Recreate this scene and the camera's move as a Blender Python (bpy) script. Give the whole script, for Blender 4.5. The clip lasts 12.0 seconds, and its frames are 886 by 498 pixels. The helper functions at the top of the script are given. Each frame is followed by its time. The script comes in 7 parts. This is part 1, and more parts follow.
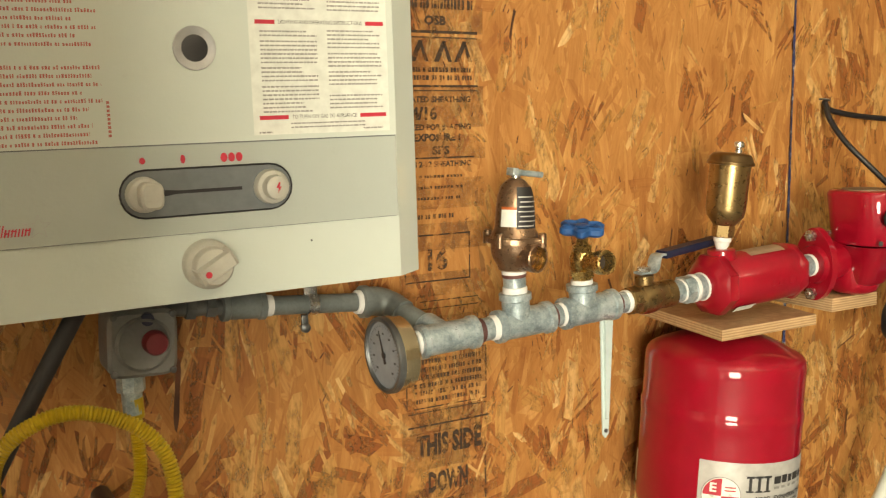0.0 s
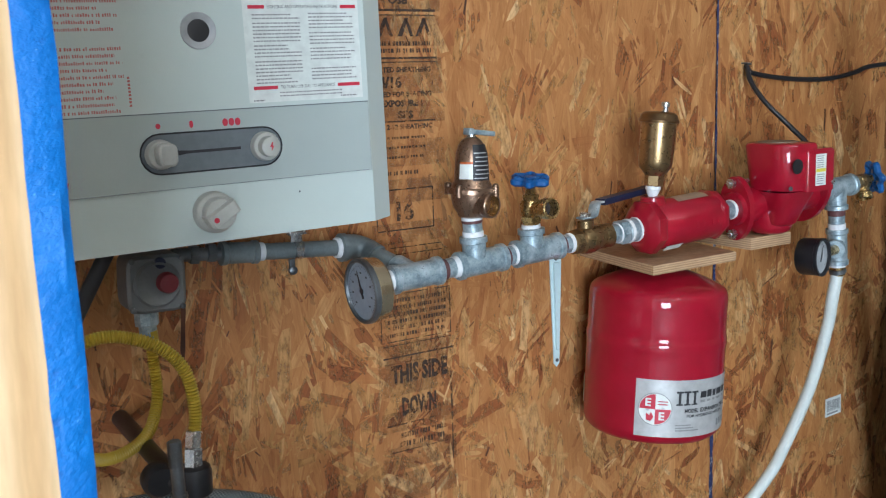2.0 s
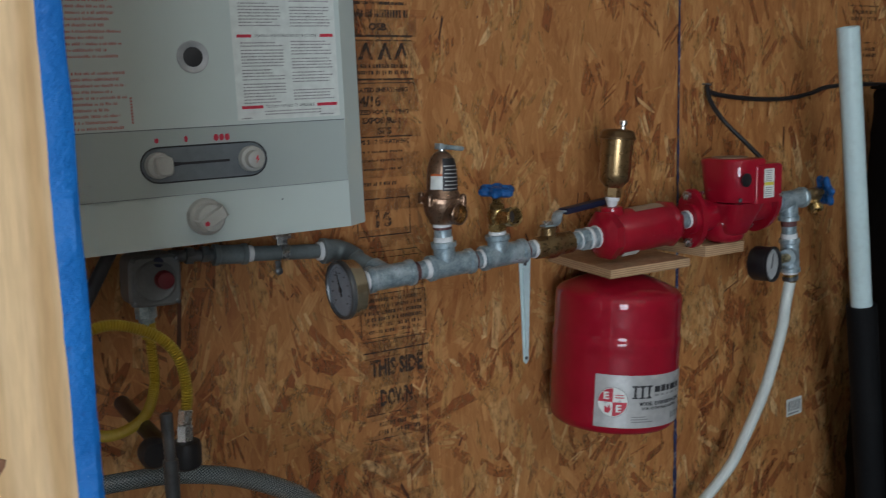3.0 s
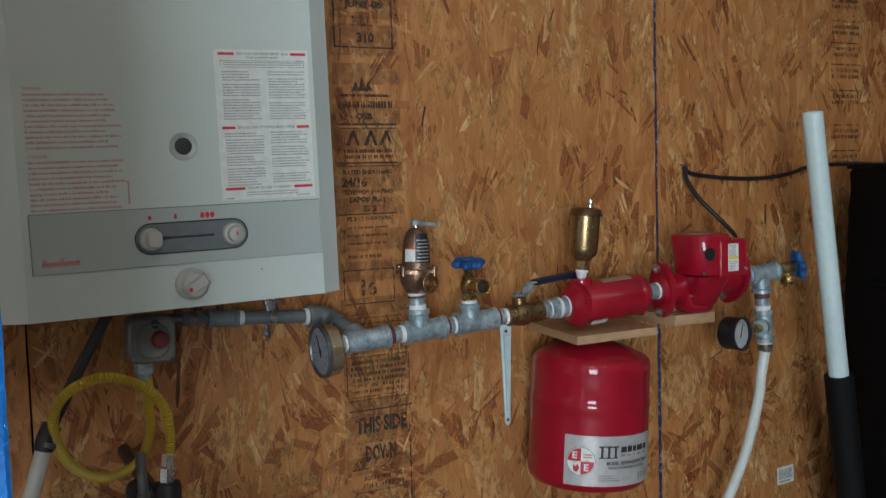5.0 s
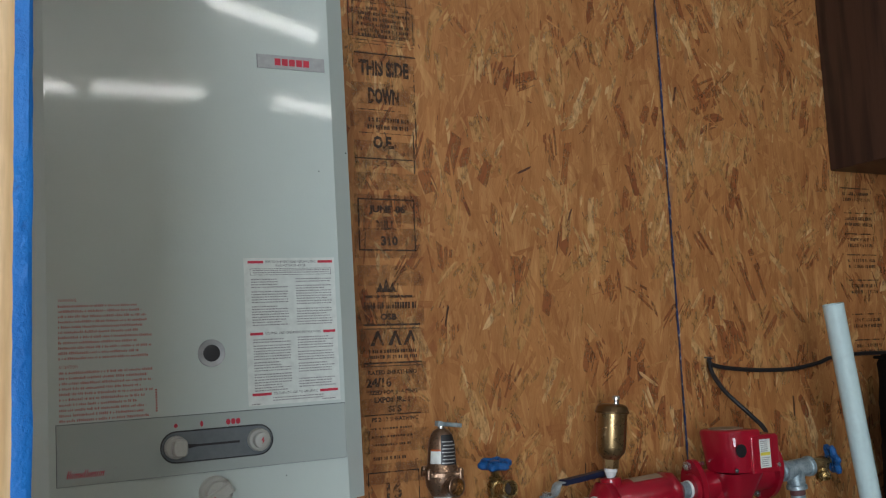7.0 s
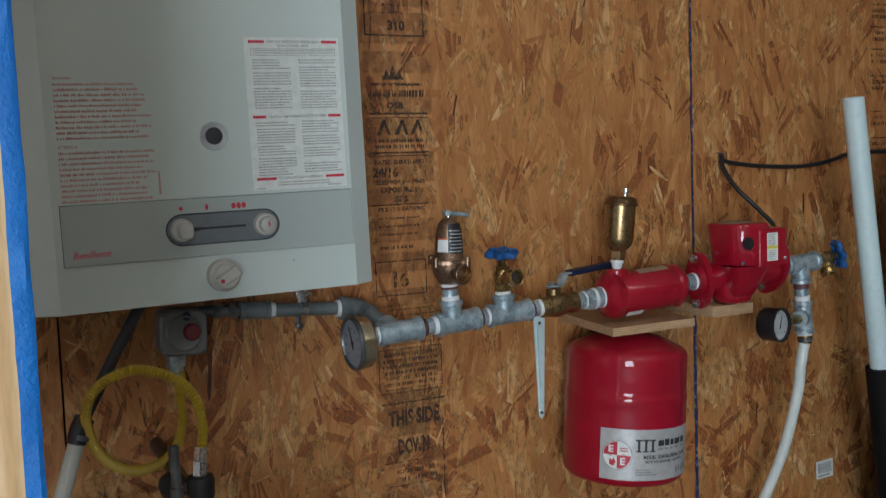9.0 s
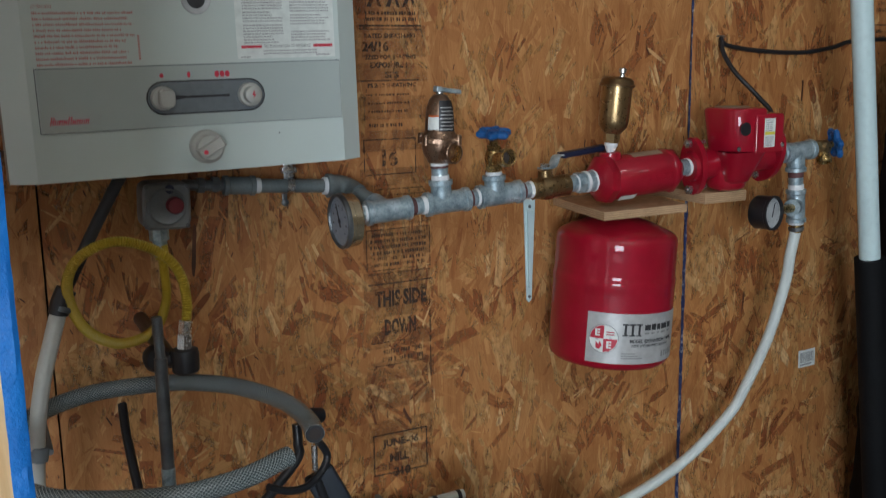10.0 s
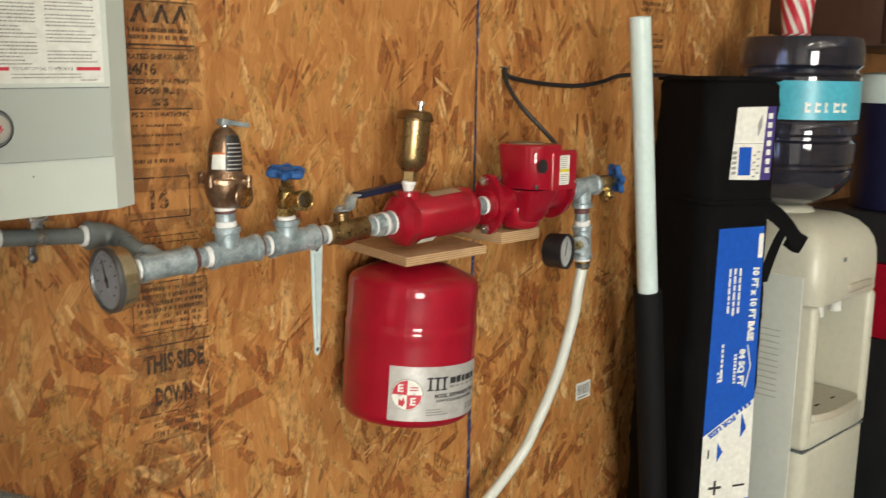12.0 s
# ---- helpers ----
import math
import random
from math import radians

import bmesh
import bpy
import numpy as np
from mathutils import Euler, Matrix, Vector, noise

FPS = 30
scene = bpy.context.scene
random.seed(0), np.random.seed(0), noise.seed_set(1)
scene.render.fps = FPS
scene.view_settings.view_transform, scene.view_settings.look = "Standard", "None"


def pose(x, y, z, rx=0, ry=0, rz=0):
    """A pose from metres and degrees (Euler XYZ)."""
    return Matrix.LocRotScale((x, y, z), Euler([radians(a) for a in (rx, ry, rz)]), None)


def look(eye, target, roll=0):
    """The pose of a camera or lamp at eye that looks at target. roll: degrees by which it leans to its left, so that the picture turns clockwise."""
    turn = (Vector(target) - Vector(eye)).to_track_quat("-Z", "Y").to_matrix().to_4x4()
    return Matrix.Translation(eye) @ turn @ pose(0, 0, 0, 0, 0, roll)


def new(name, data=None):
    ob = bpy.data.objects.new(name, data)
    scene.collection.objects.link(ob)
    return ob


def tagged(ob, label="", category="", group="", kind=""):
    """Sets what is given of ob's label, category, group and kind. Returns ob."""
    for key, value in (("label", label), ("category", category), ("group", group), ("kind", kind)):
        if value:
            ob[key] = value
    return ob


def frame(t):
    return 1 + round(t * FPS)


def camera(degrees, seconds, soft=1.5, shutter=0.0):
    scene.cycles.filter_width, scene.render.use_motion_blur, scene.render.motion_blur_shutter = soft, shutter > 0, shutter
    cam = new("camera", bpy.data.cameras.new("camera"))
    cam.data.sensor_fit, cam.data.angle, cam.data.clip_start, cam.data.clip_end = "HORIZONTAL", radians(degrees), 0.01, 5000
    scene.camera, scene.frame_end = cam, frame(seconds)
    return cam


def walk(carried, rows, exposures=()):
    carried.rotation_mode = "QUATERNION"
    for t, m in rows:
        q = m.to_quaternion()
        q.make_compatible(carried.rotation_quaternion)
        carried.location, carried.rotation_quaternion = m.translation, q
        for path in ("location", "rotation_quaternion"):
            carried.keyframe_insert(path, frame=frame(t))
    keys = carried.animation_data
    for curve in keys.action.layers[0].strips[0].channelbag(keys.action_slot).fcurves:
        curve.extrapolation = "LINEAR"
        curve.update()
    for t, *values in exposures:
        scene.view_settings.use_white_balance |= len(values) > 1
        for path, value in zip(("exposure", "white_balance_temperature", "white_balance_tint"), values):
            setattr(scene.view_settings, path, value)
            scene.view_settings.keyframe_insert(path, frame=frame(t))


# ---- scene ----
cam = camera(49.8, 12.0, soft=1.15, shutter=0.35)
PATH = [
    (0, (-0.656, -1.072, 1.257), (0.322, 0.651, 0.984), -0.8),
    (0.5, (-0.645, -1.082, 1.261), (0.357, 0.629, 0.994), -0.7),
    (1, (-0.662, -1.103, 1.271), (0.351, 0.596, 0.978), -1.0),
    (1.5, (-0.7205, -1.157, 1.264), (0.32, 0.523, 0.937), -2.1),
    (1.8, (-0.7362, -1.1970, 1.2575), (0.2218, 0.3555, 0.9472), -1.95),
    (2, (-0.7492, -1.224, 1.255), (0.288, 0.453, 0.918), -1.9),
    (2.25, (-0.7638, -1.2594, 1.2541), (0.1773, 0.2931, 0.9482), -2.25),
    (2.5, (-0.7750, -1.291, 1.254), (0.239, 0.406, 0.929), -2.5),
    (2.75, (-0.7812, -1.3243, 1.2550), (0.1498, 0.2282, 0.9643), -2.30),
    (3, (-0.7760, -1.364, 1.262), (0.251, 0.322, 0.953), -1.6),
    (3.2, (-0.764, -1.394, 1.269), (0.284, 0.279, 0.959), -1.0),
    (4.8, (-0.718, -1.558, 1.261), (0.217, 0.2, 1.08), -2.2),
    (5, (-0.719, -1.566, 1.267), (0.2, 0.204, 1.117), -1.7),
    (5.5, (-0.725, -1.573, 1.282), (0.179, 0.21, 1.227), -1.3),
    (6, (-0.729, -1.569, 1.29), (0.174, 0.208, 1.421), -2.7),
    (6.5, (-0.7285, -1.573, 1.307), (0.164, 0.199, 1.536), -2.6),
    (6.7, (-0.7295, -1.575, 1.302), (0.16, 0.197, 1.545), -2.6),
    (8.3, (-0.722, -1.562, 1.275), (0.144, 0.241, 1.289), -1.9),
    (8.5, (-0.717, -1.558, 1.267), (0.145, 0.246, 1.227), -2.2),
    (9, (-0.719, -1.539, 1.26), (0.151, 0.254, 1.099), -2.1),
    (9.5, (-0.715, -1.528, 1.248), (0.156, 0.253, 0.987), -2.1),
    (10, (-0.71, -1.512, 1.234), (0.165, 0.245, 0.851), -0.9),
    (10.5, (-0.703, -1.49, 1.22), (0.187, 0.242, 0.763), -0.6),
    (11, (-0.7, -1.456, 1.224), (0.303, 0.212, 0.761), -0.4),
    (11.5, (-0.699, -1.356, 1.242), (0.49, 0.197, 0.825), 1.0),
    (12, (-0.715, -1.295, 1.258), (0.644, 0.129, 0.903), 0.9),
]
EXPOSURES = [(0.0, 0.78, 9400, 7), (1.0, 0.72, 7000, 7), (1.5, 0.82, 5800, 6), (2.0, 0.36, 5500, 8), (2.5, -0.22, 5500, 8), (3.0, -0.75, 5800, 9), (4.8, -0.43, 5900, 9), (5.5, -0.57, 5900, 9), (6.6, -0.52, 5900, 9), (9.0, -0.52, 5850, 9), (10.5, -0.32, 5800, 9), (11.3, -0.02, 7000, 10), (11.6, 0.15, 7400, 10), (12.0, 0.42, 7500, 10)]
walk(cam, [(t, look(eye, target, roll)) for t, eye, target, roll in PATH], EXPOSURES)


# ---------------------------------------------------------------- light
world = bpy.data.worlds.new("sky")
scene.world = world
world.use_nodes = True
wn = world.node_tree
sky = wn.nodes.new("ShaderNodeTexSky")
sky.sky_type = "NISHITA"
sky.sun_disc = False
sky.sun_elevation = radians(48)
sky.sun_rotation = radians(20)
wn.links.new(sky.outputs[0], wn.nodes["Background"].inputs[0])
wn.nodes["Background"].inputs[1].default_value = 0.12
sun_data = bpy.data.lights.new("sun", "SUN")
sun_data.energy, sun_data.angle, sun_data.color = 3.0, radians(0.5), (1.0, 0.95, 0.88)
sun = new("sun", sun_data)
sun.matrix_world = look((0, 0, 10), (1.5, -6.0, 0.7))
# daylight of the open doorway behind the camera
day_data = bpy.data.lights.new("doorway_daylight", "AREA")
day_data.shape, day_data.size, day_data.size_y = "RECTANGLE", 1.6, 1.7
day_data.energy, day_data.color = 205.0, (0.93, 0.97, 1.0)
day = new("doorway_daylight", day_data)
day.matrix_world = look((-2.75, -5.22, 1.28), (-0.8, 0.0, 1.0))


# ---------------------------------------------------------------- materials
class Nodes:
    """A small helper to write node materials."""

    def __init__(self, name):
        self.mat = bpy.data.materials.new(name)
        self.mat.use_nodes = True
        self.tree = self.mat.node_tree
        self.bsdf = self.tree.nodes["Principled BSDF"]
        self.out = self.tree.nodes["Material Output"]

    def node(self, kind, **values):
        n = self.tree.nodes.new(kind)
        for key, value in values.items():
            if key == "ins":
                for k, v in value.items():
                    if isinstance(v, bpy.types.NodeSocket):
                        self.tree.links.new(v, n.inputs[k])
                    else:
                        n.inputs[k].default_value = v
            else:
                setattr(n, key, value)
        return n

    def link(self, a, b):
        self.tree.links.new(a, b)

    def coords(self, kind="Object", scale=(1, 1, 1), rot=(0, 0, 0)):
        c = self.node("ShaderNodeTexCoord")
        m = self.node("ShaderNodeMapping")
        self.link(c.outputs[kind], m.inputs["Vector"])
        m.inputs["Scale"].default_value = scale
        m.inputs["Rotation"].default_value = rot
        return m.outputs[0]

    def noise(self, vec, scale, detail=4, rough=0.55):
        n = self.node("ShaderNodeTexNoise", ins={"Scale": scale, "Detail": detail, "Roughness": rough})
        self.link(vec, n.inputs["Vector"])
        return n.outputs["Fac"]

    def ramp(self, fac, stops):
        r = self.node("ShaderNodeValToRGB")
        els = r.color_ramp.elements
        while len(els) < len(stops):
            els.new(0.5)
        for e, (p, c) in zip(els, stops):
            e.position = p
            e.color = (*c, 1) if len(c) == 3 else c
        self.link(fac, r.inputs[0])
        return r.outputs[0]

    def mix(self, fac, a, b, blend="MIX"):
        m = self.node("ShaderNodeMix", data_type="RGBA", blend_type=blend)
        for s, v in ((m.inputs[0], fac), (m.inputs[6], a), (m.inputs[7], b)):
            if isinstance(v, bpy.types.NodeSocket):
                self.link(v, s)
            else:
                s.default_value = (*v, 1) if isinstance(v, tuple) else v
        return m.outputs[2]

    def bump(self, height, strength=0.2, distance=0.001):
        b = self.node("ShaderNodeBump", ins={"Strength": strength, "Distance": distance})
        self.link(height, b.inputs["Height"])
        self.link(b.outputs[0], self.bsdf.inputs["Normal"])

    def set(self, **values):
        names = {"color": "Base Color", "rough": "Roughness", "metal": "Metallic", "coat": "Coat Weight",
                 "coat_rough": "Coat Roughness", "spec": "Specular IOR Level", "trans": "Transmission Weight",
                 "ior": "IOR", "alpha": "Alpha", "emit": "Emission Color", "power": "Emission Strength"}
        for key, v in values.items():
            s = self.bsdf.inputs[names[key]]
            if isinstance(v, bpy.types.NodeSocket):
                self.link(v, s)
            else:
                s.default_value = (*v, 1) if isinstance(v, tuple) else v
        return self.mat


def worn(name, color, rough=0.5, metal=0.0, spread=0.18, scale=40, bump=0.1, dirt=0.15, coat=0.0, spec=0.5):
    """A painted, plastic or metal surface with mottling at two scales."""
    n = Nodes(name)
    v = n.coords()
    fine = n.noise(v, scale * 6, 5)
    broad = n.noise(v, scale * 0.35, 4)
    dark = tuple(c * (1 - spread) for c in color)
    lite = tuple(min(1, c * (1 + spread)) for c in color)
    base = n.ramp(broad, [(0.3, dark), (0.7, lite)])
    base = n.mix(n.ramp(fine, [(0.45, (0, 0, 0)), (0.75, (dirt, dirt, dirt))]), base, tuple(c * 0.5 for c in color))
    r = n.node("ShaderNodeMapRange", ins={"Value": fine, "To Min": max(0.03, rough - 0.09), "To Max": min(1, rough + 0.12)})
    n.set(color=base, rough=r.outputs[0], metal=metal, spec=spec, coat=coat, coat_rough=0.05)
    n.bump(fine, bump, 0.0006)
    return n.mat


def strand_material():
    """Pressed wood strands: close in colour, each with its own gloss, grain along its length."""
    n = Nodes("osb_strand")
    geo = n.node("ShaderNodeNewGeometry")
    uv = n.node("ShaderNodeTexCoord").outputs["UV"]
    stretch = n.node("ShaderNodeMapping", ins={"Vector": uv, "Scale": (7.0, 300.0, 1.0)})
    grain = n.noise(stretch.outputs[0], 1.0, 5, 0.62)
    rnd = geo.outputs["Random Per Island"]
    streak = n.noise(n.coords("Object", (70, 1, 10)), 1.0, 5, 0.62)
    spread = n.node("ShaderNodeMapRange", ins={"Value": streak, "From Min": 0.28, "From Max": 0.72})
    blend = n.node("ShaderNodeMix", ins={0: 0.45, 2: rnd, 3: spread.outputs[0]})
    tone = n.ramp(blend.outputs[0], [(0.0, (0.225, 0.074, 0.022)), (0.14, (0.330, 0.126, 0.037)), (0.40, (0.400, 0.172, 0.052)),
                        (0.62, (0.440, 0.200, 0.063)), (0.82, (0.515, 0.262, 0.090)), (1.0, (0.63, 0.365, 0.145))])
    lines = n.ramp(grain, [(0.28, (0.74, 0.66, 0.58)), (0.52, (1, 1, 1)), (0.8, (1.10, 1.09, 1.05))])
    col = n.mix(0.75, tone, lines, "MULTIPLY")
    blotch = n.noise(n.coords("Object", (9.0, 1, 5.0)), 1.0, 6, 0.62)
    col = n.mix(0.7, col, n.ramp(blotch, [(0.3, (0.74, 0.62, 0.53)), (0.52, (1, 1, 1)), (0.78, (1.16, 1.15, 1.10))]), "MULTIPLY")
    speck = n.noise(n.coords("Object", (300, 1, 120)), 1.0, 3, 0.6)
    col = n.mix(n.ramp(speck, [(0.655, (0, 0, 0)), (0.74, (0.6, 0.6, 0.6))]), col, (0.13, 0.044, 0.014))
    pale = n.noise(n.coords("Object", (150, 1, 42)), 1.0, 4, 0.65)
    col = n.mix(n.ramp(pale, [(0.60, (0, 0, 0)), (0.72, (0.45, 0.45, 0.45))]), col, (0.58, 0.335, 0.135))
    n.set(color=col, rough=n.ramp(grain, [(0.2, (0.62, 0.62, 0.62)), (0.8, (0.40, 0.40, 0.40))]), spec=0.42)
    n.bump(grain, 0.5, 0.0006)
    return n.mat


def chip_material(name, stops, thin, full):
    """Single flakes that stand out; their edges fade where the press has worn them."""
    n = Nodes(name)
    rnd = n.node("ShaderNodeNewGeometry").outputs["Random Per Island"]
    uv = n.node("ShaderNodeTexCoord").outputs["UV"]
    stretch = n.node("ShaderNodeMapping", ins={"Vector": uv, "Scale": (9.0, 260.0, 1.0)})
    grain = n.noise(stretch.outputs[0], 1.0, 5, 0.6)
    tone = n.ramp(rnd, stops)
    patchy = n.noise(n.coords("Object", (75, 1, 34)), 1.0, 5, 0.62)
    col = n.mix(0.85, tone, n.ramp(grain, [(0.28, (0.68, 0.60, 0.52)), (0.6, (1.05, 1.05, 1.0))]), "MULTIPLY")
    n.set(color=col, rough=n.ramp(grain, [(0.2, (0.6, 0.6, 0.6)), (0.8, (0.40, 0.40, 0.40))]), spec=0.42,
          alpha=n.ramp(patchy, [(0.34, (thin, thin, thin)), (0.54, (full, full, full))]))
    n.bump(grain, 0.5, 0.0006)
    return n.mat


def ink_material(name, color, cover=0.55, scale=70, dense=0.86):
    """Worn ink: thin where the surface did not take it."""
    n = Nodes(name)
    v = n.coords("Object")
    a = n.noise(v, scale, 5, 0.7)
    b = n.noise(v, scale * 5, 3, 0.6)
    m = n.node("ShaderNodeMath", operation="MULTIPLY_ADD", ins={0: b, 1: 0.35, 2: a})
    n.set(color=color, rough=0.7, alpha=n.ramp(m.outputs[0], [(1.12 - cover, (0, 0, 0)), (1.27 - cover, (dense, dense, dense))]))
    # ramp runs the other way: dense where the sum is high
    return n.mat


def wood_material(name, light, dark, along=(1, 1, 1), rings=28, rough=0.6):
    n = Nodes(name)
    v = n.coords("Object", along)
    warp = n.noise(v, 2.2, 3)
    wave = n.node("ShaderNodeTexWave", wave_type="BANDS", bands_direction="X",
                  ins={"Vector": v, "Scale": rings, "Distortion": 5.0, "Detail": 3.0, "Detail Scale": 1.2})
    pores = n.noise(v, 380, 4)
    col = n.ramp(wave.outputs["Fac"], [(0.0, dark), (0.45, light), (1.0, tuple(min(1, c * 1.08) for c in light))])
    col = n.mix(n.ramp(warp, [(0.35, (0, 0, 0)), (0.75, (0.35, 0.35, 0.35))]), col, dark)
    col = n.mix(0.32, col, n.ramp(pores, [(0.35, (0.6, 0.53, 0.45)), (0.65, (1, 1, 1))]), "MULTIPLY")
    n.set(color=col, rough=rough)
    n.bump(pores, 0.15, 0.0005)
    return n.mat


def ply_edge_material():
    n = Nodes("plywood")
    v = n.coords()
    w = n.node("ShaderNodeTexWave", wave_type="BANDS", bands_direction="Z",
               ins={"Vector": v, "Scale": 88.0, "Distortion": 0.6, "Detail": 2.0})
    g = n.noise(n.coords("Object", (14, 60, 60)), 3.0, 5)
    col = n.ramp(w.outputs["Fac"], [(0.2, (0.37, 0.225, 0.115)), (0.6, (0.53, 0.36, 0.205))])
    col = n.mix(0.5, col, n.ramp(g, [(0.3, (0.62, 0.56, 0.5)), (0.7, (1.1, 1.08, 1.05))]), "MULTIPLY")
    n.set(color=col, rough=0.65)
    n.bump(g, 0.3, 0.0006)
    return n.mat


def braided_hose_material():
    """Clear grey hose with a net of reinforcing yarn (u runs round, v along in metres)."""
    n = Nodes("braided_hose")
    uv = n.node("ShaderNodeTexCoord").outputs["UV"]
    sep = n.node("ShaderNodeSeparateXYZ", ins={0: uv})
    u = n.node("ShaderNodeMath", operation="MULTIPLY", ins={0: sep.outputs[0], 1: 18.0}).outputs[0]
    w = n.node("ShaderNodeMath", operation="MULTIPLY", ins={0: sep.outputs[1], 1: 200.0}).outputs[0]
    masks = []
    for op in ("ADD", "SUBTRACT"):
        s = n.node("ShaderNodeMath", operation=op, ins={0: u, 1: w}).outputs[0]
        f = n.node("ShaderNodeMath", operation="PINGPONG", ins={0: s, 1: 0.5}).outputs[0]
        masks.append(n.node("ShaderNodeMath", operation="LESS_THAN", ins={0: f, 1: 0.095}).outputs[0])
    net = n.node("ShaderNodeMath", operation="MAXIMUM", ins={0: masks[0], 1: masks[1]}).outputs[0]
    mott = n.noise(n.coords(), 30, 4)
    body = n.ramp(mott, [(0.3, (0.034, 0.047, 0.050)), (0.7, (0.075, 0.096, 0.098))])
    n.set(color=n.mix(net, body, (0.34, 0.385, 0.38)), rough=0.25, spec=0.5, coat=0.2)
    n.bump(net, 0.25, 0.0006)
    return n.mat


def glossy_red():
    n = Nodes("red_enamel")
    v = n.coords()
    m = n.noise(v, 22, 4)
    dust = n.noise(v, 300, 3)
    col = n.ramp(m, [(0.3, (0.285, 0.003, 0.015)), (0.7, (0.345, 0.004, 0.021))])
    col = n.mix(n.ramp(dust, [(0.62, (0, 0, 0)), (0.8, (0.10, 0.10, 0.10))]), col, (0.35, 0.12, 0.10))
    n.set(color=col, rough=0.5, spec=0.12, coat=0.75, coat_rough=0.03)
    n.bump(m, 0.05, 0.001)
    return n.mat


def orange_peel_white(name, color):
    """Stoved enamel with a fine orange-peel surface."""
    n = Nodes(name)
    v = n.coords()
    peel = n.noise(v, 300, 2, 0.4)
    m = n.noise(v, 5, 4)
    col = n.ramp(m, [(0.3, tuple(c * 0.95 for c in color)), (0.7, color)])
    smut = n.noise(v, 70, 5, 0.65)
    col = n.mix(n.ramp(smut, [(0.66, (0, 0, 0)), (0.85, (0.2, 0.2, 0.2))]), col, tuple(c * 0.6 for c in color))
    n.set(color=col, rough=0.38, spec=0.5, coat=0.7, coat_rough=0.06)
    n.bump(peel, 0.22, 0.0006)
    return n.mat


def plain(name, color, rough=0.5, metal=0.0, **more):
    n = Nodes(name)
    v = n.coords()
    m = n.noise(v, 90, 4)
    col = n.ramp(m, [(0.3, tuple(c * 0.88 for c in color)), (0.7, tuple(min(1, c * 1.08) for c in color))])
    n.set(color=col, rough=rough, metal=metal, **more)
    return n.mat


def galvanised():
    n = Nodes("galvanised_iron")
    v = n.coords()
    cells = n.node("ShaderNodeTexVoronoi", ins={"Vector": v, "Scale": 130.0})
    broad = n.noise(v, 45, 5, 0.65)
    col = n.ramp(broad, [(0.28, (0.13, 0.178, 0.198)), (0.48, (0.30, 0.378, 0.408)), (0.70, (0.56, 0.645, 0.675))])
    col = n.mix(0.35, col, n.ramp(cells.outputs["Distance"], [(0.0, (0.75, 0.78, 0.8)), (0.7, (1.05, 1.05, 1.05))]), "MULTIPLY")
    pits = n.noise(v, 330, 3, 0.7)
    col = n.mix(n.ramp(pits, [(0.55, (0, 0, 0)), (0.72, (0.5, 0.5, 0.5))]), col, (0.54, 0.60, 0.62))
    col = n.mix(n.ramp(pits, [(0.28, (0.6, 0.6, 0.6)), (0.42, (0, 0, 0))]), col, (0.10, 0.12, 0.125))
    n.set(color=col, rough=n.ramp(broad, [(0.3, (0.55, 0.55, 0.55)), (0.7, (0.24, 0.24, 0.24))]), metal=0.45)
    both = n.node("ShaderNodeMath", operation="MULTIPLY_ADD", ins={0: pits, 1: 0.5, 2: broad})
    n.bump(both.outputs[0], 0.55, 0.0016)
    return n.mat


def crinkled_tape():
    """Crepe tape: rough relief, paint thin in places."""
    n = Nodes("blue_masking_tape")
    v = n.coords()
    lump = n.noise(v, 150, 4, 0.6)
    fine = n.noise(v, 700, 3, 0.6)
    broad = n.noise(v, 18, 4)
    col = n.ramp(broad, [(0.3, (0.008, 0.115, 0.40)), (0.7, (0.012, 0.165, 0.52))])
    col = n.mix(n.ramp(lump, [(0.27, (0.6, 0.6, 0.6)), (0.38, (0, 0, 0))]), col, (0.005, 0.06, 0.25))
    col = n.mix(n.ramp(fine, [(0.66, (0, 0, 0)), (0.74, (0.6, 0.6, 0.6))]), col, (0.20, 0.36, 0.58))
    n.set(color=col, rough=0.55)
    n.bump(lump, 0.6, 0.003)
    return n.mat


def cloth(name, color):
    n = Nodes(name)
    v = n.coords()
    w = n.node("ShaderNodeTexWave", ins={"Vector": v, "Scale": 420.0, "Distortion": 1.0})
    f = n.noise(v, 12, 4)
    col = n.ramp(f, [(0.3, tuple(c * 0.7 for c in color)), (0.75, tuple(c * 1.5 for c in color))])
    n.set(color=col, rough=0.9, spec=0.12)
    n.bump(w.outputs["Fac"], 0.25, 0.0006)
    return n.mat


def sealant():
    """Dark blue sealant, rubbed through to pale specks."""
    n = Nodes("blue_sealant")
    v = n.coords()
    a = n.noise(v, 120, 5, 0.7)
    b = n.noise(v, 14, 4)
    col = n.ramp(b, [(0.35, (0.010, 0.016, 0.055)), (0.7, (0.02, 0.035, 0.12))])
    col = n.mix(n.ramp(a, [(0.55, (0, 0, 0)), (0.64, (0.8, 0.8, 0.8))]), col, (0.34, 0.33, 0.34))
    n.set(color=col, rough=0.6)
    n.bump(a, 0.5, 0.001)
    return n.mat


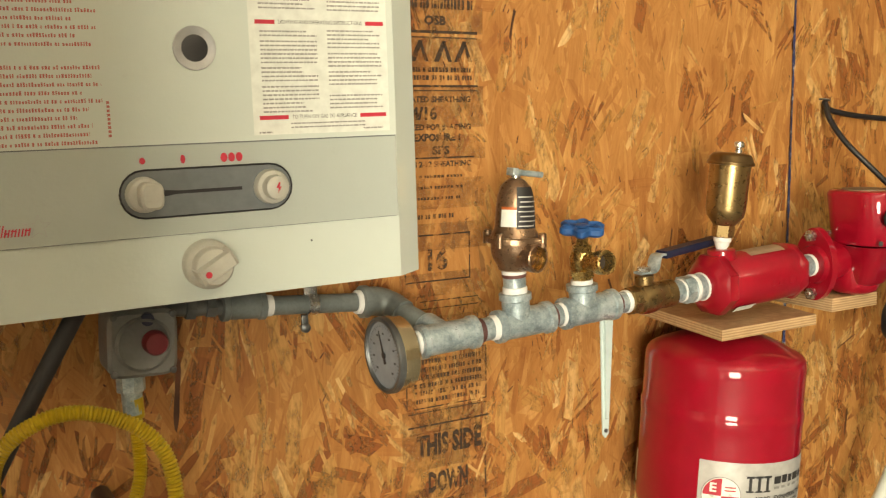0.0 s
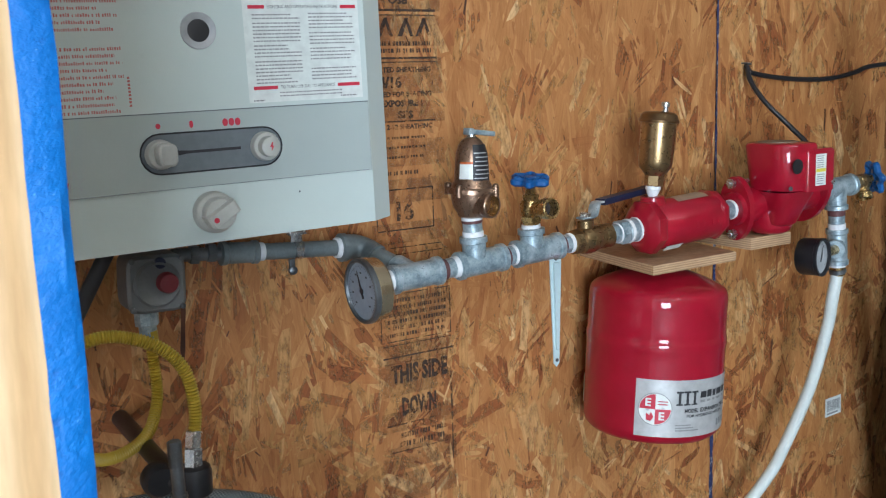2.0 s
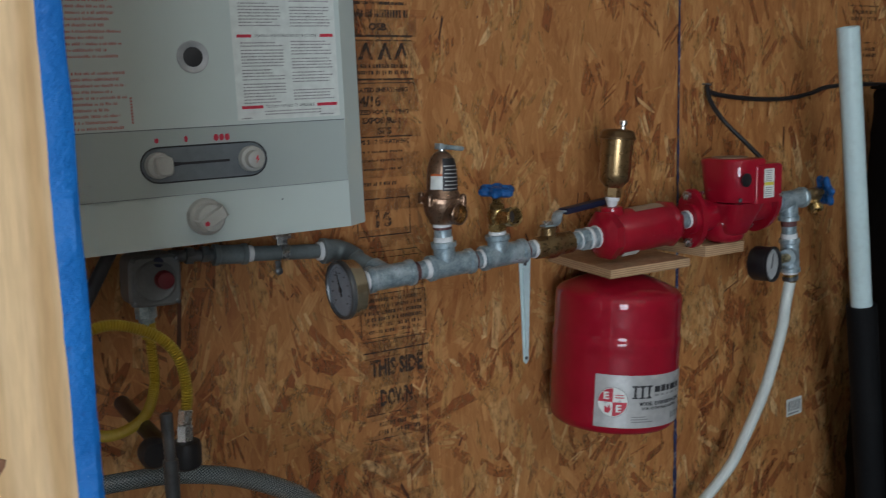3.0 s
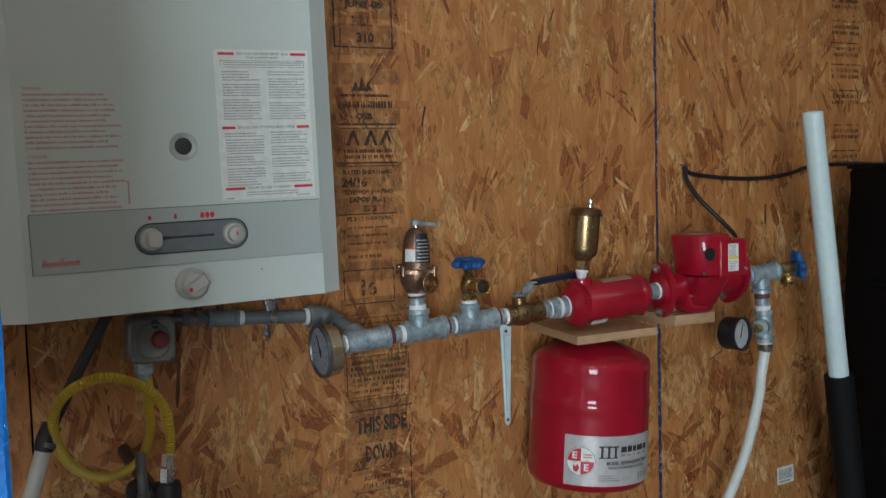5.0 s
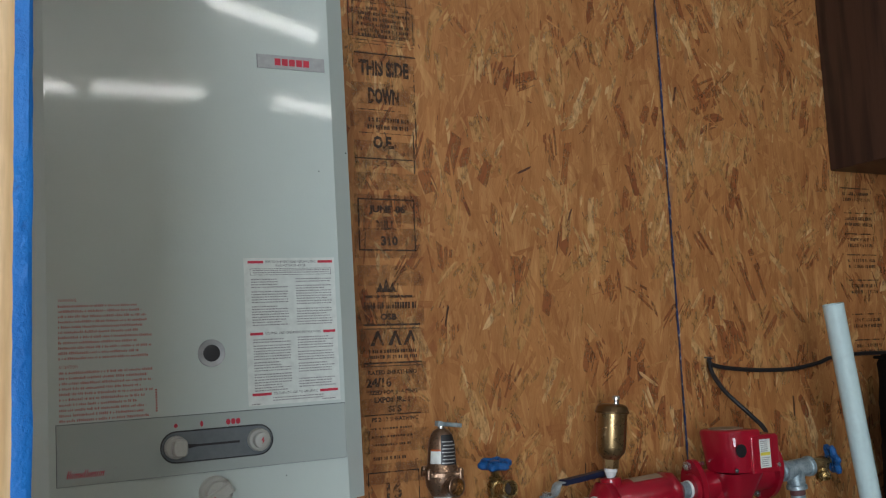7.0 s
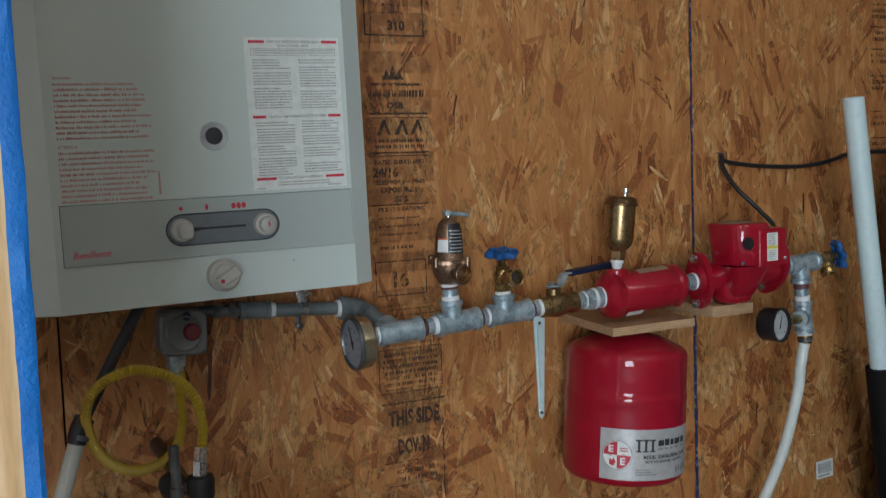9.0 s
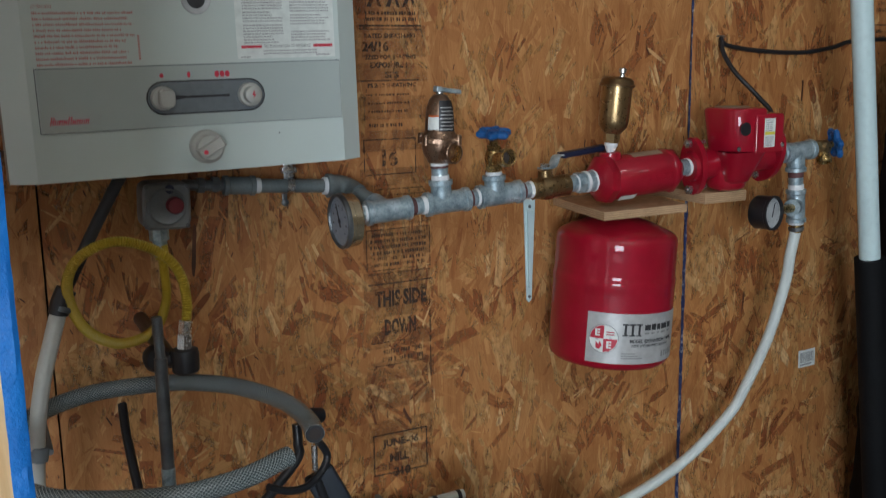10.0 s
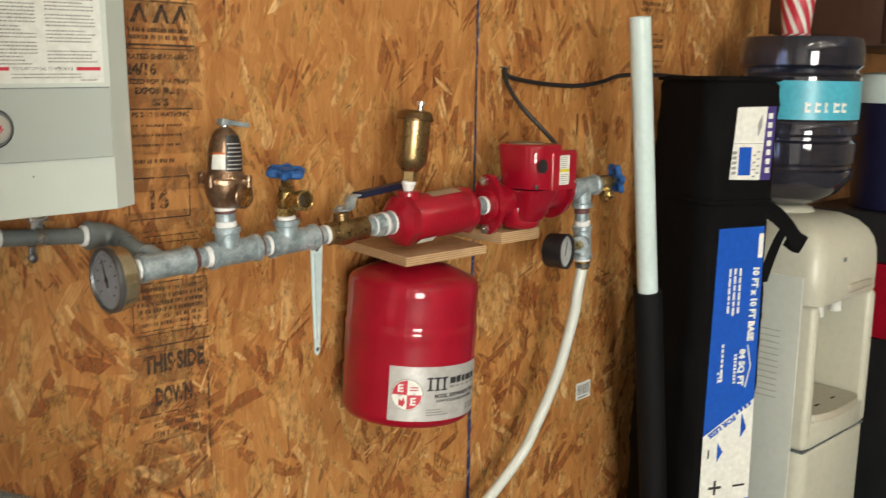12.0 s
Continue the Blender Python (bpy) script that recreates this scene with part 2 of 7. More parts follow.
STRAND = strand_material()
OSB_CORE = worn("osb_core", (0.30, 0.135, 0.045), 0.7, spread=0.3, scale=30)
INK = ink_material("black_ink", (0.040, 0.023, 0.014), 0.60)
INK_FAINT = ink_material("faint_ink", (0.055, 0.030, 0.016), 0.56)
INK_SMEAR = ink_material("ink_smudge", (0.13, 0.055, 0.022), 0.56, 42, 0.34)
WHITE = orange_peel_white("white_enamel", (0.515, 0.585, 0.545))
GREY_PANEL = orange_peel_white("grey_enamel", (0.375, 0.425, 0.40))
RECESS = plain("grey_recess", (0.13, 0.148, 0.155), 0.45)
KNOB = worn("off_white_plastic", (0.41, 0.41, 0.365), 0.4, spread=0.05)
BLACK = worn("black_plastic", (0.014, 0.014, 0.016), 0.42, spread=0.3)
RUBBER = worn("black_rubber", (0.018, 0.019, 0.022), 0.62, spread=0.35, scale=25, bump=0.2)
BOOT = worn("boot_rubber", (0.011, 0.0165, 0.024), 0.55, spread=0.45, scale=30, bump=0.3, dirt=0.3)
BLACK_PAINT = worn("black_paint", (0.012, 0.013, 0.015), 0.3, spread=0.2)
RED_MARK = plain("red_print", (0.50, 0.02, 0.045), 0.5)
RED_TEXT = plain("red_lettering", (0.42, 0.115, 0.10), 0.5)
PAPER = plain("white_paper", (0.74, 0.76, 0.71), 0.45)
LABEL_PAPER = plain("label_paper", (0.63, 0.665, 0.62), 0.4)
GREY_TEXT = plain("grey_lettering", (0.28, 0.28, 0.27), 0.6)
BLACK_TEXT = plain("black_lettering", (0.03, 0.03, 0.032), 0.5)
SILVER = plain("brushed_silver", (0.36, 0.37, 0.37), 0.4, 0.3)
LABEL_FOIL = plain("silver_label", (0.50, 0.50, 0.485), 0.38, 0.25)
RED = glossy_red()
RED_CAST = worn("red_cast_paint", (0.30, 0.004, 0.017), 0.36, spread=0.14, scale=60, bump=0.22, dirt=0.10, coat=0.85, spec=0.15)
GALV = galvanised()
IRON = worn("weathered_iron", (0.19, 0.22, 0.22), 0.5, 0.35, spread=0.35, scale=50, bump=0.4, dirt=0.3)
NICKEL = worn("nickel_brass", (0.56, 0.47, 0.31), 0.22, 0.9, spread=0.15, scale=50)
TAPE_WHITE = worn("thread_tape", (0.74, 0.75, 0.74), 0.6, spread=0.06)
DOPE = worn("brown_thread_sealant", (0.10, 0.038, 0.036), 0.6, spread=0.3)
BRASS = worn("brass", (0.46, 0.32, 0.13), 0.26, 0.95, spread=0.18, scale=40, bump=0.08, dirt=0.05)
OLD_BRASS = worn("dull_brass", (0.33, 0.225, 0.105), 0.28, 0.92, spread=0.15, scale=30, bump=0.03, dirt=0.03)
CAP_BRASS = worn("brown_brass", (0.22, 0.14, 0.065), 0.3, 0.9, spread=0.15, scale=30, bump=0.05)
BRONZE = worn("bronze", (0.255, 0.162, 0.105), 0.28, 0.8, spread=0.25, scale=50, bump=0.35)
CHROME = worn("bright_steel", (0.62, 0.62, 0.61), 0.25, 0.95, spread=0.1)
STEEL_DARK = worn("dark_steel", (0.15, 0.16, 0.165), 0.36, 0.75, spread=0.4, scale=70, bump=0.3)
BLUE_WHEEL = worn("blue_paint", (0.010, 0.085, 0.27), 0.38, spread=0.2, dirt=0.25, bump=0.3)
BLUE_GRIP = worn("blue_vinyl", (0.007, 0.014, 0.045), 0.45, spread=0.2)
YELLOW = worn("yellow_coating", (0.43, 0.305, 0.022), 0.42, spread=0.12)
WHITE_PIPE = worn("white_pvc", (0.60, 0.745, 0.745), 0.2, spread=0.05, scale=14)
PEX = worn("cream_tubing", (0.65, 0.70, 0.655), 0.38, spread=0.06, scale=20)
# PEX in a darker copy: the shade at the lower left is in the colour
SHADED_PEX = worn("shaded_tubing", (0.46, 0.46, 0.41), 0.42, spread=0.10, scale=20)
FOAM = worn("black_foam", (0.0042, 0.0045, 0.005), 0.72, spread=0.3, scale=40, bump=0.4, spec=0.22)
BRAID = braided_hose_material()
PLY = ply_edge_material()
PINE = wood_material("raw_pine", (0.775, 0.555, 0.305), (0.63, 0.405, 0.19), (1.0, 1.0, 0.10), rings=15)
KNOT = wood_material("pine_knot", (0.22, 0.10, 0.045), (0.10, 0.04, 0.02), (1, 1, 1), rings=60)
DARK_WOOD = wood_material("dark_walnut", (0.060, 0.028, 0.018), (0.026, 0.012, 0.009), (1.0, 1.0, 0.06), rings=26, rough=0.4)
TAPE_BLUE = crinkled_tape()
SEAM_BLUE = sealant()
SEAM_DARK = plain("dark_gap", (0.03, 0.022, 0.018), 0.8)
BAG = cloth("black_cloth", (0.0036, 0.0036, 0.0042))
BAG_BLUE = plain("blue_print", (0.004, 0.085, 0.47), 0.28)
PURPLE = plain("purple_print", (0.055, 0.035, 0.19), 0.4)
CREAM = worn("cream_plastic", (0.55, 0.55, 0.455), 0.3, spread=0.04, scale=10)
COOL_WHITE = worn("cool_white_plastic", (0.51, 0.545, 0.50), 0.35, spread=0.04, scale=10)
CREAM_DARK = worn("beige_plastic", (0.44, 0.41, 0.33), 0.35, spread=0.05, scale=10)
VENT_GREY = worn("grey_vent_plastic", (0.36, 0.375, 0.33), 0.4, spread=0.05, scale=10)
CYAN = plain("cyan_label", (0.055, 0.42, 0.56), 0.35)
NAVY = worn("navy_plastic", (0.006, 0.009, 0.036), 0.35, spread=0.15)
BARE_WALL = worn("bare_board", (0.34, 0.27, 0.19), 0.75, spread=0.25, scale=8)
CHIP_PALE = chip_material("osb_pale_chip", [(0.0, (0.47, 0.228, 0.073)), (0.5, (0.545, 0.292, 0.105)), (0.85, (0.64, 0.375, 0.155)), (1.0, (0.74, 0.48, 0.23))], 0.20, 0.90)
CHIP_RED = chip_material("osb_red_chip", [(0.0, (0.225, 0.064, 0.022)), (0.12, (0.310, 0.102, 0.034)), (0.6, (0.355, 0.126, 0.041)), (1.0, (0.40, 0.154, 0.050))], 0.10, 0.78)
FLECK = worn("dark_bark", (0.085, 0.026, 0.010), 0.55, spread=0.5, scale=60)
DRYWALL = worn("white_wall_paint", (0.74, 0.72, 0.68), 0.8, spread=0.05, scale=6)
CONCRETE = worn("concrete", (0.20, 0.205, 0.205), 0.8, spread=0.2, scale=7, dirt=0.3)
GROUND = worn("gravel_ground", (0.22, 0.20, 0.17), 0.9, spread=0.3, scale=3)

n = Nodes("tinted_bottle")
BOTTLE = n.set(color=(0.075, 0.10, 0.175), rough=0.04, trans=0.86, ior=1.22, coat=1.0, coat_rough=0.04)
n = Nodes("lamp_tube")
TUBE = n.set(color=(0.9, 0.9, 0.9), emit=(1.0, 0.95, 0.84), power=30.0)


# ---------------------------------------------------------------- mesh helpers
class Geo:
    """Collects vertices and faces, then becomes one mesh."""

    def __init__(self):
        self.v, self.f, self.uv = [], [], []

    def add(self, verts, faces, m=None, uvs=None):
        k = len(self.v)
        self.v += [tuple(m @ Vector(p)) if m else tuple(p) for p in verts]
        self.f += [tuple(i + k for i in f) for f in faces]
        self.uv += uvs if uvs else [None] * len(faces)
        return self

    def lathe(self, profile, m=None, seg=28, start=0.0, turn=2 * math.pi):
        """profile: (radius, height) pairs turned about z."""
        full = abs(turn - 2 * math.pi) < 1e-6
        cols = seg if full else seg + 1
        verts, faces = [], []
        for r, h in profile:
            for k in range(cols):
                a = start + turn * k / seg
                verts.append((r * math.cos(a), r * math.sin(a), h))
        for j in range(len(profile) - 1):
            for k in range(seg):
                b = (k + 1) % cols
                faces.append((j * cols + k, j * cols + b, (j + 1) * cols + b, (j + 1) * cols + k))
        if full:
            if profile[0][0] > 1e-6:
                faces.append(tuple(range(seg))[::-1])
            if profile[-1][0] > 1e-6:
                faces.append(tuple((len(profile) - 1) * cols + k for k in range(seg)))
        return self.add(verts, faces, m)

    def rod(self, p, q, r, seg=20, bevel=0.0008, r2=None):
        """A round bar from p to q with eased ends."""
        m, length = along(p, q)
        r2 = r if r2 is None else r2
        b = min(bevel, r * 0.4, length * 0.3)
        return self.lathe([(r - b, 0), (r, b), (r2, length - b), (r2 - b, length)], m, seg)

    def box(self, lo, hi, m=None, bevel=0.0015, segs=2):
        bm = bmesh.new()
        bmesh.ops.create_cube(bm, size=1.0)
        size = [h - l for l, h in zip(lo, hi)]
        mid = [(h + l) / 2 for l, h in zip(lo, hi)]
        for v in bm.verts:
            v.co = Vector([c * s + o for c, s, o in zip(v.co, size, mid)])
        b = min(bevel, min(size) * 0.45)
        if b > 0:
            bmesh.ops.bevel(bm, geom=bm.edges[:], offset=b, segments=segs, affect="EDGES", profile=0.5)
        bm.verts.index_update()
        self.add([v.co[:] for v in bm.verts], [[v.index for v in f.verts] for f in bm.faces], m)
        bm.free()
        return self

    def prism(self, outline, depth, m=None, bevel=0.0):
        """A flat outline (x, y), anticlockwise, raised to z = depth, with an eased upper edge."""
        n = len(outline)
        cx, cy = sum(p[0] for p in outline) / n, sum(p[1] for p in outline) / n
        verts = [(x, y, 0) for x, y in outline]
        verts += [(x, y, depth - bevel) for x, y in outline]
        rings = 2
        if bevel > 0:
            for x, y in outline:
                d = math.hypot(x - cx, y - cy) or 1
                verts.append((x - (x - cx) / d * bevel, y - (y - cy) / d * bevel, depth))
            rings = 3
        faces = [tuple(range(n))[::-1]]
        for j in range(rings - 1):
            for k in range(n):
                faces.append((j * n + k, j * n + (k + 1) % n, (j + 1) * n + (k + 1) % n, (j + 1) * n + k))
        faces.append(tuple((rings - 1) * n + k for k in range(n)))
        return self.add(verts, faces, m)

    def tube(self, path, r, seg=16, steps=8, ripple=0.0, pitch=0.0, uv=False):
        """A round tube along smooth points; ripple and pitch make corrugations."""
        pts = smooth(path, steps)
        if ripple:
            pts = resample(pts, pitch / 4)
        verts, faces, uvs = [], [], []
        up = Vector((0.13, 0.21, 0.97))
        s, prev = 0.0, pts[0]
        marks = []
        for i, p in enumerate(pts):
            t = (pts[min(i + 1, len(pts) - 1)] - pts[max(i - 1, 0)]).normalized()
            side = t.cross(up).normalized() if abs(t.dot(up)) < 0.98 else t.cross(Vector((1, 0, 0))).normalized()
            up = side.cross(t).normalized()
            s += (p - prev).length
            prev = p
            marks.append(s)
            rr = r(s) if callable(r) else r
            rr += ripple * math.cos(2 * math.pi * s / pitch) if ripple else 0
            for k in range(seg):
                a = 2 * math.pi * k / seg
                verts.append(p + (side * math.cos(a) + up * math.sin(a)) * rr)
        for i in range(len(pts) - 1):
            for k in range(seg):
                b = (k + 1) % seg
                faces.append((i * seg + k, i * seg + b, (i + 1) * seg + b, (i + 1) * seg + k))
                uvs.append(((k / seg, marks[i]), ((k + 1) / seg, marks[i]), ((k + 1) / seg, marks[i + 1]), (k / seg, marks[i + 1])))
        faces += [tuple(range(seg))[::-1], tuple((len(pts) - 1) * seg + k for k in range(seg))]
        uvs += [None, None]
        return self.add(verts, faces, None, uvs if uv else None)

    def mesh(self, name, sharp=38):
        me = bpy.data.meshes.new(name)
        me.from_pydata(self.v, [], self.f)
        if any(u is not None for u in self.uv):
            layer = me.uv_layers.new(name="uv")
            k = 0
            flat = []
            for f, u in zip(self.f, self.uv):
                for j in range(len(f)):
                    flat += list(u[j]) if u else [0.0, 0.0]
            layer.data.foreach_set("uv", flat)
        me.shade_smooth()
        me.set_sharp_from_angle(angle=radians(sharp))
        return me


def along(p, q):
    """A matrix whose z axis runs from p to q, and the length between them."""
    p, q = Vector(p), Vector(q)
    d = q - p
    return Matrix.Translation(p) @ d.to_track_quat("Z", "Y").to_matrix().to_4x4(), d.length


def smooth(points, steps=8):
    """Catmull-Rom through the points."""
    pts = [Vector(p) for p in points]
    if len(pts) == 2:
        return [pts[0].lerp(pts[1], k / steps) for k in range(steps + 1)]
    ext = [pts[0] * 2 - pts[1], *pts, pts[-1] * 2 - pts[-2]]
    out = []
    for i in range(1, len(ext) - 2):
        a, b, c, d = ext[i - 1:i + 3]
        for k in range(steps):
            t = k / steps
            out.append(0.5 * (2 * b + (c - a) * t + (2 * a - 5 * b + 4 * c - d) * t * t + (3 * b - a - 3 * c + d) * t ** 3))
    return out + [pts[-1]]


def resample(pts, step):
    out, rest = [pts[0]], step
    for a, b in zip(pts, pts[1:]):
        d = (b - a).length
        at = rest
        while at < d:
            out.append(a.lerp(b, at / d))
            at += step
        rest = at - d
    return out


def part(name, geo, material, parent, label=""):
    """Links a shape as one mesh object under a thing or under a part; coordinates are world metres."""
    me = geo.mesh(name) if isinstance(geo, Geo) else geo
    me.materials.append(material)
    ob = new(name, me)
    if parent is not None:
        ob.parent = parent
        root = parent
        while root.parent:
            root = root.parent
        ob.matrix_parent_inverse = Matrix.Identity(4)
        base = Matrix.Identity(4)
        p = parent
        while p:
            base = p.matrix_basis @ base
            p = p.parent
        ob.matrix_basis = base.inverted()
    if label:
        tagged(ob, label)
    return ob


def thing(name, at, label, category, group="", kind=""):
    ob = new(name)
    ob.empty_display_size = 0.05
    ob.matrix_basis = Matrix.Translation(at)
    return tagged(ob, label, category, group, kind)


def structure(name, geo, material, label=""):
    ob = part(name, geo, material, None)
    return tagged(ob, label, "", "", "structure")


def lettering(body, width, height, m, depth=0.0, bold=0.0):
    """Flat letters of the built-in font, fitted into width by height, as Geo in the plane of m."""
    cu = bpy.data.curves.new("letters", "FONT")
    cu.body = body
    cu.resolution_u = 2
    cu.offset = bold
    tmp = bpy.data.objects.new("letters", cu)
    scene.collection.objects.link(tmp)
    me = bpy.data.meshes.new_from_object(tmp.evaluated_get(bpy.context.evaluated_depsgraph_get()))
    vs = [v.co.copy() for v in me.vertices]
    fs = [tuple(p.vertices) for p in me.polygons]
    bpy.data.objects.remove(tmp)
    bpy.data.curves.remove(cu)
    bpy.data.meshes.remove(me)
    x0, x1 = min(v.x for v in vs), max(v.x for v in vs)
    y0, y1 = min(v.y for v in vs), max(v.y for v in vs)
    out = [((v.x - x0) / (x1 - x0) * width, (v.y - y0) / (y1 - y0) * height, depth) for v in vs]
    return Geo().add(out, fs, m)


def facing(x, y, z, turn=0.0):
    """A plane on the wall side: x to the right, y up, z towards the room."""
    return pose(x, y, z, 90, 0, turn)


def quad(g, m, x0, y0, x1, y1, h=0.0):
    return g.add([(x0, y0, h), (x1, y0, h), (x1, y1, h), (x0, y1, h)], [(0, 1, 2, 3)], m)


# ---------------------------------------------------------------- the room
SEAM_L, SEAM_R = -0.622, 0.600
ROOM_X0, ROOM_X1, ROOM_Y0, CEIL = -4.4, 3.6, -5.2, 2.75


def osb_wall():
    """Three sheets with a gap between, each covered with pressed strands."""
    wall = structure("wall_back", Geo().box((ROOM_X0, 0.012, 0), (ROOM_X1, 0.10, CEIL), bevel=0), SEAM_DARK,
                     "stud wall behind the wood strand sheets")
    rng = random.Random(4)
    sheets = [(ROOM_X0, SEAM_L - 0.0015), (SEAM_L + 0.0015, SEAM_R - 0.0025), (SEAM_R + 0.0025, SEAM_R + 1.22), (SEAM_R + 1.224, ROOM_X1)]
    for k, (x0, x1) in enumerate(sheets):
        part("osb_sheet", Geo().box((x0, 0.0, 0.004), (x1, 0.0112, 2.44), bevel=0.0008), OSB_CORE, wall,
             "sheet of orange-brown oriented strand board")
    part("top_plate", Geo().box((ROOM_X0, 0.0, 2.445), (ROOM_X1, 0.0118, CEIL - 0.002), bevel=0.0008), DRYWALL, wall)
    verts, faces, uvs = [], [], []

    def strand(cx, cz, length, width, ang, y, x0, x1, square=False):
        """A long splinter with ragged, pointed or square ends."""
        ca, sa = math.cos(ang), math.sin(ang)
        taper = rng.choice((0.25, 0.45, 0.8, 0.95))
        if square:
            taper = rng.choice((0.55, 0.85, 0.95, 1.0))
        skew = rng.uniform(-0.9, 0.9) * width
        bow = rng.uniform(-0.05, 0.05) * length
        us = (-0.5, -0.30, 0.05, 0.34, 0.5)
        lo = [(u * length + (skew if k in (0, 4) else 0) * 0.5, -width / 2 * (taper if k in (0, 4) else rng.uniform(0.8, 1.1)) + bow * (0.25 - u * u)) for k, u in enumerate(us)]
        hi = [(u * length - (skew if k in (0, 4) else 0) * 0.5, width / 2 * (taper if k in (0, 4) else rng.uniform(0.8, 1.1)) + bow * (0.25 - u * u)) for k, u in enumerate(us)][::-1]
        k = len(verts)
        tilt_u, tilt_w = rng.uniform(-0.004, 0.004), rng.uniform(-0.016, 0.016)
        offs = rng.uniform(0, 40)
        uv = []
        for u, w in lo + hi:
            x = min(max(cx + u * ca - w * sa, x0), x1)
            z = min(max(cz + u * sa + w * ca, 0.006), 2.438)
            verts.append((x, y + u * tilt_u + w * tilt_w, z))
            uv.append((u + offs, w + offs * 0.7))
        faces.append(tuple(range(k, k + len(lo) * 2)))
        uvs.append(tuple(uv))

    for x0, x1 in sheets:
        a, b = max(x0, -1.05), min(x1, 2.25)
        if b <= a:
            continue
        area = (b - a) * 2.4
        for _ in range(int(area * 3600)):
            length = rng.uniform(0.035, 0.14)
            width = rng.choice((rng.uniform(0.004, 0.012), rng.uniform(0.008, 0.020), rng.uniform(0.014, 0.034)))
            ang = rng.gauss(math.pi / 2, 0.30) if rng.random() < 0.88 else rng.uniform(0, math.pi)
            strand(rng.uniform(a, b), rng.uniform(0.02, 2.42), length, width, ang, -rng.uniform(0.0001, 0.0018), x0, x1)
        for _ in range(int(area * 900)):
            length = rng.uniform(0.008, 0.05)
            strand(rng.uniform(a, b), rng.uniform(0.02, 2.42), length, rng.uniform(0.0012, 0.004),
                   rng.gauss(math.pi / 2, 0.6), -rng.uniform(0.0016, 0.0021), x0, x1)
    g = Geo()
    g.add(verts, faces, None, uvs)
    me = g.mesh("strands")
    ob = part("strands", me, STRAND, wall, "pressed wood strands in orange and brown")
    tagged(ob, kind="stuff")
    # flakes that stand out from the rest, more and at wilder angles low on the wall
    for name, m, density, broad, label in (("pale_flakes", CHIP_PALE, 520, 0.16, "pale flakes in the board"), ("red_flakes", CHIP_RED, 215, 0.30, "red-brown flakes in the board")):
        verts, faces, uvs = [], [], []
        for x0, x1 in sheets:
            a, b = max(x0, -1.05), min(x1, 2.25)
            if b <= a:
                continue
            for _ in range(int((b - a) * 2.4 * density)):
                z = rng.uniform(0.02, 2.42)
                low = z < 0.88
                if not low and rng.random() < 0.42:
                    continue
                # a fan of splinters from one flake
                cx, lean = rng.uniform(a, b), rng.gauss(math.pi / 2, 0.75 if low else 0.45)
                step = 0.0
                for _ in range(rng.choice((1, 1, 2, 3, 4, 6))):
                    wide = rng.random() < broad * (1.5 if low else 1.0)
                    length = rng.uniform(0.035, 0.095) if wide else rng.uniform(0.012, 0.065)
                    width = rng.uniform(0.010, 0.024) if wide else rng.uniform(0.0022, 0.0085)
                    slip = rng.uniform(-0.4, 0.4) * length
                    strand(cx - step * math.sin(lean) + slip * math.cos(lean), z + step * math.cos(lean) + slip * math.sin(lean), length, width,
                           lean + rng.gauss(0, 0.10), -rng.uniform(0.0017, 0.0021), x0, x1, wide)
                    step += width * rng.uniform(0.9, 2.2)
        ob = part(name, Geo().add(verts, faces, None, uvs).mesh(name), m, wall, label)
        tagged(ob, kind="stuff")
    # dark slivers of bark, most of them tiny
    verts, faces, uvs = [], [], []
    for x0, x1 in sheets:
        a, b = max(x0, -1.05), min(x1, 2.25)
        if b <= a:
            continue
        for _ in range(int((b - a) * 2.4 * 260)):
            if rng.random() < 0.975:
                length, width = rng.uniform(0.003, 0.013), rng.uniform(0.0007, 0.0022)
            else:
                length, width = rng.uniform(0.015, 0.05), rng.uniform(0.002, 0.006)
            strand(rng.uniform(a, b), rng.uniform(0.02, 2.42), length, width, rng.gauss(math.pi / 2, 0.55), -rng.uniform(0.0020, 0.0024), x0, x1)
    strand(-0.400, 0.947, 0.084, 0.0065, 1.48, -0.0024, SEAM_L, SEAM_R)
    ob = part("bark_slivers", Geo().add(verts, faces, None, uvs).mesh("bark_slivers"), FLECK, wall, "dark brown bark slivers")
    tagged(ob, kind="stuff")
    seam = Geo()
    rng2 = random.Random(9)
    z = 0.02
    pts = []
    while z < 2.43:
        w = 0.0020 + (0.0016 if z < 0.97 else 0.0) + 0.0012 * max(0, 0.9 - z) + rng2.uniform(-0.0008, 0.0014)
        pts.append((w, z))
        z += 0.013
    n = len(pts)
    seam.add([(SEAM_R - w + rng2.uniform(-0.0006, 0.0006), -0.0026, z) for w, z in pts] + [(SEAM_R + w, -0.0026, z) for w, z in pts],
             [(k, n + k, n + k + 1, k + 1) for k in range(n - 1)])
    part("seam_sealant", seam, SEAM_BLUE, wall, "dark blue sealant smeared along the joint")
    return wall


WALL = osb_wall()


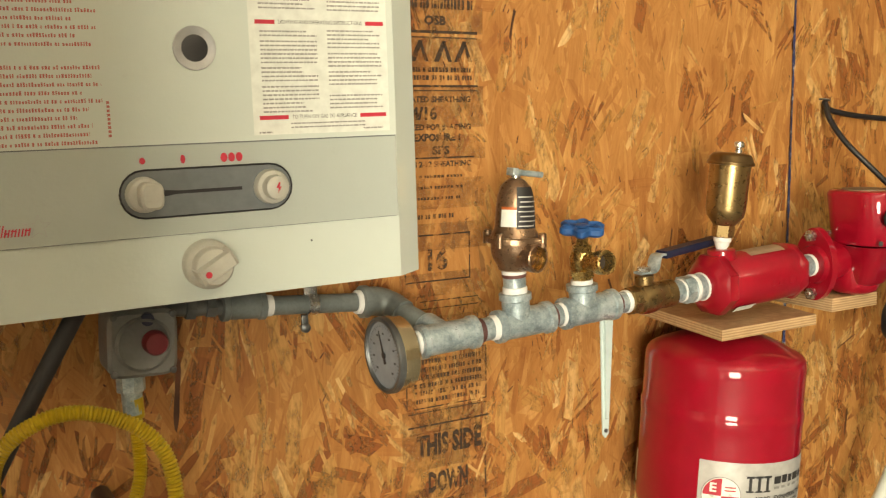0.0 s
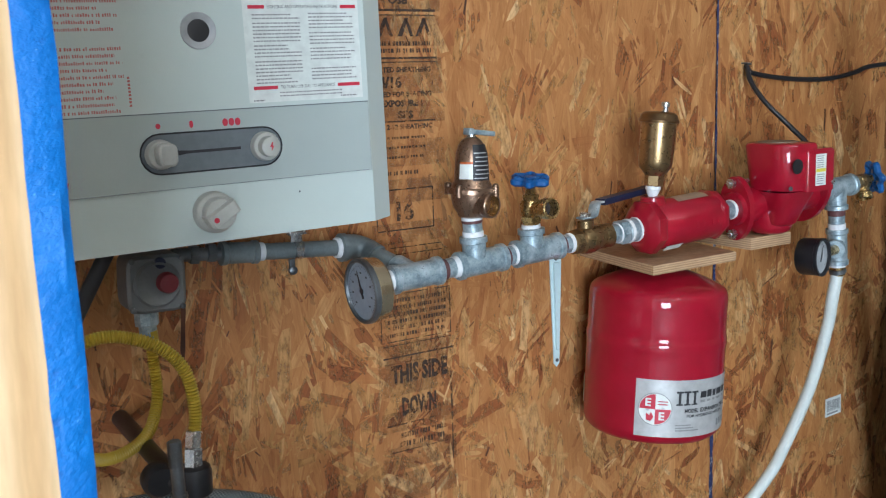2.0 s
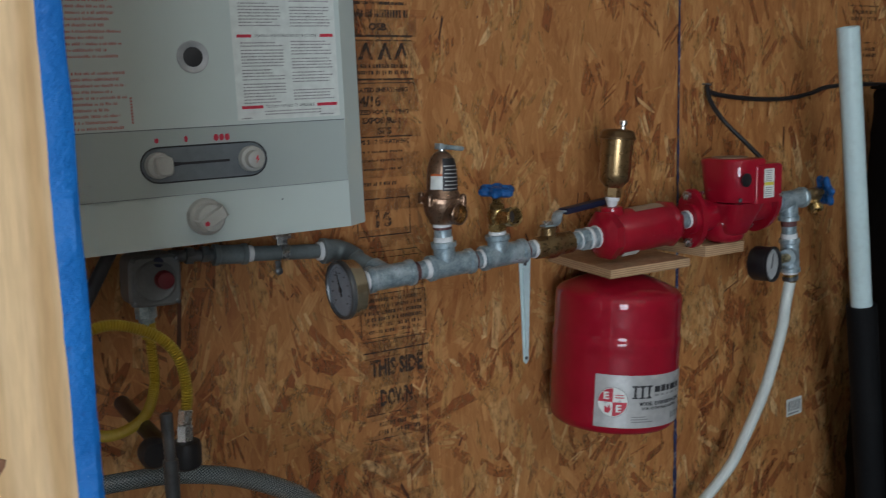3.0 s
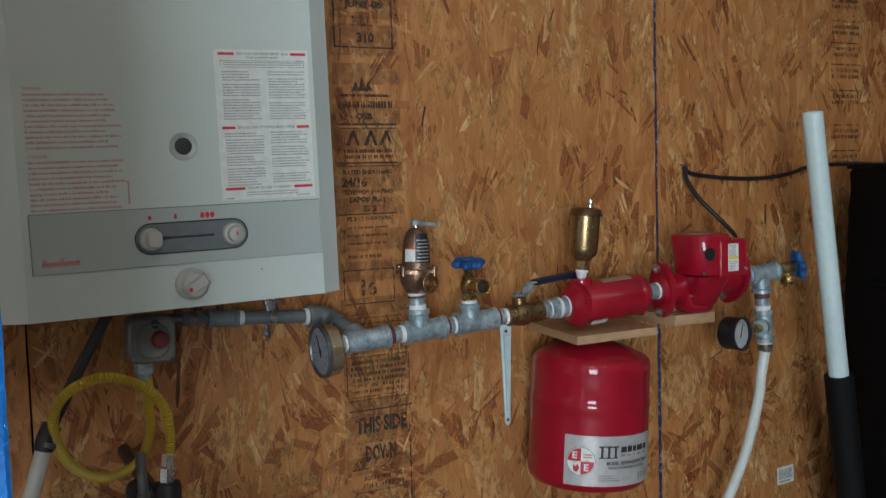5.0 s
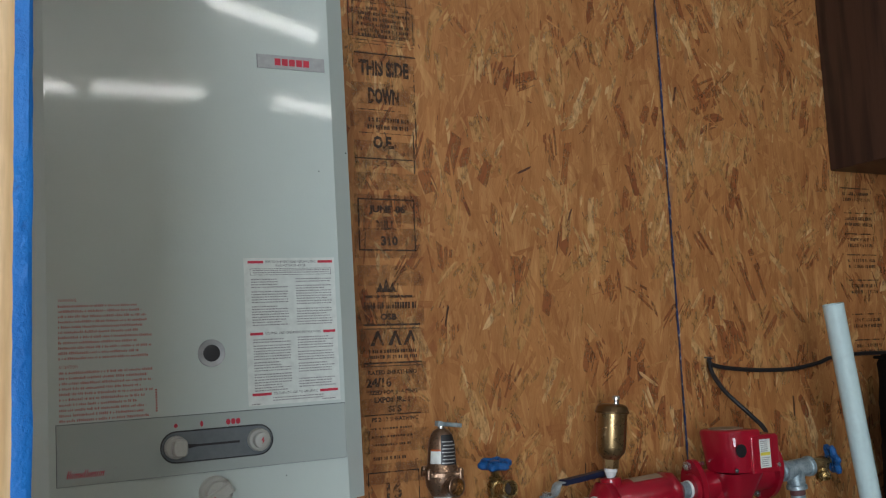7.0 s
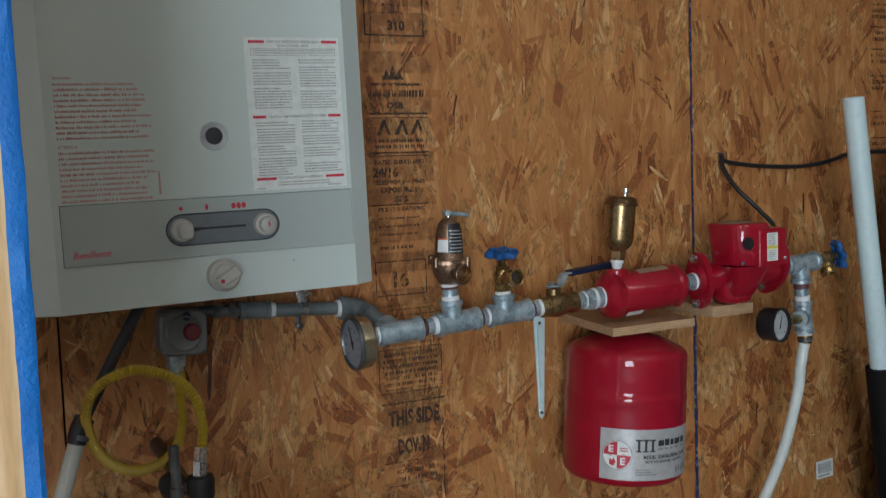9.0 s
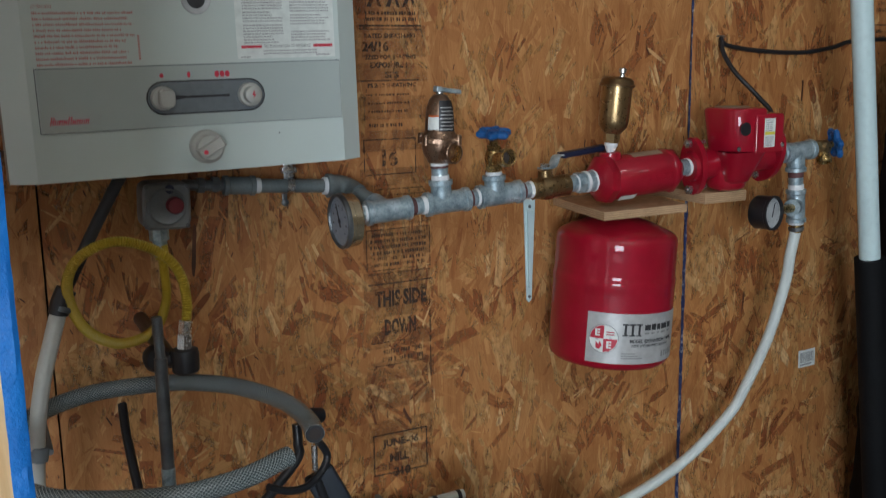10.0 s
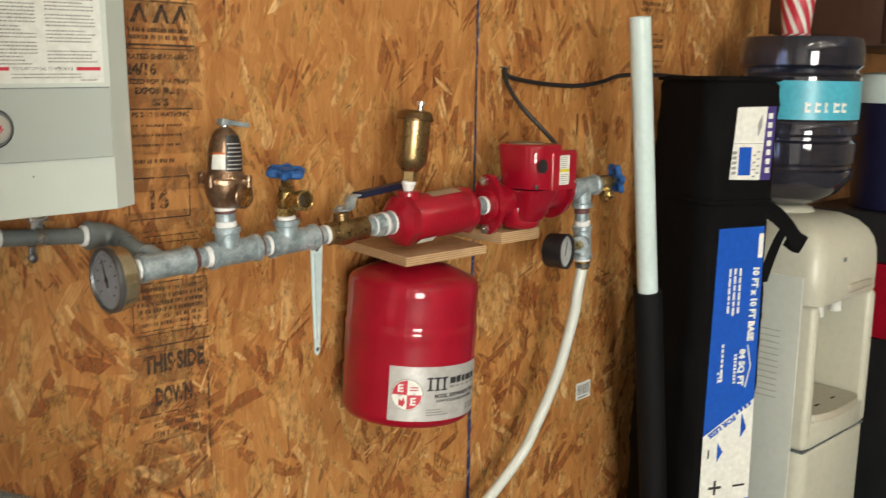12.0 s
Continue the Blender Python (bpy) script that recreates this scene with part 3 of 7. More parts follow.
def wall_print():
    """The mill's stamps on the middle sheet, between x = -0.105 and x = 0.004."""
    ink, faint = Geo(), Geo()
    X0, X1 = -0.105, 0.004
    y = -0.0028

    def text(g, body, x, z, w, h):
        t = lettering(body, w, h, facing(x, y, z), 0.0, 0.050)
        g.add(t.v, t.f)

    def bar(g, x0, z0, x1, z1):
        quad(g, facing(0, y, 0), x0, z0, x1, z1)

    def frame_of(g, x0, z0, x1, z1, t=0.0018):
        bar(g, x0, z0, x1, z0 + t)
        bar(g, x0, z1 - t, x1, z1)
        bar(g, x0, z0, x0 + t, z1)
        bar(g, x1 - t, z0, x1, z1)

    rng = random.Random(12)

    def lines(g, z_top, count, x0, x1, h=0.005, step=0.0095):
        """Rows of unreadable small print."""
        for k in range(count):
            z = z_top - k * step
            x = x0 + rng.uniform(0, 0.006)
            while x < x1 - 0.004:
                w = rng.uniform(0.002, 0.0045)
                bar(g, x, z - h, min(x + w, x1), z)
                x += w + (0.0012 if rng.random() < 0.75 else 0.004)

    for base in (0.0, 1.008):
        # the stamp repeats up the sheet
        text(ink, "THIS SIDE", X0 + 0.012 - 0.004 * base, 0.812 + base, 0.100, 0.030)
        text(ink, "DOWN", X0 + 0.029 - 0.004 * base, 0.760 + base, 0.061, 0.030)
        bar(ink, X0, 0.853 + base, X1 + 0.014, 0.8555 + base)
        bar(faint, X0 + 0.002, 0.747 + base, X1 - 0.02, 0.749 + base)
        bar(faint, X1 + 0.008, 0.672 + base, X1 + 0.0105, 0.822 + base)
        bar(faint, X0, 0.872 + base, X1 + 0.012, 0.8735 + base)
        frame_of(faint, X0 - 0.002, 0.878 + base, X1 + 0.012, 0.952 + base)
        lines(faint, 0.944 + base, 6, X0 + 0.006, X1 + 0.006, 0.006, 0.0105)
        lines(faint, 0.734 + base, 2, X0 + 0.02, X1 - 0.004, 0.008, 0.014)
        bar(faint, X0 + 0.004, 0.704 + base, X1, 0.7055 + base)
    frame_of(ink, X0, 0.4975, X1 - 0.001, 0.5905 - 0.014, 0.0028)
    frame_of(ink, X0 - 0.003, 1.4965, X1, 1.592, 0.0028)
    for z in (1.592, 0.577):
        text(ink, "JUNE-06", X0 + 0.018, z - 0.030, 0.072, 0.018)
        text(faint, "MILL", X0 + 0.032, z - 0.057, 0.038, 0.017)
        text(ink, "310", X0 + 0.040, z - 0.086, 0.033, 0.018)
    # maker's mark: a triangle of pines, then bars for the maker's name
    m = facing(0, y, 0)
    for dx, h in ((0.0, 0.026), (-0.012, 0.018), (0.012, 0.018)):
        ink.add([(-0.058 + dx - 0.008, 1.422, 0), (-0.058 + dx + 0.008, 1.422, 0), (-0.058 + dx, 1.422 + h, 0)], [(0, 1, 2)], m)
    bar(ink, X0 + 0.004, 1.412, X1 - 0.006, 1.4165)
    lines(ink, 1.4045, 1, X0 + 0.002, X1 - 0.002, 0.012)
    text(ink, "OSB", -0.072, 1.372, 0.032, 0.012)
    bar(ink, X0, 1.362, X1 + 0.002, 1.3655)
    bar(faint, X0, 1.356, X1 + 0.002, 1.358)
    # trade mark shape: three wedges
    for dx in (0.0, 0.034, 0.064):
        ink.add([(-0.093 + dx, 1.327, 0), (-0.085 + dx, 1.327, 0), (-0.074 + dx, 1.353, 0), (-0.080 + dx, 1.353, 0)], [(0, 1, 2, 3)], m)
        ink.add([(-0.072 + dx, 1.327, 0), (-0.066 + dx, 1.327, 0), (-0.076 + dx, 1.353, 0), (-0.080 + dx, 1.353, 0)], [(0, 1, 2, 3)], m)
    lines(ink, 1.320, 2, X0 + 0.004, X1 - 0.004, 0.006, 0.010)
    bar(ink, X0 - 0.002, 1.295, X1 + 0.002, 1.298)
    bar(faint, X0 - 0.002, 1.290, X1 + 0.002, 1.2915)
    text(faint, "RATED SHEATHING", X0 + 0.006, 1.276, 0.094, 0.008)
    text(ink, "24/16", X0 + 0.002, 1.254, 0.048, 0.017)
    text(faint, "SIZED FOR SPACING", X0 + 0.004, 1.241, 0.096, 0.008)
    text(ink, "EXPOSURE 1", X0 + 0.016, 1.227, 0.068, 0.010)
    text(faint, "SPS", X0 + 0.042, 1.210, 0.026, 0.011)
    bar(ink, X0 - 0.004, 1.205, X1 - 0.004, 1.207)
    text(faint, "PS 2-92 SHEATHING", X0 + 0.010, 1.194, 0.090, 0.008)
    lines(faint, 1.184, 3, X0 + 0.004, X1 - 0.02, 0.0035, 0.014)
    frame_of(ink, X0 - 0.001, 1.046, X1 - 0.012, 1.108, 0.002)
    text(faint, "16", -0.072, 1.060, 0.030, 0.030)
    lines(faint, 1.134, 1, X0 + 0.01, X1 - 0.03, 0.006)
    bar(faint, X0 + 0.02, 1.020, X1, 1.0215)
    bar(faint, X0 + 0.016, 1.010, X1, 1.0115)
    frame_of(ink, X0 - 0.010, 1.893, X1 + 0.0, 1.985, 0.0016)
    text(ink, "O.E.", -0.074, 1.684, 0.042, 0.024)
    bar(ink, X0 - 0.006, 1.664, X1 + 0.002, 1.6665)
    bar(ink, X1 + 0.002, 1.640, X1 + 0.0045, 1.72)
    # the next sheet carries the same stamp past the corner of the wall cabinet
    for z in (1.66, 1.60, 1.55, 1.50, 1.44, 1.36, 1.30):
        bar(faint, 1.118, z, 1.118 + 0.10, z + 0.0028)
        lines(faint, z - 0.008, 2, 1.120, 1.214, 0.008, 0.014)
    smear = Geo()
    for k in range(26):
        z = 0.50 + 0.058 * k + rng.uniform(-0.01, 0.01)
        quad(smear, facing(0, y + 0.0004, 0), X0 - 0.008 + rng.uniform(-0.004, 0.004), z, X1 + 0.012 + rng.uniform(-0.004, 0.004), z + rng.uniform(0.030, 0.054))
    tagged(part("ink_smudges", smear, INK_SMEAR, WALL, "faint brown ink smudges under the stamps"), kind="stuff")
    tagged(part("black_stamp", ink, INK, WALL, "black mill stamp lettering"), kind="stuff")
    tagged(part("faded_stamp", faint, INK_FAINT, WALL, "faded black mill stamp"), kind="stuff")


wall_print()


def enclosure():
    structure("floor", Geo().box((ROOM_X0 - 0.1, ROOM_Y0, -0.12), (ROOM_X1 + 0.1, 0.1, 0.0), bevel=0), CONCRETE, "dark grey sealed concrete floor")
    structure("ceiling", Geo().box((ROOM_X0 - 0.1, ROOM_Y0 - 0.1, CEIL), (ROOM_X1 + 0.1, 0.1, CEIL + 0.1), bevel=0), DRYWALL, "white ceiling")
    structure("wall_west", Geo().box((ROOM_X0 - 0.1, ROOM_Y0, 0), (ROOM_X0, 0.012, CEIL), bevel=0), DRYWALL, "white wall")
    structure("wall_east", Geo().box((ROOM_X1, ROOM_Y0, 0), (ROOM_X1 + 0.1, 0.012, CEIL), bevel=0), BARE_WALL, "bare board wall")
    # rear wall with a wide open garage doorway
    rear = Geo()
    rear.box((ROOM_X0 - 0.1, ROOM_Y0 - 0.12, 0), (-4.1, ROOM_Y0, CEIL), bevel=0)
    rear.box((-1.7, ROOM_Y0 - 0.12, 0), (ROOM_X1 + 0.1, ROOM_Y0, CEIL), bevel=0)
    rear.box((-4.1, ROOM_Y0 - 0.12, 2.15), (-1.7, ROOM_Y0, CEIL), bevel=0)
    structure("wall_rear", rear, BARE_WALL, "bare board wall with a wide open doorway")
    g = Geo()
    g.add([(-400, -400, -0.13), (400, -400, -0.13), (400, 400, -0.13), (-400, 400, -0.13)], [(0, 1, 2, 3)])
    structure("ground", g, GROUND, "bare gravel ground outside")
    # added unseen partition beside the post: boards shade the heater, open lower bay admits daylight
    w = Geo().box((-1.36, -0.905, 0.90), (-0.8125, -0.795, CEIL - 0.002), bevel=0.002)
    w.box((-1.36, -0.905, 0.0), (-1.32, -0.795, 0.90), bevel=0.002)
    w.box((-1.06, -0.905, 0.0), (-1.02, -0.795, 0.90), bevel=0.002)
    w.box((-1.32, -0.905, 0.0), (-0.8125, -0.795, 0.04), bevel=0.002)
    structure("light_block_partition", w, DRYWALL, "unseen partition added to shape the daylight, boarded above an open lower bay")


enclosure()

JAMB_X, JAMB_Y = -0.6935, -0.915


def door_post():
    post = thing("door_post", (JAMB_X - 0.06, JAMB_Y + 0.05, 0), "bare pine door post edged with blue masking tape", "door post", kind="structure")
    part("board", Geo().box((JAMB_X - 0.118, JAMB_Y, 0.0), (JAMB_X - 0.0005, JAMB_Y + 0.125, CEIL - 0.002), bevel=0.003), PINE, post)
    rng = random.Random(3)
    g = Geo()
    zs = [0.02 + 0.012 * k for k in range(224)]
    rows = []
    wob = 0.0
    for z in zs:
        wob = wob * 0.8 + rng.uniform(-0.00035, 0.00035)
        rows.append((z, wob, rng.uniform(-0.0004, 0.0004)))
    verts = []
    for z, w, e in rows:
        verts += [(JAMB_X - 0.0108 + e * 0.8, JAMB_Y - 0.0006, z), (JAMB_X - 0.002, JAMB_Y - 0.0009 + e, z),
                  (JAMB_X + 0.0008 + w * 1.2, JAMB_Y + 0.0012, z), (JAMB_X + 0.0006, JAMB_Y + 0.012, z), (JAMB_X + 0.0006, JAMB_Y + 0.034 + e, z)]
    faces = []
    for j in range(len(rows) - 1):
        for k in range(4):
            a = j * 5 + k
            faces.append((a, a + 1, a + 6, a + 5))
    g.add(verts, faces)
    part("masking_tape", g, TAPE_BLUE, post, "blue masking tape with a ragged edge")
    k = Geo()
    pts = []
    for i in range(14):
        a = 2 * math.pi * i / 14
        pts.append((0.013 * math.cos(a) * (1 + 0.2 * math.sin(3 * a)), 0.014 * math.sin(a) * (1 + 0.15 * math.cos(2 * a))))
    k.prism(pts, 0.0009, facing(JAMB_X - 0.057, JAMB_Y + 0.0004, 1.145), 0.0004)
    k.prism([(x * 0.6, y * 0.45) for x, y in pts], 0.0008, facing(JAMB_X - 0.048, JAMB_Y + 0.0004, 1.106), 0.0003)
    part("knot", k, KNOT, post, "dark brown knot in the pine")


door_post()


def tube_light(x, y, half, turn):
    t = thing("tube_light", (x, y, CEIL - 0.002), "white ceiling batten with one bright tube", "ceiling light", "ceiling tubes")
    M = pose(x, y, CEIL, 0, 0, turn)
    part("housing", Geo().box((-half - 0.02, -0.035, -0.045), (half + 0.02, 0.035, -0.001), M, 0.004), DRYWALL, t)
    part("tube", Geo().rod(M @ Vector((-half + 0.01, 0, -0.075)), M @ Vector((half - 0.01, 0, -0.075)), 0.019, 14), TUBE, t)
    for dx in (-half, half):
        part("lamp_holder", Geo().box((dx - 0.012, -0.014, -0.097), (dx + 0.012, 0.014, -0.043), M, 0.003), DRYWALL, t)


for lx, ly, half, turn in ((-0.76, -3.68, 0.49, 4), (0.045, -3.57, 0.265, 8), (1.10, -3.74, 0.48, -24), (0.31, -2.44, 0.30, -27), (-0.86, -2.30, 0.50, 12)):
    tube_light(lx, ly, half, turn)


# ---------------------------------------------------------------- water heater
def water_heater():
    tilt = 1.0
    R = pose(-0.427, 0, 1.0955, 0, -tilt, 0)
    t = thing("water_heater", (-0.427, 0, 1.0955), "white enamelled wall-hung gas water heater", "water heater")
    W, H, Y, YB = 0.2045, 0.79, -0.222, -0.200  # half width of the flat front, height, front and shoulder planes
    XO = 0.2365
    back = Geo().box((-XO + 0.004, -0.1985, 0.012), (XO - 0.004, -0.004, H - 0.01), R, 0.003)
    part("casing", back, WHITE, t)
    # folded front cover: flat face with sloping side strips and a returned lower edge
    cover = Geo()
    prof = [(-XO, -0.115), (-XO, YB), (-W - 0.0015, Y + 0.001), (-W, Y), (W, Y), (W + 0.0015, Y + 0.001), (XO, YB), (XO, -0.115)]
    zs = [0.0, 0.001, H - 0.001, H]
    vs = []
    for z in zs:
        for x, y in prof:
            vs.append((x, y, z))
    n = len(prof)
    fs = [(j * n + k, j * n + k + 1, (j + 1) * n + k + 1, (j + 1) * n + k) for j in range(3) for k in range(n - 1)]
    inner = [(x * 0.985, y + 0.006 if y < -0.12 else y) for x, y in prof]
    base = len(vs)
    vs += [(x, y, 0.0) for x, y in inner] + [(x, y, 0.02) for x, y in inner]
    fs += [(k, base + k, base + k + 1, k + 1) for k in range(n - 1)]
    fs += [(base + k, base + n + k, base + n + k + 1, base + k + 1) for k in range(n - 1)]
    top = len(vs)
    vs += [(x, y, H) for x, y in prof]
    fs.append(tuple(top + k for k in range(n)))
    cover.add(vs, fs, R)
    part("front_cover", cover.mesh("front_cover", 12), WHITE, t)
    F = R @ facing(0, Y, 0)

    def on(x, z):
        """Point of the front from world metres."""
        p = R.inverted() @ Vector((x, Y, z))
        return p.x, p.z

    # grey control strip
    strip = Geo()
    x0, x1, z0, z1 = -0.1950, 0.2030, 0.062, 0.1410
    strip.prism([(x0, z0), (x1, z0), (x1, z1), (x0, z1)], 0.003, F, 0.0012)
    panel = part("control_strip", strip, GREY_PANEL, t, "grey control strip")
    # flat dark quad behind the strip: its shadow line put in as colour
    shade_line = Geo()
    quad(shade_line, F, x0 - 0.0010, z0 - 0.0005, x1 + 0.0006, z1 + 0.0010, 0.0003)
    part("strip_painted_shadow", shade_line, RECESS, t)

    def stadium(cx, cz, half, r, k=10):
        pts = []
        for i in range(k + 1):
            a = -math.pi / 2 + math.pi * i / k
            pts.append((cx + half + r * math.cos(a), cz + r * math.sin(a)))
        for i in range(k + 1):
            a = math.pi / 2 + math.pi * i / k
            pts.append((cx - half + r * math.cos(a), cz + r * math.sin(a)))
        return pts

    cx, cz = 0.0135, 0.0995
    rim = Geo()
    o, i1 = stadium(cx, cz, 0.057, 0.0218), stadium(cx, cz, 0.057, 0.0211)
    n = len(o)
    rim.add([(x, z, 0.0032) for x, z in o] + [(x, z, 0.0045) for x, z in i1] + [(x, z, 0.0034) for x, z in stadium(cx, cz, 0.057, 0.0200)],
            [(j * n + k, j * n + (k + 1) % n, (j + 1) * n + (k + 1) % n, (j + 1) * n + k) for j in range(2) for k in range(n)], F)
    part("slot_rim", rim, BLACK, panel)
    well = Geo()
    well.add([(x, z, 0.0035) for x, z in stadium(cx, cz, 0.057, 0.0206)], [tuple(range(n))], F)
    part("slot_recess", well, RECESS, panel, "dark grey oval recess")
    slot = Geo()
    quad(slot, F, cx - 0.040, cz - 0.0012, cx + 0.030, cz + 0.0018, 0.0039)
    slot.prism([(cx - 0.042, cz - 0.003), (cx - 0.028, cz - 0.001), (cx - 0.028, cz + 0.002), (cx - 0.042, cz + 0.003)], 0.0006, F @ Matrix.Translation((0, 0, 0.0037)))
    part("slot", slot, BLACK, panel)
    left = part("slider_knob", Geo().lathe([(0.0158, 0.003), (0.0152, 0.012), (0.0140, 0.0135), (0.0105, 0.014)], F @ Matrix.Translation((cx - 0.058, cz, 0)), 24), KNOB, panel)
    cap = []
    for i in range(20):
        a = 2 * math.pi * i / 20
        cap.append((math.copysign(abs(math.cos(a)) ** 0.6, math.cos(a)) * 0.0098, math.copysign(abs(math.sin(a)) ** 0.6, math.sin(a)) * 0.0118))
    part("knob_cap", Geo().prism(cap, 0.019, F @ Matrix.Translation((cx - 0.056, cz, 0.012)), 0.0022), KNOB, left)
    right = part("igniter_button", Geo().lathe([(0.0162, 0.003), (0.0156, 0.011), (0.0148, 0.0125), (0.0112, 0.013), (0.0106, 0.024), (0.0092, 0.025)], F @ Matrix.Translation((cx + 0.057, cz, 0)), 24), KNOB, panel)
    bolt = Geo()
    bolt.add([(0.0002, 0.0048, 0), (-0.0024, -0.0002, 0), (-0.0002, -0.0002, 0), (-0.0012, -0.0052, 0), (0.0026, 0.0008, 0), (0.0006, 0.0008, 0), (0.0016, 0.0048, 0)],
             [(0, 1, 2, 5), (2, 3, 4, 5), (0, 5, 6)], F @ Matrix.Translation((cx + 0.0575, cz, 0.0253)))
    part("spark_mark", bolt, RED_MARK, right, "small red spark mark")
    def flame(x, z, s, w=1.0):
        pts = [(0.0038 * s * math.cos(a) * w, 0.0042 * s * math.sin(a)) for a in [2 * math.pi * i / 12 for i in range(12)]]
        part("flame_mark", Geo().add([(x + px, z + pz, 0.0034) for px, pz in pts], [tuple(range(12))], F), RED_MARK, panel, "small red flame mark")
    flame(-0.0435, 0.1285, 0.7)
    flame(-0.0085, 0.1285, 0.95, 0.6)
    for dx in (-0.007, 0.0, 0.007):
        flame(0.0355 + dx, 0.1282, 1.0, 0.85)
    # maker's mark: slanted red strokes and a star outline
    logo = Geo()
    for k in range(9):
        a, h = -0.184 + k * 0.0052, 0.0100 if k in (0, 4) else 0.0064
        for lo, hi in ((0.0, 0.0013), (0.0028, 0.0040)):
            logo.add([(a + lo, 0.072, 0.0034), (a + hi, 0.072, 0.0034), (a + hi + h * 0.25, 0.072 + h, 0.0034), (a + lo + h * 0.25, 0.072 + h, 0.0034)], [(0, 1, 2, 3)], F)
        if k % 3 != 1:
            quad(logo, F, a + 0.0008, 0.0745 if k % 2 else 0.0762, a + 0.0046, 0.0757 if k % 2 else 0.0774, 0.0036)
    part("red_badge", logo, RED_MARK, panel, "red maker's mark")
    star = Geo()
    sp = [(0.011 * (1 if i % 2 == 0 else 0.42) * math.sin(math.pi * i / 5), 0.011 * (1 if i % 2 == 0 else 0.42) * math.cos(math.pi * i / 5)) for i in range(10)]
    star.add([(-0.131 + x, 0.0785 + z, 0.0034) for x, z in sp] + [(-0.131 + x * 0.86, 0.0785 + z * 0.86, 0.0034) for x, z in sp],
             [(k, (k + 1) % 10, 10 + (k + 1) % 10, 10 + k) for k in range(10)], F)
    part("star_badge", star, SILVER, panel, "thin star outline")
    # round temperature knob
    kx, kz = on(-0.420, 1.129)
    K = F @ Matrix.Translation((kx, kz, 0))
    knob = part("temperature_knob", Geo().lathe([(0.0226, 0.0), (0.0222, 0.011), (0.0210, 0.0135), (0.0188, 0.0148), (0.0176, 0.016), (0.0172, 0.026), (0.0158, 0.0278)], K, 40), KNOB, t)
    grip = Geo()
    G = K @ pose(0, 0, 0.0, 0, 0, 30)
    grip.prism([(-0.0172, -0.0075), (0.0185, -0.0075), (0.0185, 0.0075), (-0.0172, 0.0075)], 0.037, G, 0.003)
    part("knob_grip", grip, KNOB, knob)
    dot = Geo().lathe([(0.003, 0), (0.0028, 0.0006)], G @ Matrix.Translation((-0.010, 0, 0.037)), 14)
    part("pointer_dot", dot, RED_MARK, knob, "red pointer dot")
    # sight hole
    hx, hz = 0.0092, 0.2247
    Hm = F @ Matrix.Translation((hx, hz, 0))
    ring = part("sight_hole", Geo().lathe([(0.0195, 0.0), (0.0190, 0.0018), (0.0160, 0.0016), (0.0135, 0.0006)], Hm, 32), SILVER, t, "round sight hole with grey rim")
    part("sight_glass", Geo().lathe([(0.0137, 0.0003), (0.010, 0.0009), (0.0, 0.0010)], Hm, 28), BLACK, ring)
    # instruction label, tall white sheet
    L = part("instruction_label", quad(Geo(), F, 0.0590, 0.1465, 0.1975, 0.3585, 0.0004), LABEL_PAPER, t, "white label of operating instructions in small print")
    grey, black = Geo(), Geo()
    Z = 0.0008
    for z, body, w in ((0.3507, "FOR YOUR SAFETY READ BEFORE USING", 0.078), (0.2467, "LIGHTING AND OPERATING INSTRUCTIONS", 0.086), (0.1603, "TO TURN OFF GAS TO APPLIANCE", 0.068)):
        part("red_bar", quad(Geo(), F, 0.0650, z, 0.127 - w / 2, z + 0.0038, Z), RED_MARK, L)
        part("red_bar", quad(Geo(), F, 0.132 + w / 2, z, 0.1940, z + 0.0038, Z), RED_MARK, L)
        part("heading", lettering(body, w - 0.002, 0.0036, F @ Matrix.Translation((0.1305 - w / 2, z + 0.0003, Z))), BLACK_TEXT, L)
    part("heading", lettering("YOUR HOT WATER HEATER", 0.046, 0.0032, F @ Matrix.Translation((0.106, 0.3455, Z))), BLACK_TEXT, L)
    for a in ((0.068, 0.3335, 0.191, 0.3340), (0.068, 0.3425, 0.191, 0.3430), (0.068, 0.3335, 0.0685, 0.3430), (0.1905, 0.3335, 0.191, 0.3430)):
        quad(black, F, *a, Z)
    rng = random.Random(21)

    def para(g, x0, x1, z_top, rows, step=0.0038, h=0.0015, ragged=0.3):
        for r in range(rows):
            z = z_top - r * step
            x, end = x0, x1 - rng.random() * ragged * (x1 - x0) * (rng.random() < 0.5)
            while x < end:
                w = rng.uniform(0.0015, 0.005)
                quad(g, F, x, z - h, min(x + w, end), z, Z)
                x += w + 0.0008

    para(grey, 0.0720, 0.188, 0.3410, 2, 0.0032, 0.0014)
    for z, rows in ((0.328, 4), (0.310, 5), (0.2885, 8)):
        para(grey, 0.0690, 0.1235, z, rows)
    for z, rows in ((0.328, 2), (0.318, 8), (0.284, 7)):
        para(grey, 0.1360, 0.1905, z, rows)
    for z, rows in ((0.241, 2), (0.232, 6), (0.208, 4), (0.191, 7)):
        para(grey, 0.0690, 0.1245, z, rows)
    for z, rows in ((0.242, 5), (0.221, 4), (0.204, 4), (0.182, 4)):
        para(grey, 0.1350, 0.1905, z, rows)
    para(grey, 0.0950, 0.171, 0.1570, 2, 0.0036, 0.0014, 0.1)
    para(grey, 0.0640, 0.0800, 0.1495, 1)
    para(grey, 0.1690, 0.1900, 0.1505, 1)
    tagged(part("small_print", grey, plain("label_lettering", (0.25, 0.25, 0.245), 0.6), L), kind="stuff")
    part("warning_frame", black, BLACK_TEXT, L)
    # red warning text printed on the cover
    warn = Geo()
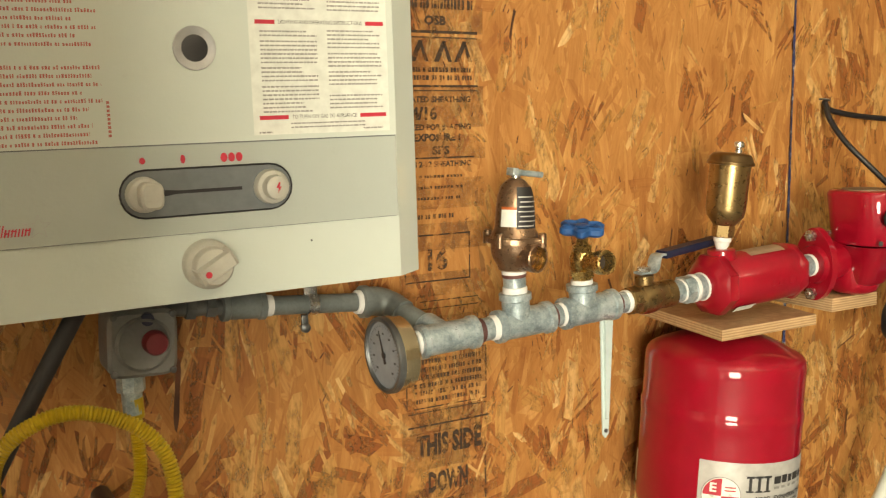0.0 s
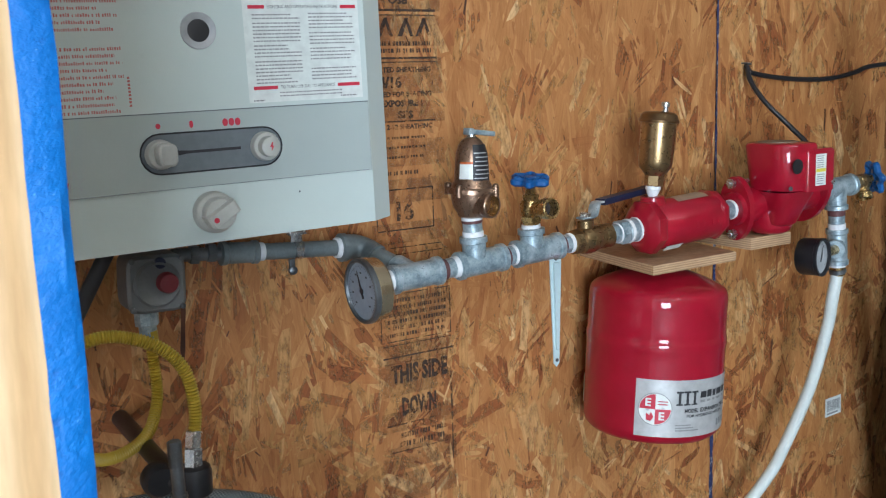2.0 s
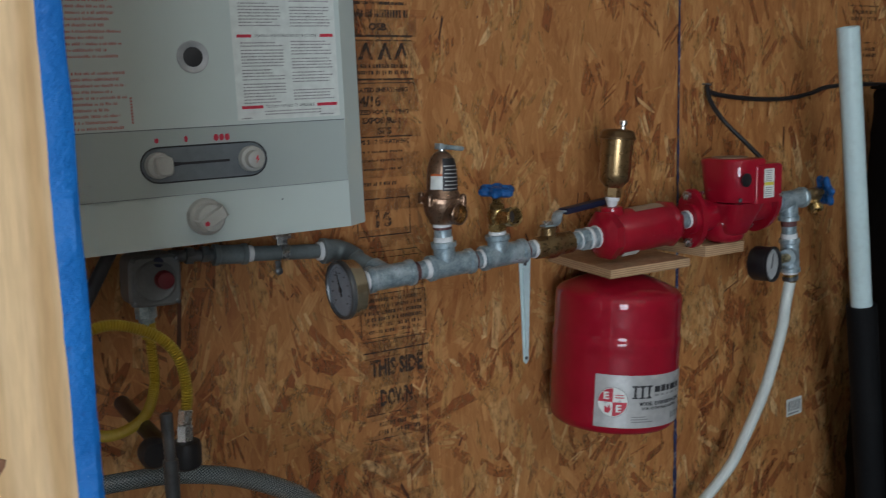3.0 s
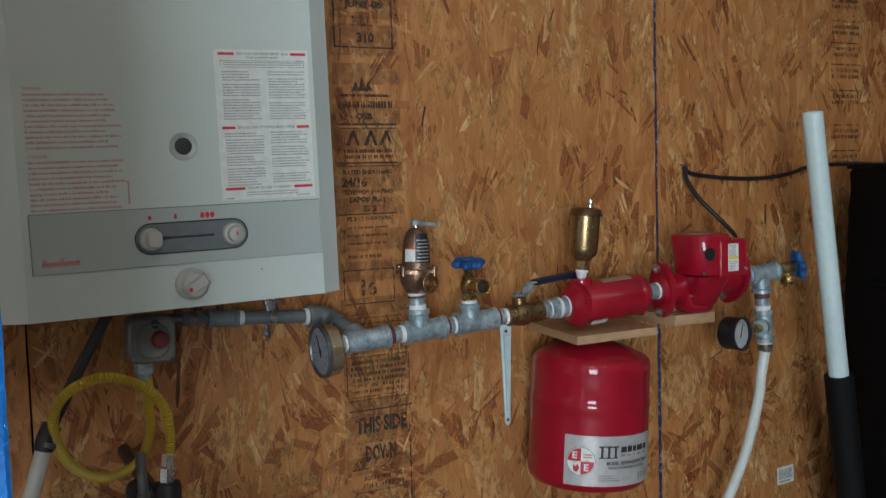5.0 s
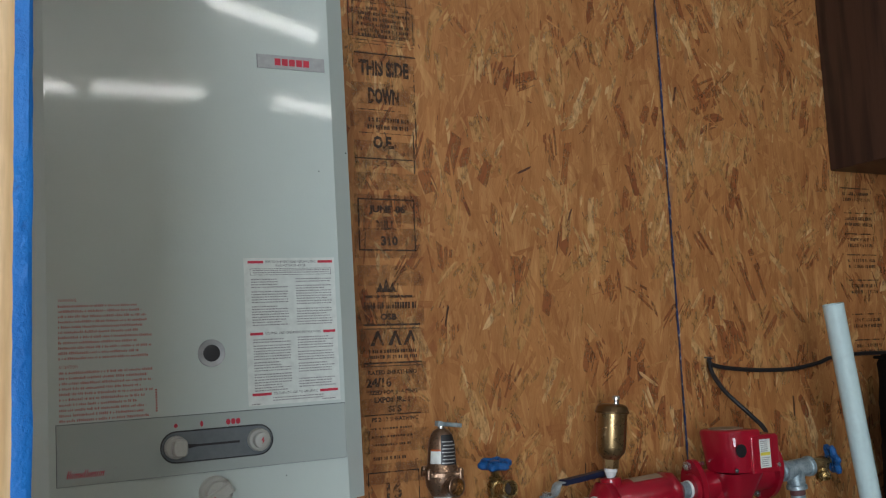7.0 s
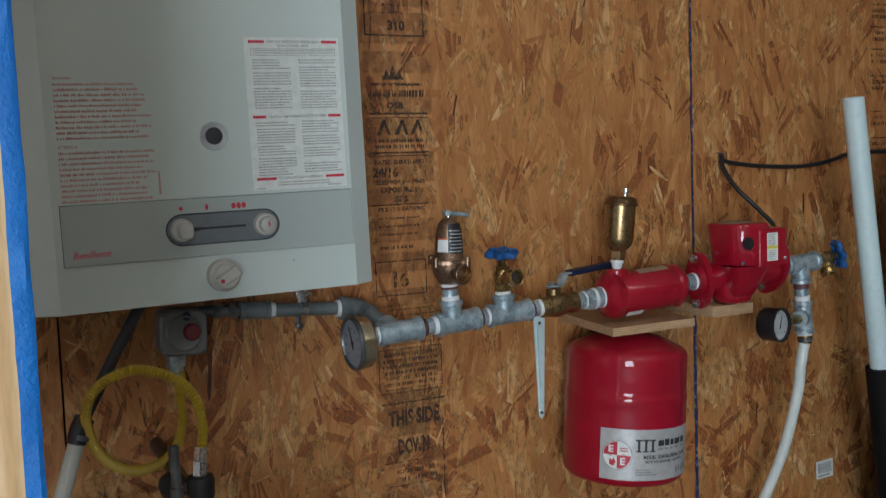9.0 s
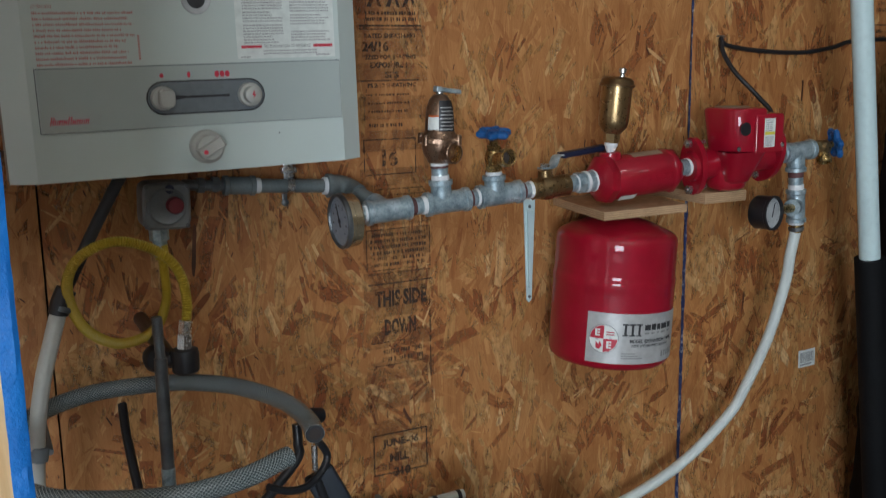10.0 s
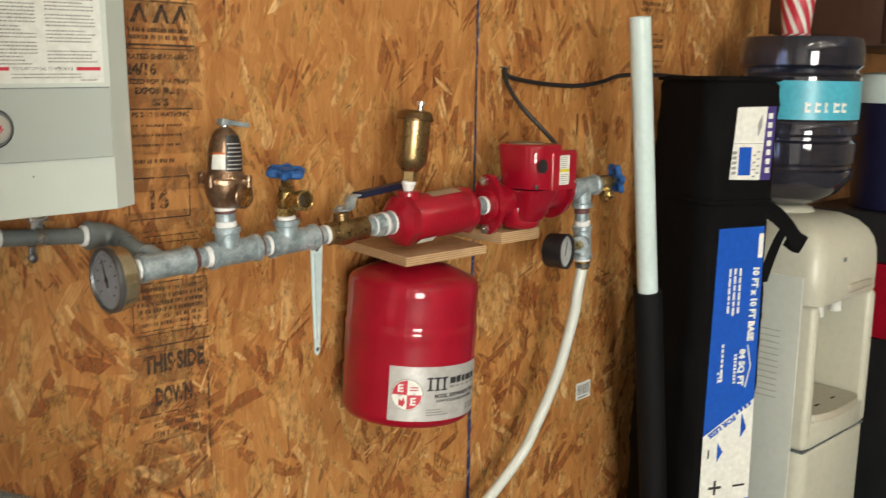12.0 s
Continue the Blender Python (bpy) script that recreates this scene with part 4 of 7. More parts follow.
    def rows_of(z_top, rows, x0=-0.191, x1=-0.072):
        for r in range(rows):
            z = z_top - r * 0.0069
            x, end = x0, x1 - rng.uniform(0.0, 0.022) * (rng.random() < 0.6)
            while x < end:
                w = rng.uniform(0.0010, 0.0018)
                quad(warn, F, x, z - 0.0037, min(x + w, end), z - rng.uniform(0.0, 0.0015), 0.0004)
                x += w + (0.0009 if rng.random() < 0.80 else 0.0024)
    rows_of(0.2985, 11)
    rows_of(0.2105, 10)
    for body, z in (("WARNING:", 0.3022), ("ATTENTION:", 0.2142)):
        s = lettering(body, 0.024, 0.0042, F @ Matrix.Translation((-0.191, z, 0.0004)))
        warn.add(s.v, s.f)
    for k in range(9):
        quad(warn, F, -0.069, 0.150 + 0.0035 * k, -0.0665, 0.1523 + 0.0035 * k, 0.0004)
    tagged(part("warning_print", warn, RED_TEXT, t, "faded red warning text"), kind="stuff")
    # badge near the top
    bx, bz = 0.0903, 0.6447
    badge = part("badge", Geo().prism([(bx, bz), (bx + 0.106, bz), (bx + 0.106, bz + 0.0210), (bx, bz + 0.0210)], 0.002, F, 0.0008), SILVER, t, "silver badge with red bars")
    for k in range(5):
        x = bx + 0.027 + k * 0.0112
        part("badge_bar", quad(Geo(), F, x, bz + 0.0052, x + 0.0092, bz + 0.0158, 0.0023), RED_MARK, badge)
    for sx, sz in ((0.11, 0.045), (0.18, 0.49), (0.225, 0.52)):
        part("chip", Geo().lathe([(0.0012, 0.0), (0.0010, 0.0004)], F @ Matrix.Translation((sx, sz, 0)), 8), STEEL_DARK, t, "small chip in the enamel")


water_heater()


# ---------------------------------------------------------------- pipe run
def axis(x):
    u = (x + 0.17) / 0.87
    return Vector((x, -0.138 - 0.027 * u, 1.004 + 0.05 * u))


RUN = (axis(1) - axis(0)).normalized()
UP = (Vector((0, 0, 1)) - RUN * RUN.z).normalized()
OUT = RUN.cross(UP)  # towards the room
if OUT.y > 0:
    OUT = -OUT


def at(x, up=0.0, out=0.0):
    return axis(x) + UP * up + OUT * out


def collar(g, p, q, r, lip=0.0020, band=0.010, seg=28):
    """A fitting's barrel with thickened rims."""
    m, L = along(p, q)
    return g.lathe([(r * 0.72, 0.0), (r + lip, 0.0008), (r + lip, band * 0.8), (r, band), (r, L - band), (r + lip, L - band * 0.8), (r + lip, L - 0.0008), (r * 0.72, L)], m, seg)


def nipple(run, p, q, r, tape=True, dope=True):
    p, q = Vector(p), Vector(q)
    d = q - p
    ob = part("nipple", Geo().rod(p, q, r), GALV, run)
    if dope:
        part("sealant_ring", Geo().rod(p + d * 0.04, p + d * 0.32, r + 0.0008), DOPE, ob)
    if tape:
        part("thread_tape", Geo().rod(p + d * 0.70, p + d * 0.97, r + 0.0012), TAPE_WHITE, ob)


def manifold():
    run = thing("pipe_run", tuple(axis(0.0)), "galvanised threaded pipe run with white thread tape", "pipes")
    R0, RN = 0.0178, 0.0137
    # first tee, with its branch to the wall
    g = collar(Geo(), at(-0.160), at(-0.085), R0)
    g.rod(at(-0.128), at(-0.128) + Vector((-0.006, 0.032, 0.008)), R0, 28)
    part("tee", g, GALV, run)
    nipple(run, at(-0.178), at(-0.158), 0.0128, True, False)
    nipple(run, at(-0.086), at(-0.056), RN)
    # two upright tees
    for a, b, c, h in ((-0.058, 0.019, -0.0285, 0.038), (0.037, 0.117, 0.0685, 0.034)):
        g = collar(Geo(), at(a), at(b), R0)
        m, L = along(at(c), at(c, h))
        g.lathe([(R0 - 0.001, 0), (R0 - 0.001, L - 0.010), (R0 + 0.0018, L - 0.0085), (R0 + 0.0018, L - 0.001), (R0 * 0.7, L)], m, 28)
        part("tee", g, GALV, run)
    nipple(run, at(0.019), at(0.038), RN)
    nipple(run, at(0.116), at(0.139), RN)
    nipple(run, at(-0.0285, 0.066), at(-0.0285, 0.036), RN)
    part("thread_tape", Geo().rod(at(-0.0285, 0.060), at(-0.0285, 0.0665), RN + 0.001), TAPE_WHITE, run)
    part("thread_tape", Geo().rod(at(0.0685, 0.033), at(0.0685, 0.039), 0.0138), TAPE_WHITE, run)
    # bushings before the separator
    g = Geo().rod(at(0.206), at(0.226), 0.0145)
    m, L = along(at(0.226), at(0.240))
    g.lathe([(0.015, 0), (0.0192, 0.001), (0.0192, L - 0.001), (0.015, L)], m, 6)
    g.rod(at(0.240), at(0.266), 0.0180)
    b = part("bushing", g, GALV, run)
    for x, r in ((0.224, 0.0156), (0.2425, 0.0190), (0.259, 0.0192)):
        part("thread_tape", Geo().rod(at(x), at(x + 0.006), r), TAPE_WHITE, b)
    nipple(run, at(0.432), at(0.474), 0.0150, True, True)
    # tee and drop at the far end
    g = collar(Geo(), at(0.694), at(0.766), 0.0178)
    m, L = along(at(0.726), at(0.726, -0.040))
    g.lathe([(0.0172, 0), (0.0172, L - 0.010), (0.0198, L - 0.0085), (0.0198, L - 0.001), (0.014, L)], m, 28)
    part("tee", g, GALV, run)
    nipple(run, at(0.690), at(0.700), 0.0145, True, False)
    nipple(run, at(0.726, -0.038), at(0.727, -0.076), 0.0140)
    g = collar(Geo(), at(0.727, -0.074), at(0.728, -0.140), 0.0172)
    g.rod(at(0.727, -0.107), at(0.727, -0.107) + Vector((-0.030, -0.018, 0)), 0.0165, 24)
    part("tee", g, GALV, run)
    part("hose_barb", Geo().rod(at(0.728, -0.138), at(0.729, -0.160), 0.0125), BRASS, run)
    part("crimp_ring", Geo().rod(at(0.728, -0.148), at(0.729, -0.156), 0.0150), STEEL_DARK, run)
    part("thread_tape", Geo().rod(at(0.728, -0.138), at(0.728, -0.144), 0.0150), TAPE_WHITE, run)
    # supply from under the heater, elbow, and the short pipe out to the tee
    e1 = at(-0.128) + Vector((-0.006, 0.030, 0.008))
    part("thread_tape", Geo().rod((-0.313, -0.060, 1.0511), (-0.304, -0.060, 1.0505), 0.0122), TAPE_WHITE, run)
    part("supply_pipe", Geo().rod((-0.345, -0.060, 1.053), (-0.180, -0.057, 1.041), 0.0110), IRON, run)
    g = Geo().tube([(-0.190, -0.057, 1.042), (-0.170, -0.056, 1.040), (-0.156, -0.064, 1.034), (-0.150, -0.082, 1.027)], 0.0175, 22, 6)
    m, L = along((-0.194, -0.057, 1.042), (-0.184, -0.057, 1.0415))
    g.lathe([(0.014, 0), (0.0195, 0.001), (0.0195, L - 0.001), (0.017, L)], m, 24)
    part("elbow", g, IRON, run)
    part("thread_tape", Geo().rod((-0.200, -0.057, 1.0425), (-0.193, -0.057, 1.042), 0.0142), TAPE_WHITE, run)
    part("branch_pipe", Geo().rod((-0.152, -0.076, 1.029), e1, 0.0145), IRON, run)
    g = collar(Geo(), (-0.362, -0.060, 1.0545), (-0.312, -0.060, 1.0510), 0.0138, 0.0016, 0.009)
    part("coupling", g, IRON, run)
    g = Geo().rod((-0.425, -0.062, 1.060), (-0.360, -0.060, 1.0545), 0.0085)
    for x in (-0.402, -0.380):
        m, L = along((x, -0.061, 1.058), (x + 0.012, -0.061, 1.057))
        g.lathe([(0.009, 0), (0.0125, 0.001), (0.0125, L - 0.001), (0.009, L)], m, 6)
    part("union", g, STEEL_DARK, run)
    # hanger strap
    g = Geo()
    m, L = along((-0.262, -0.059, 1.0475), (-0.250, -0.059, 1.0467))
    g.lathe([(0.0112, 0), (0.0128, 0.0003), (0.0128, L - 0.0003), (0.0112, L)], m, 24)
    g.box((-0.266, -0.064, 1.058), (-0.250, -0.059, 1.092), None, 0.001)
    g.box((-0.270, -0.070, 1.068), (-0.246, -0.056, 1.076), None, 0.001)
    part("hanger", g, CHROME, run)
    g = Geo().box((-0.270, -0.064, 1.018), (-0.262, -0.059, 1.036), None, 0.001)
    g.lathe([(0.006, 0), (0.006, 0.004), (0.003, 0.006)], facing(-0.266, -0.062, 1.021), 10)
    part("hanger_screw", g, STEEL_DARK, run)


manifold()


def dial_gauge():
    n = Vector((-0.993, -0.04, -0.04)).normalized()
    c = at(-0.196) + Vector((0.000, -0.002, -0.006))
    m = Matrix.Translation(c) @ n.to_track_quat("Z", "Y").to_matrix().to_4x4()
    t = thing("thermometer", tuple(c), "brass-rimmed dial thermometer with a grey-white face", "thermometer")
    case = part("case", Geo().lathe([(0.012, -0.019), (0.0385, -0.018), (0.0412, -0.015), (0.0418, -0.004), (0.0432, -0.003), (0.0432, 0.003), (0.0428, 0.0035)], m, 44), NICKEL, t)
    part("bezel", Geo().lathe([(0.0429, 0.003), (0.0436, 0.0045), (0.0430, 0.0098), (0.0412, 0.0112), (0.0388, 0.0108), (0.0375, 0.007)], m, 44), STEEL_DARK, case, "dark steel bezel")
    face = part("dial", Geo().lathe([(0.0376, 0.0073), (0.0, 0.0074)], m, 40), plain("dial_face", (0.24, 0.275, 0.31), 0.35), t, "pale dial face")
    ticks = Geo()
    for k in range(41):
        a = radians(-135 + 270 * k / 40)
        r0 = 0.029 if k % 5 == 0 else 0.0318
        d, s = Vector((math.sin(a), math.cos(a), 0)), Vector((math.cos(a), -math.sin(a), 0)) * 0.00035
        ticks.add([d * r0 - s, d * r0 + s, d * 0.034 + s, d * 0.034 - s], [(0, 1, 2, 3)], m @ Matrix.Translation((0, 0, 0.0079)))
    for k in range(9):
        a = radians(-135 + 270 * k / 8)
        quad(ticks, m @ Matrix.Translation((0.0245 * math.sin(a), 0.0245 * math.cos(a), 0.0079)), -0.0022, -0.0012, 0.0022, 0.0012)
    part("scale", ticks, BLACK_TEXT, face)
    nd = Geo().prism([(-0.0022, -0.010), (0.0022, -0.010), (0.0005, 0.028), (-0.0005, 0.028)], 0.0008, m @ Matrix.Translation((0, 0, 0.0084)) @ pose(0, 0, 0, 0, 0, 18))
    nd.lathe([(0.004, 0.0), (0.0035, 0.0015)], m @ Matrix.Translation((0, 0, 0.0080)), 14)
    part("needle", nd, BLACK, face)
    part("stem", Geo().rod(c - n * 0.020, at(-0.166), 0.0115), GALV, t)


dial_gauge()


def relief_valve():
    x = -0.0285
    m = Matrix.Translation(at(x, 0.064)) @ pose(0, 0, 0, 0, 1.5, 0)
    t = thing("relief_valve", tuple(at(x, 0.064)), "bronze pressure relief valve with a tag on its dome", "relief valve")
    part("bowl", Geo().lathe([(0.015, 0), (0.0185, 0.002), (0.0205, 0.008), (0.0260, 0.016), (0.0280, 0.026), (0.0285, 0.034)], m, 32), BRONZE, t)
    fl = Geo()
    pts = []
    for i in range(48):
        a = 2 * math.pi * i / 48
        r = 0.0325 + 0.0085 * max(0, math.cos(4 * (a - 0.5))) ** 3
        pts.append((r * math.cos(a), r * math.sin(a)))
    fl.prism(pts, 0.0075, m @ Matrix.Translation((0, 0, 0.0340)), 0.002)
    part("flange", fl, BRONZE, t)
    for i in range(4):
        a = 0.5 + i * math.pi / 2
        part("bolt", Geo().lathe([(0.0050, -0.010), (0.0052, 0.0), (0.0052, 0.0035), (0.0040, 0.0062), (0.0015, 0.0072)], m @ Matrix.Translation((0.0365 * math.cos(a), 0.0365 * math.sin(a), 0.0405)), 14), BRONZE, t)
    part("dome", Geo().lathe([(0.0285, 0.040), (0.0275, 0.045), (0.0240, 0.051), (0.0228, 0.072), (0.0212, 0.088), (0.0175, 0.100), (0.0115, 0.107), (0.006, 0.110)], m, 36), BRONZE, t)
    part("spindle", Geo().lathe([(0.0060, 0.108), (0.0060, 0.1165)], m, 12), CHROME, t)
    lev = Geo().box((-0.020, -0.0065, 0.1125), (0.024, 0.0065, 0.1195), m @ pose(0, 0, 0, 0, 6, 0), 0.0018)
    lev.box((-0.0205, -0.0075, 0.1115), (-0.0125, 0.0075, 0.1205), m @ pose(0, 0, 0, 0, 6, 0), 0.001)
    part("test_lever", lev, GALV, t)
    d = Vector((0.24, -0.97, -0.02)).normalized()
    o = m @ Vector((0, 0, 0.019))
    mm = Matrix.Translation(o) @ d.to_track_quat("Z", "Y").to_matrix().to_4x4()
    part("outlet", Geo().lathe([(0.0195, 0.006), (0.0165, 0.026), (0.0166, 0.0285), (0.0172, 0.0295), (0.0172, 0.0375), (0.0160, 0.0388), (0.0140, 0.0382), (0.0136, 0.034), (0.0138, 0.031), (0.0132, 0.027), (0.0128, 0.012)], mm, 32), BRONZE, t)
    part("outlet_thread", Geo().lathe([(0.0139, 0.0376), (0.0132, 0.0350), (0.0136, 0.0325), (0.0130, 0.0295), (0.0133, 0.0270), (0.0127, 0.023)], mm, 28, 0.0, 6.2830), BRASS, t)
    part("bore", Geo().lathe([(0.0128, 0.0155), (0.0, 0.015)], mm, 20), SEAM_DARK, t)
    # paper and metal tags bent round the dome (front is towards the room)
    tag = Geo().lathe([(0.0242, 0.054), (0.0231, 0.074)], m, 12, radians(-166), radians(50))
    part("paper_tag", tag, PAPER, t, "white paper tag with an orange edge")
    part("orange_edge", Geo().lathe([(0.0232, 0.074), (0.0229, 0.0772)], m, 12, radians(-166), radians(50)), plain("orange_print", (0.52, 0.12, 0.03), 0.5), t)
    part("name_plate", Geo().lathe([(0.0248, 0.052), (0.0238, 0.073), (0.0222, 0.089), (0.0188, 0.1000)], m, 12, radians(-119), radians(72)), BLACK, t, "black name plate with pale bars")
    bars = Geo()
    for k in range(7):
        z = 0.0545 + k * 0.0056
        r = 0.0252 - (z - 0.052) * 0.045 if z < 0.073 else 0.0243 - (z - 0.073) * 0.11
        a0 = -115 + 3 * (k % 3)
        bars.lathe([(r, z), (r - 0.0001, z + 0.0015)], m, 8, radians(a0), radians(54 + 6 * (k % 2)))
    part("plate_bars", bars, LABEL_FOIL, t)


relief_valve()


def handwheel(g, m, r, lobes=6):
    """A rim with lobes, spokes and a hub, in the plane z = 0 of m."""
    n = 72
    prof = [(-0.0044, 0.0030), (0, 0.0062), (0.0044, 0.0030), (0.0044, -0.0030), (0, -0.0062), (-0.0044, -0.0030)]
    vs, fs = [], []
    for i in range(n):
        a = 2 * math.pi * i / n
        rr = r + 0.0044 * math.cos(lobes * a)
        for dr, dz in prof:
            vs.append(((rr + dr) * math.cos(a), (rr + dr) * math.sin(a), dz))
    for i in range(n):
        for k in range(6):
            j = (i + 1) % n
            fs.append((i * 6 + k, j * 6 + k, j * 6 + (k + 1) % 6, i * 6 + (k + 1) % 6))
    g.add(vs, fs, m)
    for i in range(4):
        a = math.pi / 2 * i + 0.3
        g.rod(m @ Vector((0.004 * math.cos(a), 0.004 * math.sin(a), 0)), m @ Vector((r * math.cos(a), r * math.sin(a), 0)), 0.0036, 8)
    g.lathe([(0.0085, -0.005), (0.0085, 0.005), (0.006, 0.006)], m, 16)
    return g


def drain_valve():
    x = 0.0685
    m = Matrix.Translation(at(x, 0.036))
    t = thing("drain_valve", tuple(at(x, 0.036)), "brass drain valve with a blue handwheel", "valve", "drain valves")
    g = Geo().lathe([(0.0125, 0), (0.0125, 0.006), (0.0155, 0.0065), (0.0155, 0.014)], m, 6)
    g.lathe([(0.0120, 0.014), (0.0150, 0.020), (0.0155, 0.030), (0.0130, 0.038), (0.0105, 0.039)], m, 26)
    part("body", g, BRASS, t)
    part("bonnet", Geo().lathe([(0.0125, 0.038), (0.0125, 0.046), (0.0085, 0.047), (0.0080, 0.055), (0.006, 0.056)], m, 6), BRASS, t)
    part("stem", Geo().lathe([(0.0042, 0.054), (0.0042, 0.070)], m, 12), OLD_BRASS, t)
    d = Vector((0.06, -0.99, 0.12)).normalized()
    mm = Matrix.Translation(m @ Vector((0, 0, 0.024))) @ d.to_track_quat("Z", "Y").to_matrix().to_4x4()
    part("outlet", Geo().lathe([(0.0115, 0.006), (0.0112, 0.026), (0.0145, 0.030), (0.0150, 0.033), (0.0150, 0.045), (0.0138, 0.0462), (0.0112, 0.0455), (0.0106, 0.024)], mm, 28), BRASS, t)
    part("bore", Geo().lathe([(0.0107, 0.0305), (0.0, 0.030)], mm, 18), SEAM_DARK, t)
    lean = Vector((-0.06, -0.15, 1.0)).normalized().to_track_quat("Z", "Y").to_matrix().to_4x4()
    part("handwheel", handwheel(Geo(), m @ Matrix.Translation((0, 0, 0.066)) @ lean @ pose(0, 0, 0, 0, 0, 12), 0.0215), BLUE_WHEEL, t, "chipped blue painted handwheel")


drain_valve()


def end_drain():
    p = at(0.764)
    t = thing("drain_valve", tuple(p), "brass boiler drain with a blue handwheel at the pipe's end", "valve", "drain valves")
    m, _ = along(p, at(0.85))
    g = Geo().lathe([(0.0125, 0), (0.0125, 0.008), (0.0155, 0.009), (0.0155, 0.018)], m, 6)
    g.lathe([(0.0120, 0.018), (0.0150, 0.024), (0.0150, 0.038), (0.011, 0.044)], m, 24)
    part("body", g, OLD_BRASS, t)
    part("thread_tape", Geo().lathe([(0.0135, -0.001), (0.0150, 0.0), (0.0150, 0.006), (0.0135, 0.007)], m, 20), TAPE_WHITE, t)
    d = Vector((-0.15, -0.35, -0.93)).normalized()
    mm = Matrix.Translation(m @ Vector((0, 0, 0.030))) @ d.to_track_quat("Z", "Y").to_matrix().to_4x4()
    part("outlet", Geo().lathe([(0.0110, 0.008), (0.0115, 0.018), (0.0145, 0.021), (0.0145, 0.031), (0.0110, 0.032), (0.010, 0.016)], mm, 24), BRASS, t)
    n = Vector((0.86, -0.44, 0.22)).normalized()
    q, c = m @ Vector((0, 0, 0.036)), at(0.822, 0.006, 0.006)
    part("stem", Geo().rod(q, c, 0.006, 12), OLD_BRASS, t)
    w = Matrix.Translation(c) @ n.to_track_quat("Z", "Y").to_matrix().to_4x4()
    part("handwheel", handwheel(Geo(), w, 0.0235), BLUE_WHEEL, t, "chipped blue painted handwheel")


end_drain()


def ball_valve():
    t = thing("ball_valve", tuple(at(0.17)), "brass ball valve with a blue-sleeved steel lever", "valve")
    m, L = along(at(0.138), at(0.210))
    g = Geo().lathe([(0.0145, 0), (0.0182, 0.001), (0.0182, 0.014), (0.0155, 0.0150)], m, 8)
    g.lathe([(0.0155, 0.0145), (0.0195, 0.018), (0.0210, 0.026), (0.0210, 0.036), (0.0192, 0.044), (0.0178, 0.046), (0.0178, 0.056)], m, 32)
    g.lathe([(0.0165, 0.056), (0.0182, 0.057), (0.0182, L - 0.001), (0.0150, L)], m, 32)
    part("body", g, OLD_BRASS, t)
    part("bonnet", Geo().rod(at(0.166, 0.018), at(0.166, 0.030), 0.0125, 24), OLD_BRASS, t)
    part("stem_nut", Geo().lathe([(0.009, 0), (0.009, 0.006), (0.0075, 0.0075)], Matrix.Translation(at(0.166, 0.0335)), 6), CHROME, t)
    # lever: steel crank then a sleeved bar running back along the wall side
    a, b, c, d = at(0.166, 0.0335), at(0.180, 0.034), at(0.197, 0.049, -0.012), at(0.335, 0.050, -0.044)

    def strap(points, half, thick):
        """A bent flat bar lying across the run."""
        pts = smooth(points, 6)
        vs, fs = [], []
        for i, q in enumerate(pts):
            way = (pts[min(i + 1, len(pts) - 1)] - pts[max(i - 1, 0)]).normalized()
            side = way.cross(UP).normalized()
            top = side.cross(way).normalized()
            for u, w in ((-half, -thick * 0.6), (-half * 0.9, -thick), (half * 0.9, -thick), (half, -thick * 0.6), (half, thick * 0.6), (half * 0.9, thick), (-half * 0.9, thick), (-half, thick * 0.6)):
                vs.append(q + side * u + top * w)
        for i in range(len(pts) - 1):
            for k in range(8):
                fs.append((i * 8 + k, i * 8 + (k + 1) % 8, i * 8 + 8 + (k + 1) % 8, i * 8 + 8 + k))
        fs += [tuple(range(8))[::-1], tuple((len(pts) - 1) * 8 + k for k in range(8))]
        return Geo().add(vs, fs)

    part("lever", strap([a - RUN * 0.010, a, b, c, c.lerp(d, 0.12)], 0.0085, 0.0016), GALV, t)
    part("lever_sleeve", strap([c.lerp(d, 0.08), c.lerp(d, 0.3), c.lerp(d, 0.7), d], 0.0098, 0.0048), BLUE_GRIP, t, "dark blue vinyl lever sleeve")


ball_valve()


